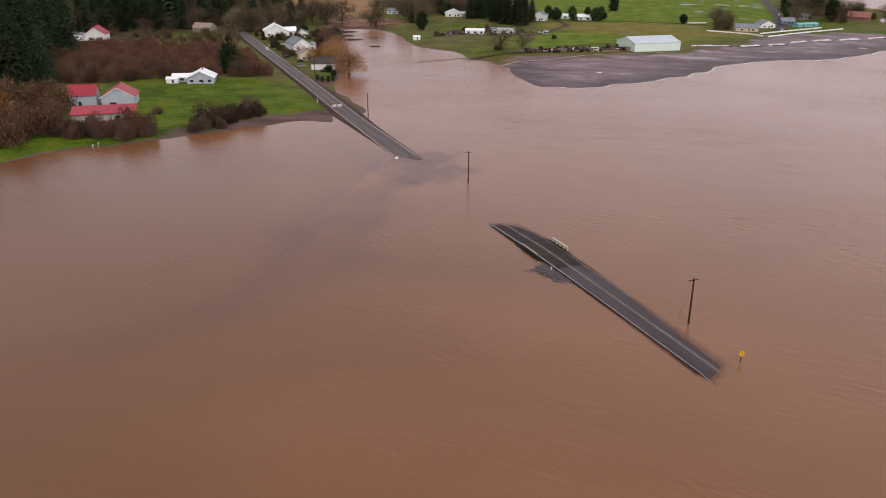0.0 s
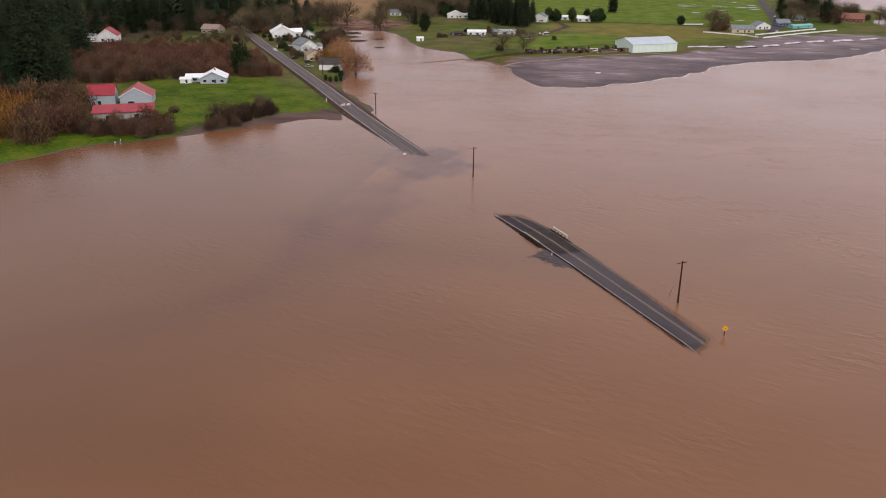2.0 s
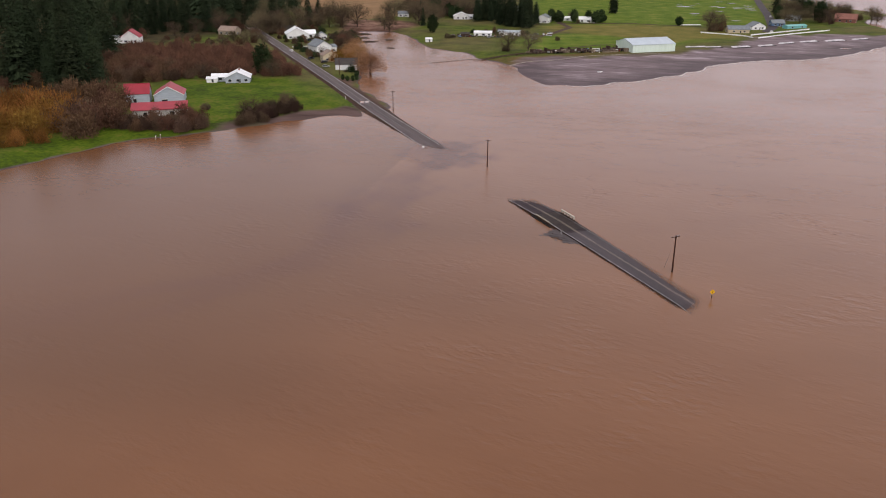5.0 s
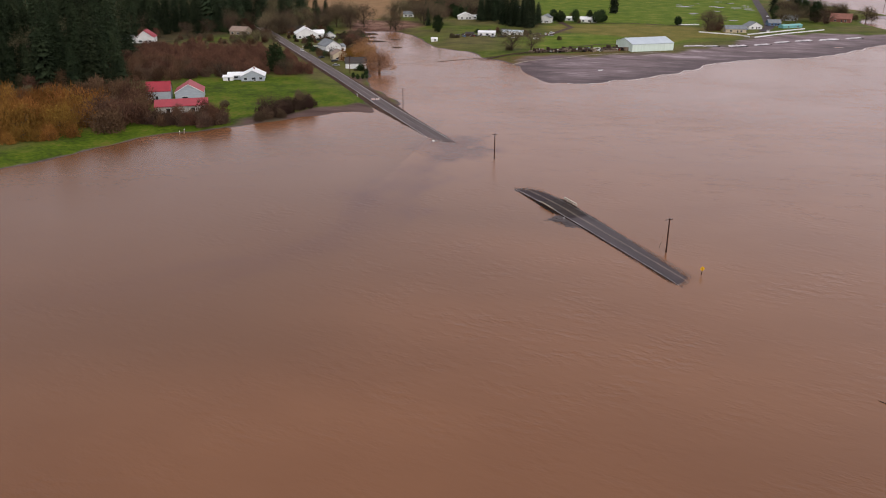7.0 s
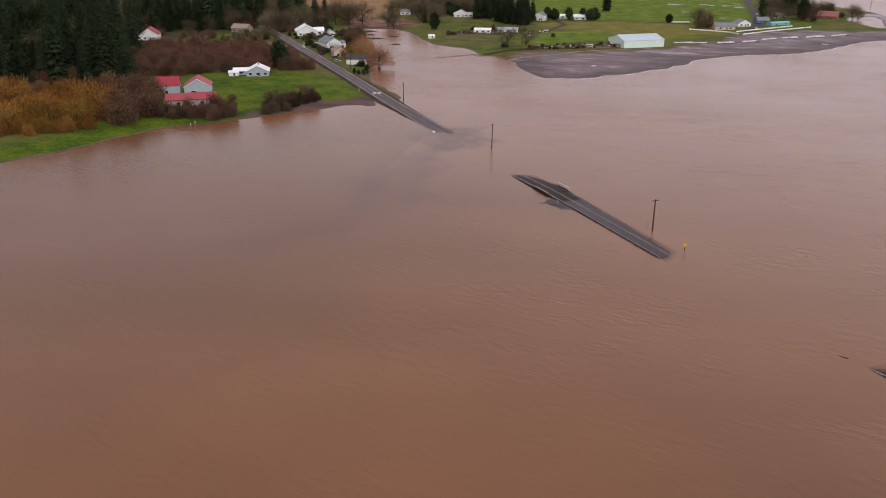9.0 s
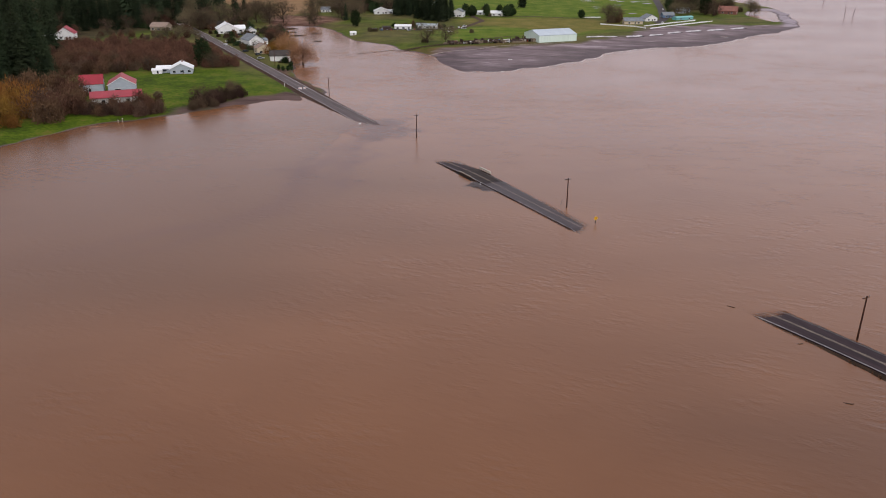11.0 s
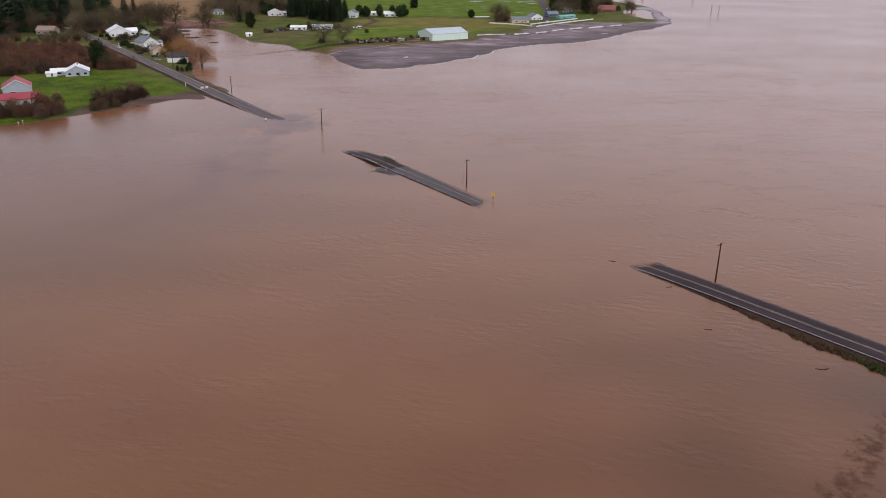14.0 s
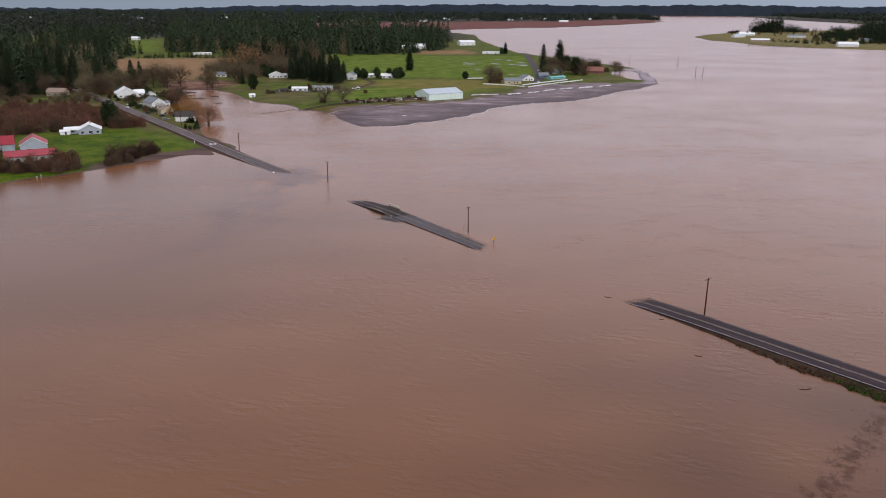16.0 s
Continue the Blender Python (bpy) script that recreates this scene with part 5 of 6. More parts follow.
for i in range(9):
    plant(r.choice(["oak0", "oak1", "bare0", "fir3"]), -265 - r.uniform(0, 50), 730 + r.uniform(0, 90), r.uniform(0.5, 0.9), r.uniform(0, 360), group="trees behind the houses")
for x, y, s in ((-252, 740, 1.5), (-244, 746, 1.7), (-238, 736, 1.4), (-230, 750, 1.5), (-203, 742, 1.2), (-196, 735, 1.0), (-182, 778, 1.6), (-174, 786, 1.5), (-168, 775, 1.3), (-188, 790, 1.4), (-285, 668, 1.2), (-277, 674, 1.3), (-292, 690, 1.3), (-322, 676, 1.2), (-333, 660, 1.1), (-340, 640, 1.0), (-330, 690, 1.3)):
    plant(r.choice(["oak0", "oak1", "bare0"]), x, y, s, r.uniform(0, 360), group="bare trees behind the houses")
for i in range(24):
    plant(f"fir{i % 4}", r.uniform(-430, -325), r.uniform(690, 800), r.uniform(0.6, 0.95), r.uniform(0, 360), group="firs behind the houses")
for x, y, s in ((-264, 744, 0.5), (-176, 770, 0.4), (-186, 800, 0.5)):
    plant("fir1", x, y, s, 70, group="firs behind the houses")
for i in range(16):
    plant(f"hedge{i % 2}", -262 + r.uniform(0, 60), 670 + r.uniform(-6, 40), r.uniform(0.8, 1.4), r.uniform(0, 360), group="evergreen hedge by the houses")
for i in range(20):
    plant(r.choice(["olive0", "olive1", "grey0", "hedge0", "brown2"]), r.uniform(-345, -245), r.uniform(655, 700), r.uniform(0.7, 1.2), r.uniform(0, 360), group="garden shrubs by the houses")

# ---- inlet ----
for x, y, s in ((-215, 714, 9), (-193, 669, 7), (-181, 683, 4), (-166, 639, 3.5), (-205, 690, 6)):
    bm = bmesh.new()
    bmesh.ops.create_icosphere(bm, subdivisions=3, radius=1.0)
    for v in bm.verts:
        k = 1 + 0.35 * noise.noise(v.co * 1.7 + Vector((x, y, 0)))
        v.co = Vector((v.co.x * s * k, v.co.y * s * 0.8 * k, v.co.z * 0.35))
    me = bpy.data.meshes.new("grass_islet")
    bm.to_mesh(me)
    bm.free()
    me.materials.append(M["verge"])
    ob = tagged(new("grass_islet", me), "low drowned tussock of brown grass in the inlet", "islet", "islets in the inlet", "structure")
    ob.location = (x, y, 0)
fence = thing("drowned_fence", -140, 564, 0, 0, "drowned wire fence with flood litter along the inlet", "fence")
px = [(-140 + i * 3.9, 564 + i * 2.2 + 0.12 * i * i) for i in range(12)]
for x, y in px:
    part("post", boxed(x + 140, y - 564, 0.1, 0.14, 0.14, 1.0 + 0.3 * r.random()), "timber", fence)
for (ax, ay), (bx, by) in zip(px, px[1:]):
    part("wire", rod(bmesh.new(), (ax + 140, ay - 564, 0.32), (bx + 140, by - 564, 0.32), 0.03, 0.03, 4), "wire", fence)
    if ax > -122:
        part("litter", boxed((ax + bx) / 2 + 140, (ay + by) / 2 - 564, 0.05, 4.6, 0.5, 0.2, math.degrees(math.atan2(by - ay, bx - ax)), bevel=0.05), "rust", fence, "dark flood litter")
for x, y in ((-128, 556), (-112, 561), (-97, 566), (-85, 574), (-120, 482)):
    ob = thing("fence_post", x, y, -0.6, 0, "lone wooden fence post in the flood", "post", "lone posts in the flood")
    part("post", boxed(0, 0, 0.7, 0.2, 0.2, 1.5), "timber", ob)

# ---- low ground across the flood ----
BA = 30.0
bx, by = 5 + 16 * 0.866 - 12 * 0.5, 646 + 16 * 0.5 + 12 * 0.866
house("steel_barn", bx, by, BA, 33, 24, 5.6, 8.6, "mint_wall", "pale_roof", "large pale mint steel barn with a low grey roof", "barn", "x", 0.25, 0, 0, False, z=1.3)
ob = thing("round_feeder", -7.5, 651, gz(-7.5, 651), 30, "round dark cattle feeder ring beside the barn", "feeder")
bm = bmesh.new()
for i in range(14):
    a, b = 6.283 * i / 14, 6.283 * (i + 1) / 14
    rod(bm, (0, 2.2 * math.cos(a), 2.2 + 2.2 * math.sin(a)), (0, 2.2 * math.cos(b), 2.2 + 2.2 * math.sin(b)), 0.22, 0.22, 5)
part("ring", bm, "rust", ob)


def mobile_home(x, y, rz, w, d, wall, roof, label):
    ob = house("mobile_home", x, y, rz, w, d, 2.9, 3.9, wall, roof, label, "mobile home", "x", 0.3, 3, 1, True)
    part("skirting", boxed(0, 0, 0.3, w + 0.1, d + 0.1, 0.6), "dark", ob)
    return ob


mobile_home(-112, 713, 8, 14, 8, "white_paint", "white_roof", "white mobile home with a pale roof")
mobile_home(-93, 726, 4, 18, 8, "white_paint", "pale_roof", "long white mobile home with a grey roof")
house("shed", -125, 706, 12, 7, 5, 2.4, 3.2, "rust", "dark_roof", "dark weathered shed beside the mobile home", "shed", "x", 0.3, 0, 0, False)
house("shed", -100, 735, -6, 8, 6, 2.6, 3.6, "timber", "dark_roof", "brown wooden shed behind the mobile homes", "shed", "x", 0.3, 0, 0, False)
house("shed", -147, 676, 20, 5, 4, 2.2, 3.0, "white_paint", "white_roof", "tiny white shed on the meadow", "shed", "x", 0.2, 0, 0, True)
house("house", -213, 836, 12, 10, 8, 3.0, 5.2, "white_paint", "grey_roof", "small white house behind bare trees", "house", "x", 0.4, 2, 1, True)
car(-128, 699, 120, "blue_paint", "blue pickup parked by the dark shed")
car(-98, 706, 10, "dark_paint", "dark car parked by the mobile homes")
house("house", -77, 830, -10, 11, 11, 5.2, 7.6, "white_paint", "grey_roof", "tall white two-storey farmhouse with a grey roof", "house", "y", 0.4, 2, 2, True)
house("house", -38, 843, 5, 16, 9, 3.0, 5.0, "white_paint", "white_roof", "white bungalow with a pale roof", "house", "x", 0.5, 3, 1, True)
house("shed", -57, 850, 0, 9, 6, 2.8, 4.0, "white_paint", "white_roof", "small white shed with a pale roof", "shed", "x", 0.3, 1, 0, False)
house("house", -154, 828, 15, 15, 10, 3.2, 6.2, "white_paint", "white_roof", "white gabled house on the low ground", "house", "y", 0.5, 2, 1, True, wing=(9, 1, 7, 6, 2.6, 4.0))
house("barn", -13, 1348, 0, 26, 14, 5, 8.5, "white_paint", "white_roof", "white barn at the wood's edge", "barn", "x", 0.4, 0, 0, False)
house("shed", -35, 1345, 0, 9, 8, 4, 6, "white_paint", "white_roof", "white shed at the wood's edge", "shed", "x", 0.4, 0, 0, False)
house("shed", 102, 1245, 5, 26, 8, 2.8, 3.6, "white_paint", "white_roof", "long low white shed at the field's end", "shed", "x", 0.4, 2, 0, False)
house("house", 88, 792, 8, 17, 10, 3.2, 5.6, "cream_paint", "grey_roof", "cream house with a grey roof beside the shore", "house", "x", 0.5, 2, 1, True)
house("house", 106, 822, 25, 13, 10, 3.0, 6.2, "white_paint", "grey_roof", "white gabled house with a grey roof", "house", "y", 0.5, 2, 1, True)
house("house", 196, 906, -20, 18, 11, 3.6, 7.6, "rust_roof", "rust_roof", "red-brown timber house with a rusty roof", "house", "x", 0.6, 2, 1, True)
house("house", 180, 940, 30, 12, 9, 3.0, 6.0, "beige_paint", "rust_roof", "tan house with a rusty roof", "house", "y", 0.5, 2, 1, True)
house("house", 150, 905, 10, 12, 9, 3.0, 5.6, "grey_wall", "grey_roof", "grey house among bare trees", "house", "x", 0.5, 2, 1, True)
house("house", 128, 855, 10, 11, 9, 3.0, 5.4, "blue_paint", "grey_roof", "blue-grey house by the lane", "house", "x", 0.5, 2, 1, True)
house("house", -110, 880, 10, 12, 9, 5.5, 8.5, "white_paint", "grey_roof", "white house between dark fir trees", "house", "y", 0.5, 2, 1, True)
house("hall", 75, 1490, 20, 30, 16, 6, 9, "white_paint", "white_roof", "white hall by the far river bank", "hall", "x", 0.4, 3, 1, False)
for x, y, rz, c, lab in ((-120, 704, 20, "dark_paint", "dark car parked by the mobile homes"), (-105, 703, 80, "silver_paint", "silver car parked by the mobile homes"), (-70, 700, 30, "white_paint", "white pickup on the yard"), (-72, 733, 10, "dark_paint", "dark car on the yard"),
                         (134, 935, 80, "white_paint", "white van on the lane"), (129, 885, 84, "silver_paint", "silver car on the lane"), (98, 806, 40, "blue_paint", "blue car by the white house"), (116, 800, 70, "white_paint", "white car by the lane"), (-62, 741, 50, "white_paint", "white car on the lane"), (-88, 702, 45, "white_paint", "white car beside the long home")):
    car(x, y, rz, c, lab)
def scrap_heap(x, y, z, group):
    ob = thing("scrap_heap", x, y, z, r.uniform(0, 90), "heap of dark scrap and farm gear", "scrap heap", group)
    for k in range(8):
        part("scrap_piece", boxed(r.uniform(-2, 2), r.uniform(-1.2, 1.2), r.uniform(0.2, 0.9), r.uniform(0.4, 1.8), r.uniform(0.4, 1.2), r.uniform(0.3, 0.9), r.uniform(0, 90), r.uniform(-20, 20)), r.choice(["rust", "rust", "rust", "timber", "metal", "white_paint"]), ob)
    part("drum", rod(bmesh.new(), (1.6, 0.4, 0), (1.6, 0.4, 1.0), 0.35, 0.35, 10), r.choice(["red_paint", "blue_paint", "white_paint"]), ob)
    return ob


for x, y in ((-136, 708), (-131, 711), (-122, 702), (-117, 705), (-108, 707), (-103, 710), (-97, 713), (-84, 716), (-80, 722), (-76, 728), (-72, 724), (-66, 735), (-62, 728), (-119, 722)):
    scrap_heap(x, y, gz(x, y), "clutter round the mobile homes")
# yard clutter along the shore track
for i in range(48):
    t = i / 47
    x, y = -62 + 62 * t + r.uniform(-2, 2), 628 + 26 * t + r.uniform(-4, 4)
    z = gz(x, y)
    kind = i % 4
    if kind == 0:
        ob = thing("timber_stack", x, y, z, r.uniform(0, 60), "stack of weathered planks on the yard", "timber stack", "yard clutter by the shore")
        for k in range(5):
            part("plank", boxed(r.uniform(-0.3, 0.3), -0.8 + 0.4 * k, 0.2, 4.0, 0.3, 0.35), "timber", ob)
            part("plank", boxed(r.uniform(-0.3, 0.3), -0.8 + 0.4 * k, 0.6, 3.8, 0.3, 0.35), "timber", ob)
    elif kind == 1:
        ob = thing("farm_trailer", x, y, z, r.uniform(0, 90), "rusty flat farm trailer", "trailer", "yard clutter by the shore")
        part("deck", boxed(0, 0, 0.9, 5, 2.2, 0.2), "rust", ob)
        part("headboard", boxed(-2.4, 0, 1.5, 0.12, 2.2, 1.1), "rust", ob)
        part("drawbar", boxed(3.2, 0, 0.7, 1.8, 0.15, 0.15), "rust", ob)
        for s in (-1, 1):
            part("wheel", rod(bmesh.new(), (-0.6, s * 1.0 - 0.12, 0.45), (-0.6, s * 1.0 + 0.12, 0.45), 0.45, 0.45, 10), "tyre", ob)
    elif kind == 2:
        ob = scrap_heap(x, y, z, "yard clutter by the shore")
    else:
        ob = thing("crate", x, y, z, r.uniform(0, 90), "pale wooden crate on the yard", "crate", "yard clutter by the shore")
        part("body", boxed(0, 0, 0.7, 1.8, 1.6, 1.3, bevel=0.03), "rust" if i % 8 == 3 else "timber", ob)
        for s in (-0.6, 0.6):
            part("batten", boxed(s, 0, 0.7, 0.15, 1.68, 1.36), "rust", ob)
    ob.matrix_world = ob.matrix_world @ Matrix.Scale(r.uniform(1.3, 1.9), 4)


ob = thing("gantry", -20, 641, gz(-20, 641), 28, "white painted frame standing among the yard clutter", "gantry")
for s in (-2.6, 2.6):
    part("upright", boxed(s, 0, 1.3, 0.25, 0.25, 2.6), "white_paint", ob)
    part("foot", boxed(s, 0, 0.1, 0.3, 1.8, 0.2), "white_paint", ob)
part("beam", boxed(0, 0, 2.6, 5.5, 0.28, 0.3), "white_paint", ob)
part("brace", boxed(0, 0, 1.3, 5.2, 0.16, 0.16), "white_paint", ob)


def rail_fence(pts, mat, label, h=1.1, step=3.0, name="rail_fence"):
    x0, y0 = pts[0]
    z0 = gz(x0, y0)
    ob = thing(name, x0, y0, z0, 0, label, "fence")
    for (ax, ay), (bx, by) in zip(pts, pts[1:]):
        ln = math.hypot(bx - ax, by - ay)
        n = max(1, int(ln / step))
        za, zb = gz(ax, ay) - z0, gz(bx, by) - z0
        for i in range(n):
            t = i / n
            part("post", boxed(ax + (bx - ax) * t - x0, ay + (by - ay) * t - y0, za + (zb - za) * t + h / 2, 0.14, 0.14, h + 0.2), mat, ob)
        if mat == "white_paint":
            part("board", boxed((ax + bx) / 2 - x0, (ay + by) / 2 - y0, (za + zb) / 2 + h * 0.55, ln, 0.06, h * 0.8, math.degrees(math.atan2(by - ay, bx - ax)), 0, -math.degrees(math.atan2(zb - za, ln))), mat, ob)
        for z in (0.35, h * 0.62, h - 0.08):
            part("rail", rod(bmesh.new(), (ax - x0, ay - y0, za + z), (bx - x0, by - y0, zb + z), 0.11, 0.11, 4), mat, ob)
    return ob


rail_fence([(58, 778), (88, 766), (96, 754)], "white_paint", "low white rail fence round the shore garden")
rail_fence([(100, 756), (130, 786), (165, 822)], "white_paint", "low white rail fence along the beach")
rail_fence([(96, 770), (125, 800), (150, 826)], "white_paint", "white rail fence behind the beach")
rail_fence([(42, 834), (62, 839)], "white_paint", "white fence on the meadow")
rail_fence([(-96, 595), (-91, 598), (-75, 608.5), (-64, 618), (-53, 628), (-40, 634)], "rust", "dark old rail fence along a ditch", 1.3, 2.5)
# pale covered rows on the beach
for i, (x, y, ln, rz, hh) in enumerate(((80.9, 702, 17, 34, 1.1), (100.5, 716.5, 15, 38, 0.9), (117.4, 735, 16, 42, 1.0), (136, 750, 17, 36, 1.1), (157, 762, 19, 34, 1.3), (179, 778, 16, 36, 1.0), (49, 688, 16, 20, 0.9), (61, 691, 13, 24, 0.7))):
    ob = thing("covered_row", x, y, gz(x, y) - 0.1, rz, "long low heap under pale plastic sheeting on the beach", "covered heap", "pale covered rows on the beach")
    bm = bmesh.new()
    nx, ny = 22, 7
    vs = []
    for a in range(nx):
        for b in range(ny):
            px_, py_ = (a / (nx - 1) - 0.5) * ln, (b / (ny - 1) - 0.5) * 5.0
            e = min(1.0, min(a, nx - 1 - a) / 2) * math.sin(math.pi * b / (ny - 1)) ** 0.6
            vs.append(bm.verts.new((px_, py_ + 0.4 * noise.noise(Vector((a * 0.5, i * 3.0, 0))), hh * e * (0.85 + 0.5 * noise.noise(Vector((a * 0.45, b * 0.6, i * 7.0)))))))
    for a in range(nx - 1):
        for b in range(ny - 1):
            bm.faces.new((vs[a * ny + b], vs[(a + 1) * ny + b], vs[(a + 1) * ny + b + 1], vs[a * ny + b + 1]))
    bm.normal_update()
    part("sheet", bm, "tarp", ob)
    # near-black strip imitates the shaded side of the heap
    part("footing", boxed(0, -2.4, 0.12, ln, 0.5, 0.4, bevel=0.05), "dark", ob, "dark strip painted for the shaded near side")
ob = thing("beached_boat", -13.6, 565.6, gz(-13.6, 565.6), 15, "small white boat stranded on the mud", "boat")
bm = poly_solid(bmesh.new(), [(-1.4, 0), (1.0, 0), (1.6, 0.5), (-1.45, 0.46)], -0.5, 0.5)
part("hull", bm, "white_paint", ob)
part("cockpit", boxed(-0.2, 0, 0.46, 1.8, 0.75, 0.08), "dark_paint", ob)
part("outboard", boxed(-1.55, 0, 0.5, 0.22, 0.22, 0.6, bevel=0.03), "dark_paint", ob)
# trees on the low ground
for key, x, y, s in (("oak0", -79, 630, 1.15), ("oak1", -65, 630, 1.15), ("olive1", -81, 633, 1.2), ("cedar0", -156.5, 726, 0.95), ("olive0", -136, 691, 1.2), ("olive1", -132, 693, 1.0), ("pine0", 162, 958, 1.05), ("fir3", 148, 995, 0.85),
                     ("oak0", 66, 797, 1.3), ("oak1", 72, 801, 1.2), ("grey2", 69, 795, 1.4), ("brown1", 76, 799, 1.2), ("cedar1", 43, 832, 0.75), ("cedar0", -71, 836, 0.8), ("cedar1", -64, 834, 0.95), ("cedar0", -50, 836, 0.8), ("cedar1", -30, 838, 1.0), ("cedar0", -26, 842, 0.8), ("olive2", -46, 832, 0.8), ("pine0", -18, 938, 0.75), ("olive0", -52, 700, 1.0), ("oak0", 222, 922, 1.2), ("oak1", 226, 918, 0.9), ("pine0", 124, 1240, 0.55), ("cedar0", 118, 1236, 0.7)):
    plant(key, x, y, s, r.uniform(0, 360))
for i in range(20):
    plant(r.choice(["oak0", "oak1", "bare1", "cedar0", "olive2", "grey1", "bare0"]), r.uniform(125, 184), r.uniform(872, 950), r.uniform(0.9, 1.5), r.uniform(0, 360), group="trees round the shore houses")
for i in range(18):
    plant(r.choice(["oak0", "oak1", "bare0", "bare1"]), r.uniform(-195, -140), r.uniform(838, 900), r.uniform(1.1, 1.7), r.uniform(0, 360), group="trees round the white house")
for i in range(22):
    plant(r.choice(["olive0", "olive1", "brown1", "grey2", "hedge0", "hedge1"]), -128 + r.uniform(0, 50), 716 + r.uniform(0, 26), r.uniform(0.45, 0.9), r.uniform(0, 360), group="shrubs round the mobile homes")
for i in range(16):
    plant(r.choice(["olive0", "brown0", "grey1"]), -52 + 48 * i / 15 + r.uniform(-2, 2), 636 + 16 * i / 15 + r.uniform(-3, 4), r.uniform(0.25, 0.45), r.uniform(0, 360), group="weeds among the yard clutter")
for i in range(26):
    plant(r.choice(["fir0", "fir1", "fir3", "oak0", "pine0"]), r.uniform(-205, -130), r.uniform(885, 1010), r.uniform(0.6, 0.95), r.uniform(0, 360), group="firs and bare trees behind the white house")
for i in range(9):
    plant(r.choice(["fir0", "fir2", "pine0"]), -129 + r.uniform(-8, 8), 818 + r.uniform(-6, 22), r.uniform(0.5, 0.7), r.uniform(0, 360), group="dark fir grove on the low ground")
for i in range(30):
    plant(r.choice(["fir0", "fir1", "fir2", "pine0", "pine0"]), -96 + r.uniform(-17, 14), 786 + r.uniform(-10, 40), r.uniform(0.45, 0.68), r.uniform(0, 360), group="dark fir grove on the low ground")
for i in range(22):
    plant(r.choice(["bare0", "bare1", "oak0", "oak1", "olive1", "grey2", "brown0"]), r.uniform(140, 215), r.uniform(928, 990), r.uniform(0.8, 1.35), r.uniform(0, 360), group="trees round the shore houses")
for i in range(22):
    plant(r.choice(["oak0", "bare1", "cedar0", "cedar1", "olive0", "brown2"]), r.uniform(-190, -140), r.uniform(830, 880), r.uniform(0.7, 1.2), r.uniform(0, 360), group="trees round the white house")
for i in range(14):
    plant(r.choice(["cedar0", "cedar1", "bare0", "olive1"]), -68 + r.uniform(0, 50), 838 + r.uniform(0, 22), r.uniform(0.35, 0.75), r.uniform(0, 360), group="trees round the farmhouse")
for i in range(14):
    plant(r.choice(["oak0", "oak1", "bare0", "brown1", "grey0"]), r.uniform(-240, -205), r.uniform(790, 1050), r.uniform(0.9, 1.5), r.uniform(0, 360), group="trees round the ploughed field")
# lane through the low ground
def lane(name, pts, w, label, mat=""):
    vs, fs = [], []
    dense = []
    for (ax, ay), (bx, by) in zip(pts, pts[1:]):
        n = max(2, int(math.hypot(bx - ax, by - ay) / 6))
        dense += [(ax + (bx - ax) * i / n, ay + (by - ay) * i / n) for i in range(n)]
    dense.append(pts[-1])
    for i, (x, y) in enumerate(dense):
        a, b = dense[max(0, i - 1)], dense[min(len(dense) - 1, i + 1)]
        d = Vector((b[0] - a[0], b[1] - a[1])).normalized()
        for s in (-1, 1):
            q = Vector((x, y)) + Vector((-d.y, d.x)) * s * w / 2
            vs.append((q.x, q.y, gz(x, y) + 0.25))
    fs = [(2 * i, 2 * i + 1, 2 * i + 3, 2 * i + 2) for i in range(len(dense) - 1)]
    return tagged(new(name, link_mesh(name, vs, fs, [M[mat or ("gravel" if w < 6 else "asphalt")]])), label, "road", kind="structure")


lane("road_lane", [(160, 1300), (155.6, 1224), (143.3, 1073), (133, 939), (122, 834), (112, 800)], 8, "wet asphalt lane through the low meadow")
lane("path", [(-70, 578), (-56.5, 597.8), (-37.5, 611.2), (-21.2, 624.1), (2.6, 636.8), (24, 648)], 1.5, "narrow pale gravel path along the shore", "pale_gravel")
# pale foam along the beach
vs = []
for i in range(150):
    x = -30 + 1.4 * i
    ys = np.arange(500, 760, 0.5)
    hs = heights(np.full(len(ys), x), ys)
    k = int(np.argmax(hs > 0.0))
    w = 0.35 + 0.9 * (0.5 + 0.5 * float(wobble(np.array([x]), np.array([0.0]), 11, 6)[0])) * (0.4 if i < 35 else 1)
    vs += [(x + 0.5, ys[k] - 0.4 - w, 0.03), (x - 0.3, ys[k] - 0.25, 0.05)]
fs = [(2 * i, 2 * i + 1, 2 * i + 3, 2 * i + 2) for i in range(149)]
tagged(new("foam_line", link_mesh("foam_line", vs, fs, [M["foam"]])), "thin pale line of foam along the mud beach", "foam", kind="stuff")
lane("road_lane", [(-92, 800), (-80, 809), (-55, 826), (-3, 838), (11, 836), (62, 829)], 4, "narrow wet lane between the meadows")
lane("path", [(-95, 592), (-78, 612), (-53, 641), (-37, 661), (-19, 681), (-9, 684)], 2.2, "gravel track past the yard to the barn")
lane("track_yard", [(-67, 844), (-50, 790), (-62, 735), (-75, 705)], 5, "gravel track to the homes")
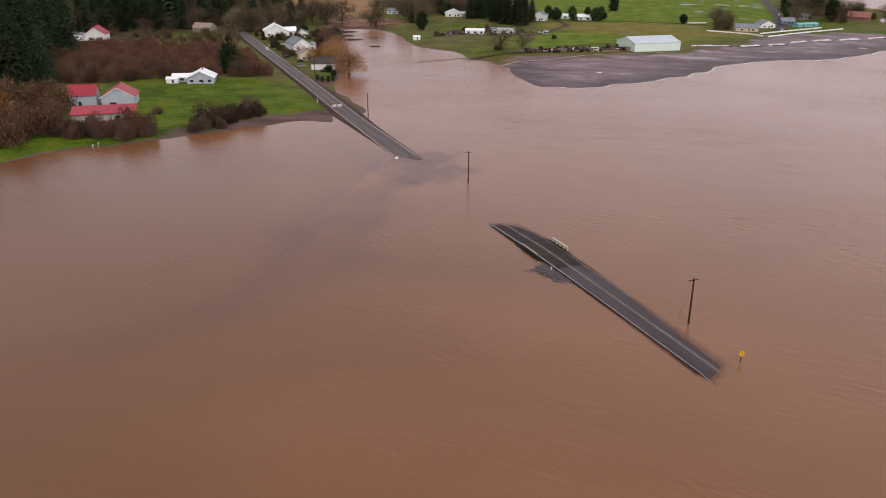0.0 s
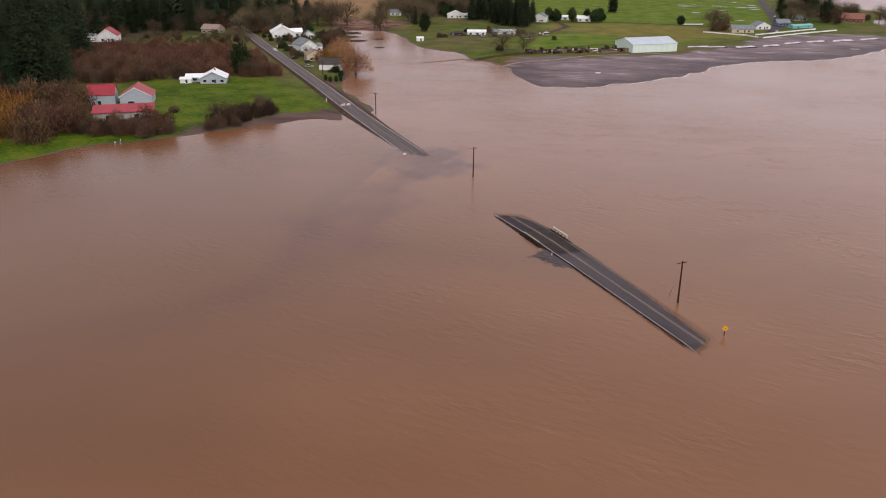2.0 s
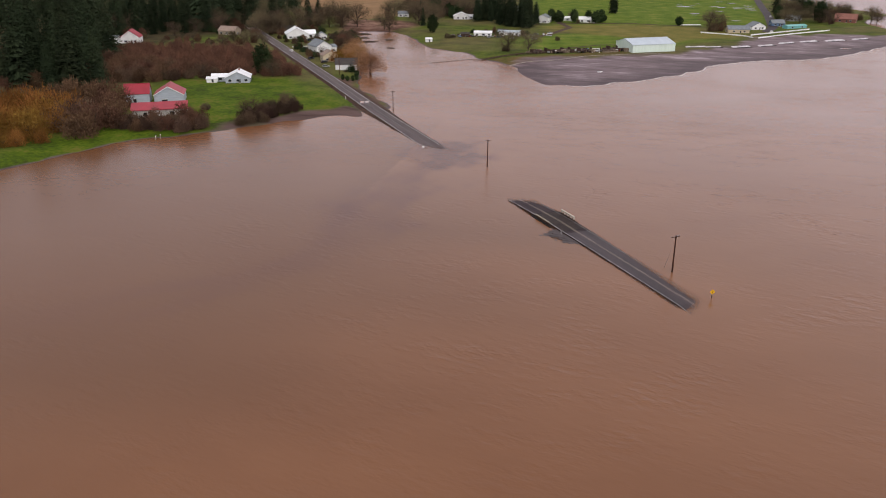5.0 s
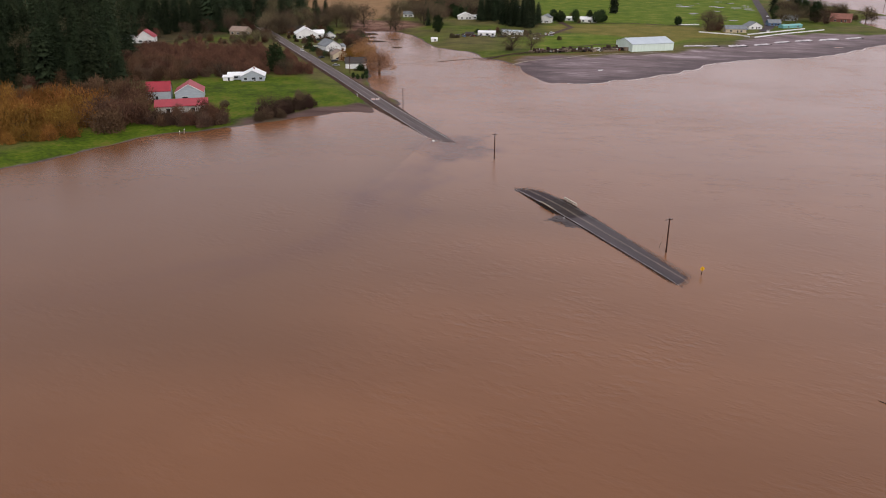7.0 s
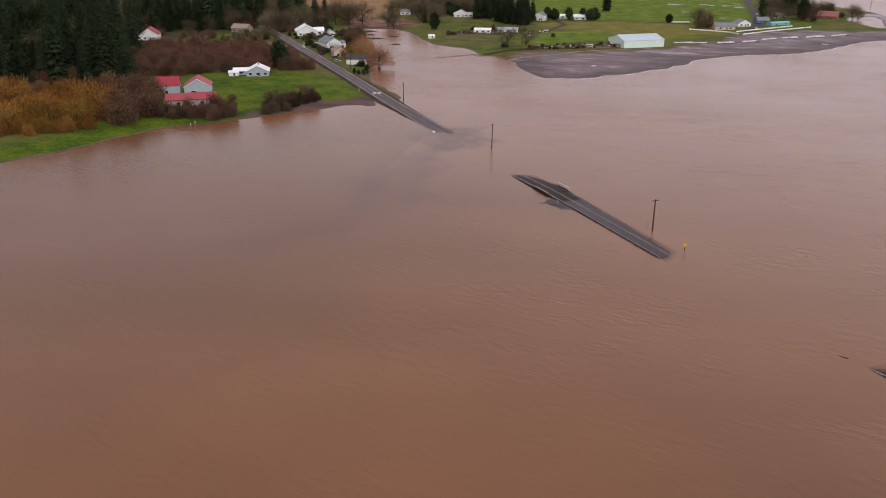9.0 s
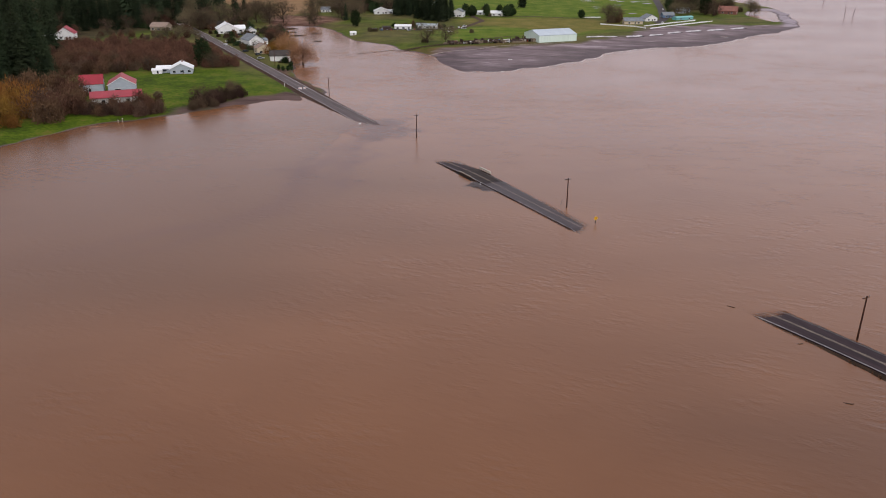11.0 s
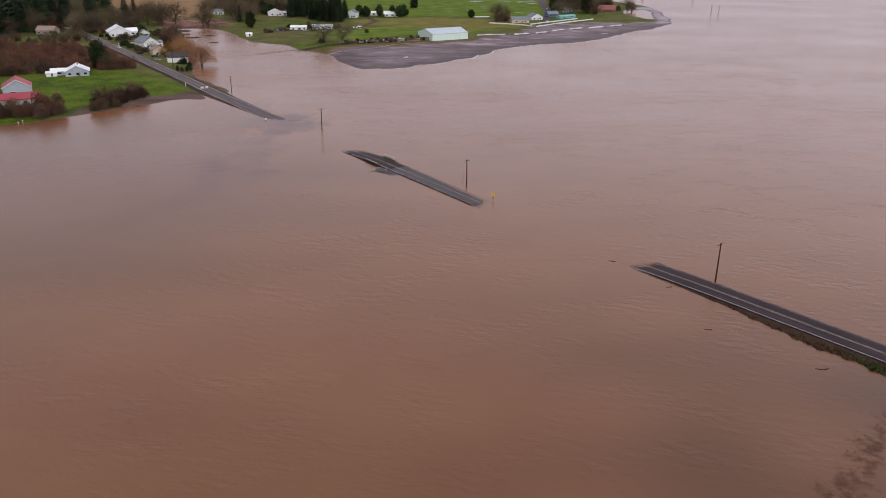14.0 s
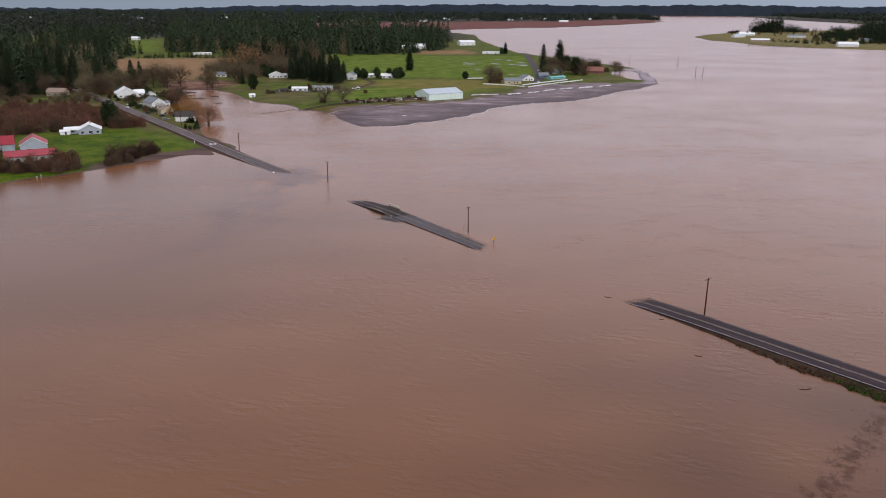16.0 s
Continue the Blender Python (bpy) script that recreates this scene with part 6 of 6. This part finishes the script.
# standing rainwater on the meadow
for i in range(22):
    x, y = r.uniform(50, 135), r.uniform(880, 1120)
    ob = bmesh.new()
    s = r.uniform(0.9, 3)
    vs = [ob.verts.new((math.cos(a) * s * (1 + 0.4 * r.random()) * 1.8, math.sin(a) * s * (1 + 0.4 * r.random()), 0)) for a in [6.283 * k / 14 for k in range(14)]]
    ob.faces.new(vs)
    me = bpy.data.meshes.new("puddle")
    ob.to_mesh(me)
    ob.free()
    me.materials.append(M["puddle"])
    o = tagged(new("puddle", me), "shallow sheet of rainwater on the meadow", "puddle", "puddles on the meadow", "structure")
    o.location = (x, y, gz(x, y) + 0.22)

# ---- river marks ----
for x, y, h, lean in ((308, 896, 13, 0), (313.5, 890, 12, 8), (339, 1062, 14, 0), (278, 1078, 20, 0)):
    ob = thing("river_pile", x, y, -2, 20, "dark timber mooring pile standing in the river", "pile", "piles in the river")
    part("pile", rod(bmesh.new(), (0, 0, 0), (math.sin(radians(lean)) * h, 0, h), 0.26, 0.18, 8), "pole", ob)
    part("cap", rod(bmesh.new(), (math.sin(radians(lean)) * h, 0, h), (math.sin(radians(lean)) * h, 0, h + 0.3), 0.3, 0.1, 8), "metal", ob)

dock = thing("dock", 668, 1507, 0, math.degrees(math.atan2(-40, 42)), "low grey dock on dark piles along the east shore", "dock")
part("deck", boxed(0, 0, 0.9, 112, 3.0, 0.3), "timber", dock)
for i in range(15):
    part("pile", rod(bmesh.new(), (-56 + 8 * i, -1.8, -3), (-56 + 8 * i, -1.8, 4.5), 0.35, 0.3, 6), "pole", dock)

# ---- woods, one mesh each ----
def far_fir(rs, n, width):
    """A slim fir of height 1 seen from far off: many small drooping sprays round a ragged spire."""
    z = 0.03 + 0.95 * rs.uniform(0, 1, n) ** 1.25
    a = rs.uniform(0, 6.283, n)
    ph = rs.uniform(0, 6.28, 3)
    prof = width * (1 - z) ** 0.7 * (1 + 0.25 * np.sin(2 * a + 11 * z + ph[0]) + 0.2 * np.sin(3 * a - 27 * z + ph[1]) + 0.15 * np.sin(61 * z + ph[2])) + 0.012
    rad = prof * rs.uniform(0.5, 1.1, n)
    k = (1.0 if n > 250 else 1.5 if n > 100 else 2.4) * rs.uniform(0.6, 1.4, n) * (0.35 + 0.65 * (1 - z))
    out, side, up = np.stack([np.cos(a), np.sin(a), 0 * a], -1), np.stack([-np.sin(a), np.cos(a), 0 * a], -1), np.array([0, 0, 1.0])
    p = out * rad[:, None] + z[:, None] * up
    k = k[:, None]
    t = np.stack([p - out * 0.03 * k + up * 0.032 * k, p + out * 0.016 * k + side * 0.024 * k - up * 0.022 * k, p + out * 0.016 * k - side * 0.024 * k - up * 0.03 * k], 1)
    return np.concatenate([t, [[[-0.012, 0, 0.86], [0.012, 0.0, 0.86], [0, 0, 1.03]]]])


def woods(name, label, spots, kinds, seed, fine=True):
    rs = np.random.RandomState(seed)
    stock = []
    for kd in kinds[:1]:
        if kd == "fir":
            stock += [far_fir(rs, {0: 60, 1: 330, 2: 560}[int(fine)], rs.uniform(0.13, 0.21) * (1 if fine else 1.3)) for _ in range(6)]
        else:
            for _ in range(4):
                if kd == "round":
                    p = dome(rs, 420 if fine == 2 else 60, 0.5, 0.9, 0.02, 0.5, 8)
                    stock.append(cards(rs, p, 0.045 if fine == 2 else 0.12, 0.2))
                    continue
                p = dome(rs, 260, 0.34, 0.88, 0.1, 0.15, 9)
                stock.append(slivers(rs, p, p - [0, 0, 0.15], 0.13, 0.014))
    tris = []
    for x, y, z, h in spots:
        h *= 0.9 + 0.35 * float(wobble(np.array([x]), np.array([y]), 70, seed)[0])
        t = stock[rs.randint(len(stock))]
        a = rs.uniform(0, 6.28)
        c, s = math.cos(a), math.sin(a)
        rot = np.array([[c, -s, 0], [s, c, 0], [0, 0, 1]])
        wd = rs.uniform(0.8, 1.45)
        tris.append(t @ rot.T * h * np.array([wd, wd, 1]) + [x, y, z])
    v, f = soup(np.concatenate(tris))
    ob = new(name, link_mesh(name, v, f, [M[kinds[0] if kinds[0] == "fir" else kinds[1]]]))
    return tagged(ob, label, "woods", kind="stuff")


def scatter(poly, count, seed, lo, hi, clump=0.0):
    rs = np.random.RandomState(seed)
    xs, ys = [p[0] for p in poly], [p[1] for p in poly]
    out = []
    while len(out) < count:
        x, y = rs.uniform(min(xs), max(xs), 400), rs.uniform(min(ys), max(ys), 400)
        ok = (inside(poly, x, y) > 0) & (heights(x, y) > 0.3) & (wobble(x, y, 260, seed) > -1 + clump)
        hs = heights(x, y)
        out += [(a, b, c - 0.3, rs.uniform(lo, hi)) for a, b, c in zip(x[ok], y[ok], hs[ok])]
    return out[:count]


def open_glade(*args):
    """Scattered places that leave the grassy glade free."""
    return [q for q in scatter(*args) if inside(GLADE, np.array([q[0]]), np.array([q[1]]))[0] < 0]


woods("fir_wood", "dense dark fir wood behind the fields", open_glade([(-430, 1085), (-392, 1085), (-372, 1195), (-290, 1195), (-262, 1125), (-150, 1140), (-93, 1175), (-25, 1210), (20, 1320), (30, 1400), (70, 1480), (20, 1750), (-520, 1750)], 900, 3, 20, 52, 0.3), ["fir"], 1)
GARTH = [(-455, 1010), (-398, 1040), (-388, 985), (-325, 850), (-330, 800), (-420, 800), (-470, 900)]
woods("fir_wood", "dark firs and gardens west of the ploughed field", scatter(GARTH, 95, 81, 16, 34), ["fir"], 82, 2)
woods("bare_wood", "bare brown trees among the western firs", scatter(GARTH, 60, 83, 12, 24), ["twig", "olive_twig"], 84)
woods("fir_wood", "dark firs round the green clearing", scatter([(-470, 1230), (-500, 1330), (-600, 1560), (-680, 1560), (-560, 1180), (-430, 1080), (-400, 1080), (-420, 1200)], 130, 85, 20, 38), ["fir"], 86)
woods("fir_wood", "low dark firs at the foot of the wood", scatter([(-392, 1092), (-250, 1105), (-262, 1150), (-384, 1155)], 170, 34, 4, 8), ["fir"], 24, False)
woods("bare_wood", "tall bare trees standing among the firs", open_glade([(-430, 1200), (-290, 1200), (-262, 1130), (-150, 1145), (-25, 1215), (-60, 1400), (-420, 1400)], 60, 33, 18, 36), ["twig", "olive_twig"], 23)
WEST = [(-1100, 480), (-480, 420), (-400, 640), (-345, 690), (-330, 800), (-440, 900), (-480, 1150), (-480, 1280), (-1500, 1280)]
west = scatter(WEST, 950, 5, 16, 48, 0.4)
woods("fir_wood", "dense dark fir wood on the west side", [q for q in west if q[1] < 850 and q[0] > -700], ["fir"], 2, 2)
woods("fir_wood", "dark fir wood farther to the west", [q for q in west if q[1] >= 850 or q[0] <= -700], ["fir"], 22)
WEST_BACK = [(-480, 1280), (-500, 1750), (-1900, 1750), (-1500, 1280)]
woods("fir_wood", "loose dark firs round a green clearing", open_glade(WEST_BACK, 760, 15, 18, 38, 0.5), ["fir"], 12)
woods("bare_wood", "bare brown trees scattered among the firs", scatter([(-900, 640), (-430, 650), (-330, 720), (-300, 800), (-400, 900), (-480, 1200), (-1000, 1400)], 760, 6, 12, 27), ["twig", "olive_twig"], 3)
woods("bare_wood", "bare brown trees at the wood's edge", scatter([(-215, 830), (-150, 880), (-110, 1000), (-150, 1130), (-215, 1120)], 46, 16, 18, 34), ["twig", "olive_twig"], 13)
woods("bare_wood", "russet bare trees at the wood's edge", scatter([(-215, 830), (-160, 880), (-140, 980), (-215, 1000)], 22, 62, 18, 32), ["twig", "tan_twig"], 63)
woods("far_fir_wood", "belts of dark firs on the far plain", scatter([(-2800, 1800), (-400, 1780), (40, 1800), (30, 2100), (-500, 2250), (-2800, 2300)], 1900, 7, 14, 28, 0.3), ["round", "hazed_far_wood"], 4)
woods("far_fir_wood", "dark woods on the western plain", scatter([(-3000, 2300), (-500, 2260), (-420, 2330), (-420, 2850), (-3000, 2880)], 1700, 91, 14, 28, 0.4), ["round", "hazed_far_wood"], 92)
woods("far_fir_wood", "belts of dark firs beyond the red field", scatter([(-3000, 2900), (-400, 2870), (500, 3330), (900, 3720), (1080, 3560), (1120, 3900), (1330, 4850), (-3000, 4850)], 3600, 8, 14, 30, 0.45), ["round", "hazed_far_wood"], 5)
woods("far_fir_wood", "firs along the far river's edge", scatter([(2100, 4900), (2080, 4600), (2020, 4000), (1960, 3500), (2050, 3250), (4500, 3200), (4500, 4900)], 3300, 9, 18, 36, 0.35) + scatter([(1830, 4900), (1815, 4600), (1770, 4000), (1710, 3300), (1760, 3010), (4500, 2980), (4500, 4900)], 260, 93, 7, 15, 0.6), ["round", "hazed_far_wood"], 6)
woods("far_fir_wood", "firs on the east bank", scatter([(760, 2090), (900, 1800), (1100, 1750), (3800, 1700), (3800, 2600), (1502, 2570), (1150, 2370)], 420, 10, 12, 24, 0.8) + [(a, b, c, h * 1.5) for a, b, c, h in scatter([(900, 2150), (985, 2180), (1000, 2260), (930, 2260)], 34, 40, 16, 26) + scatter([(1010, 2200), (1060, 2210), (1050, 2300), (1010, 2290)], 14, 41, 12, 18)], ["fir"], 7, False)
woods("round_trees", "broad dark trees behind the east shore", scatter([(900, 2200), (985, 2200), (1000, 2290), (930, 2300)], 26, 50, 26, 44) + scatter([(770, 2140), (850, 2170), (860, 2200), (790, 2190)], 12, 51, 9, 14) + scatter([(1010, 2180), (1070, 2190), (1060, 2280), (1010, 2270)], 12, 52, 16, 24)
      + scatter([(1050, 1900), (1700, 1800), (2300, 2300), (1502, 2540), (1150, 2370)], 260, 53, 12, 24, 0.7) + scatter([(930, 1570), (1300, 1650), (1500, 1900), (1250, 2150), (960, 1850)], 210, 56, 20, 40, 0.3) + scatter([(690, 1640), (760, 1560), (1000, 1520), (1000, 1600), (740, 1680)], 30, 54, 6, 12) + scatter([(815, 1690), (880, 1590), (1000, 1545), (1250, 2100), (1050, 2130), (870, 1740)], 150, 57, 12, 24) + scatter([(1165, 2280), (1240, 2370), (1480, 2500), (1900, 2520), (1900, 2250), (1500, 2200)], 190, 58, 26, 42), ["round", "fir"], 55, 2)
woods("bare_wood", "bare trees on the east bank", scatter([(760, 2090), (900, 1700), (1100, 1500), (2500, 1400), (2500, 2300), (1502, 2570), (1150, 2370)], 260, 12, 10, 18, 0.6), ["twig", "brown_twig"], 8)
woods("far_fir_wood", "dark trees round the houses on the east bank", scatter([(900, 1750), (1100, 1890), (1280, 2150), (1000, 1960)], 110, 43, 12, 22) + scatter([(1000, 1700), (1300, 1620), (1750, 2350), (1300, 2250)], 170, 45, 12, 22, 0.5) + scatter([(985, 1770), (1030, 1790), (1050, 1850), (1000, 1840)], 7, 94, 30, 42), ["fir"], 27, 1)
woods("bare_wood", "low shrubs along the east shore", scatter([(700, 1690), (800, 1560), (900, 1520), (960, 1600), (760, 1760)], 46, 44, 5, 10), ["twig", "olive_twig"], 28)
# farms far off
for i in range(40):
    t = i / 39
    if i < 22:
        x, y = -1700 + 2500 * t * 1.8 + r.uniform(-100, 100), 2900 + r.uniform(-100, 1100) + max(0, 400 * t)
    else:
        x, y = 720 + r.uniform(0, 900), 1560 + r.uniform(0, 560)
    if gz(x, y) < 0.8:
        continue
    house("farm_building", x, y, r.uniform(-30, 30), r.uniform(18, 40), r.uniform(12, 18), 4, 7, "white_paint", r.choice(["white_roof", "grey_roof", "pale_roof"]), "white farm building far across the plain", "farm building", "x", 0.5, 3, 0, False, group="farms far across the plain")
house("boat_shed", 693, 1655, -12, 36, 14, 5, 7.5, "beige_paint", "white_roof", "long white-roofed boat shed on the east bank", "shed", "x", 0.5, 3, 1, False)
house("boat_shed", 792, 1492, -10, 36, 16, 5, 9, "white_paint", "white_roof", "large white shed on the east bank", "shed", "x", 0.5, 4, 1, False)
house("house", -419, 928, 20, 13, 9, 3.2, 6.2, "red_paint", "grey_roof", "red house half hidden among dark firs", "house", "x", 0.5, 2, 1, True)
house("house", -429, 1012, 10, 14, 10, 3.4, 6.4, "beige_paint", "white_roof", "pale house half hidden among dark firs", "house", "x", 0.5, 2, 1, True)
house("barn", -572, 1596, 8, 15, 10, 4, 7, "white_paint", "white_roof", "white barn at the edge of the clearing", "barn", "x", 0.4, 0, 0, False)
house("pool_house", 140, 838, 36, 22, 6, 2.4, 3.2, "teal", "teal", "low teal-painted pool house by the shore", "shed", "x", 0.3, 2, 0, False)
house("white_shed", -327, 1178, 30, 26, 6, 2.8, 3.4, "white_paint", "white_roof", "long low white shed before the wood", "shed", "x", 0.3, 4, 0, False)
# hills on the skyline, coloured blue-grey for distance haze
vs, n = [], 900
for i in range(n):
    x = -4900 + 9800 * i / (n - 1)
    k = max(0.0, min(1.0, (x + 1800) / 1500))
    h = 31 + 22 * k * k * (3 - 2 * k) + 8 * max(0, min(1, x / 2000)) + (6 - 3 * k) * math.sin(x * 0.0011 + 1) + 3 * math.sin(x * 0.0043) + 3 * math.sin(x * 0.021) + 2 * math.sin(x * 0.063) + r.uniform(-2.5, 2.5)
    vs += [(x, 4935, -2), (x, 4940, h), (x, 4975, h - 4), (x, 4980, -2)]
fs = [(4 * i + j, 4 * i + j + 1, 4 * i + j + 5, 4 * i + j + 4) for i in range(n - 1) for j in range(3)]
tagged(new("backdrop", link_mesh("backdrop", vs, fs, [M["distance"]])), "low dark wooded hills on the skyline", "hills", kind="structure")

# ---- flood litter near the road ----
def litter(name, label, spots, size, seed, mat="litter"):
    rs = np.random.RandomState(seed)
    c = np.array(spots)
    t = cards(rs, c, size, 0.85)
    return tagged(new(name, plant_mesh(name, t, mat)), label, "flood litter", kind="stuff")


rs = np.random.RandomState(21)
def band(ax, ay, bx, by, w, n, power=1.0):
    t = rs.uniform(0, 1, n) ** power
    s = rs.normal(size=n) * w
    dx, dy = bx - ax, by - ay
    ln = math.hypot(dx, dy)
    x, y = ax + dx * t - dy / ln * s, ay + dy * t + dx / ln * s
    keep = wobble(x, y, 9, 31) + 0.6 * wobble(x, y, 3, 32) > 0.1
    return np.stack([x, y, np.full(n, 0.05)], -1)[keep]


litter("flood_litter", "brown raft of twigs and dead leaves on the water", np.concatenate([band(61, 102, 100, 141, 2.6, 1500), band(100, 141, 130, 160, 2.6, 400)]), 0.12, 1, "weed")
litter("flood_litter", "scraps of driftwood near the road", np.concatenate([band(52, 205.5, 57, 203, 0.5, 60)])[::2], 0.14, 2)
for x, y, rz, s in ((85.4, 149.4, 4, 1.0), (67.6, 166.1, -10, 0.62), (65.3, 188.4, 20, 0.55), (54.5, 204.5, -25, 0.6)):
    ob = thing("drift_branch", x, y, 0.0, rz, "crooked brown driftwood branch floating in the flood", "branch", "driftwood near the road")
    bm = bmesh.new()
    for (ax, ay, az), (bx_, by_, bz), r0, r1 in (((-1.5, 0.25, 0.02), (-0.7, -0.1, 0.05), 0.05, 0.1), ((-0.7, -0.1, 0.05), (0.5, -0.12, 0.04), 0.1, 0.12), ((0.5, -0.12, 0.04), (1.4, 0.22, 0.08), 0.12, 0.06)):
        rod(bm, (ax * s, ay * s, az), (bx_ * s, by_ * s, bz), r0 * (0.5 + s / 2), r1 * (0.5 + s / 2), 6)
    part("stem", bm, "bark", ob)
    part("twig", rod(bmesh.new(), (0.2 * s, -0.1 * s, 0.05), (0.75 * s, -0.5 * s, 0.2), 0.04, 0.015, 5), "bark", ob)
    part("twig", rod(bmesh.new(), (-0.6 * s, -0.08 * s, 0.05), (-1.0 * s, 0.45 * s, 0.16), 0.035, 0.012, 5), "bark", ob)
# the bar tapers to a point away from the road
corners = [road_at(u, n) for u, n in ((24.6, -3.6), (23.2, -6.6), (22.4, -9.2), (19.8, -7.9), (15.6, -6.8), (12.6, -3.6))]
BAR = [(q.x, q.y) for q in corners]
gx, gy = np.meshgrid(np.linspace(-17, -2, 76), np.linspace(280, 296, 81))
gx, gy = gx.ravel(), gy.ravel()
rim = inside(BAR, gx, gy) + 0.9 * wobble(gx, gy, 2.6, 41) + 0.5 * wobble(gx, gy, 0.9, 42)
top = np.clip(0.03 + 0.07 * rim, -0.3, 0.16) + 0.035 * wobble(gx, gy, 0.7, 43)
me = link_mesh("mud_bar", np.stack([gx, gy, top], -1).tolist(), grid_faces(76, 81), [M["silt"]], True)
tagged(new("mud_bar", me), "low bar of wet purple-grey mud beside the bridge", "mud bar", kind="structure")
a, b = road_at(14, -6.6), road_at(24, -6.8)
litter("flood_litter", "dark mat of dead reeds beside the bridge", np.concatenate([band(a.x, a.y, b.x, b.y, 0.3, 160), band(-13.5, 287.0, -8, 284.0, 0.35, 160)]), 0.16, 3)
# grass and dead reeds on the bank
tufts = []
for i in range(6500):
    u = -102 - 110 * rs.random_sample()
    d = 0.4 + 4.4 * rs.random_sample() ** 0.6
    q, w = bank_at(u, -1, d, 0.1)
    if q.z > 0.03 and float(wobble(np.array([q.x]), np.array([q.y]), 4, 33)[0]) > (0.5 - 0.3 * d if u > -150 else -1.5):
        tufts.append((q.x, q.y, q.z, u))
tufts = np.array(tufts)
green = tufts[:, 3] + rs.normal(size=len(tufts)) * 3 < -151
for nm, sel, mat, lab in (("bank_grass", green, "grass_blade", "green grass on the road bank"), ("bank_reeds", ~green, "reed", "dead brown reeds on the road bank")):
    tagged(new(nm, plant_mesh(nm, cards(rs, tufts[sel][:, :3], 0.3, 0, (0, 0, 1.0)), mat)), lab, "grass", kind="stuff")
edge = []
for i in range(2600):
    u = rs.uniform(-28, 48) if i < 1000 else rs.uniform(136, 330)
    side = -1 if rs.random_sample() < 0.5 else 1
    w = bank_at(u, side, 0)[1]
    q = bank_at(u, side, abs(rs.normal()) * w * 2.0, 0.03)[0]
    if q.z > 0.0:
        edge.append(tuple(q))
tagged(new("bank_reeds", plant_mesh("bank_reeds", cards(rs, np.array(edge), 0.22, 0.2), "litter")), "dead grass and litter along the road edge", "grass", kind="stuff")
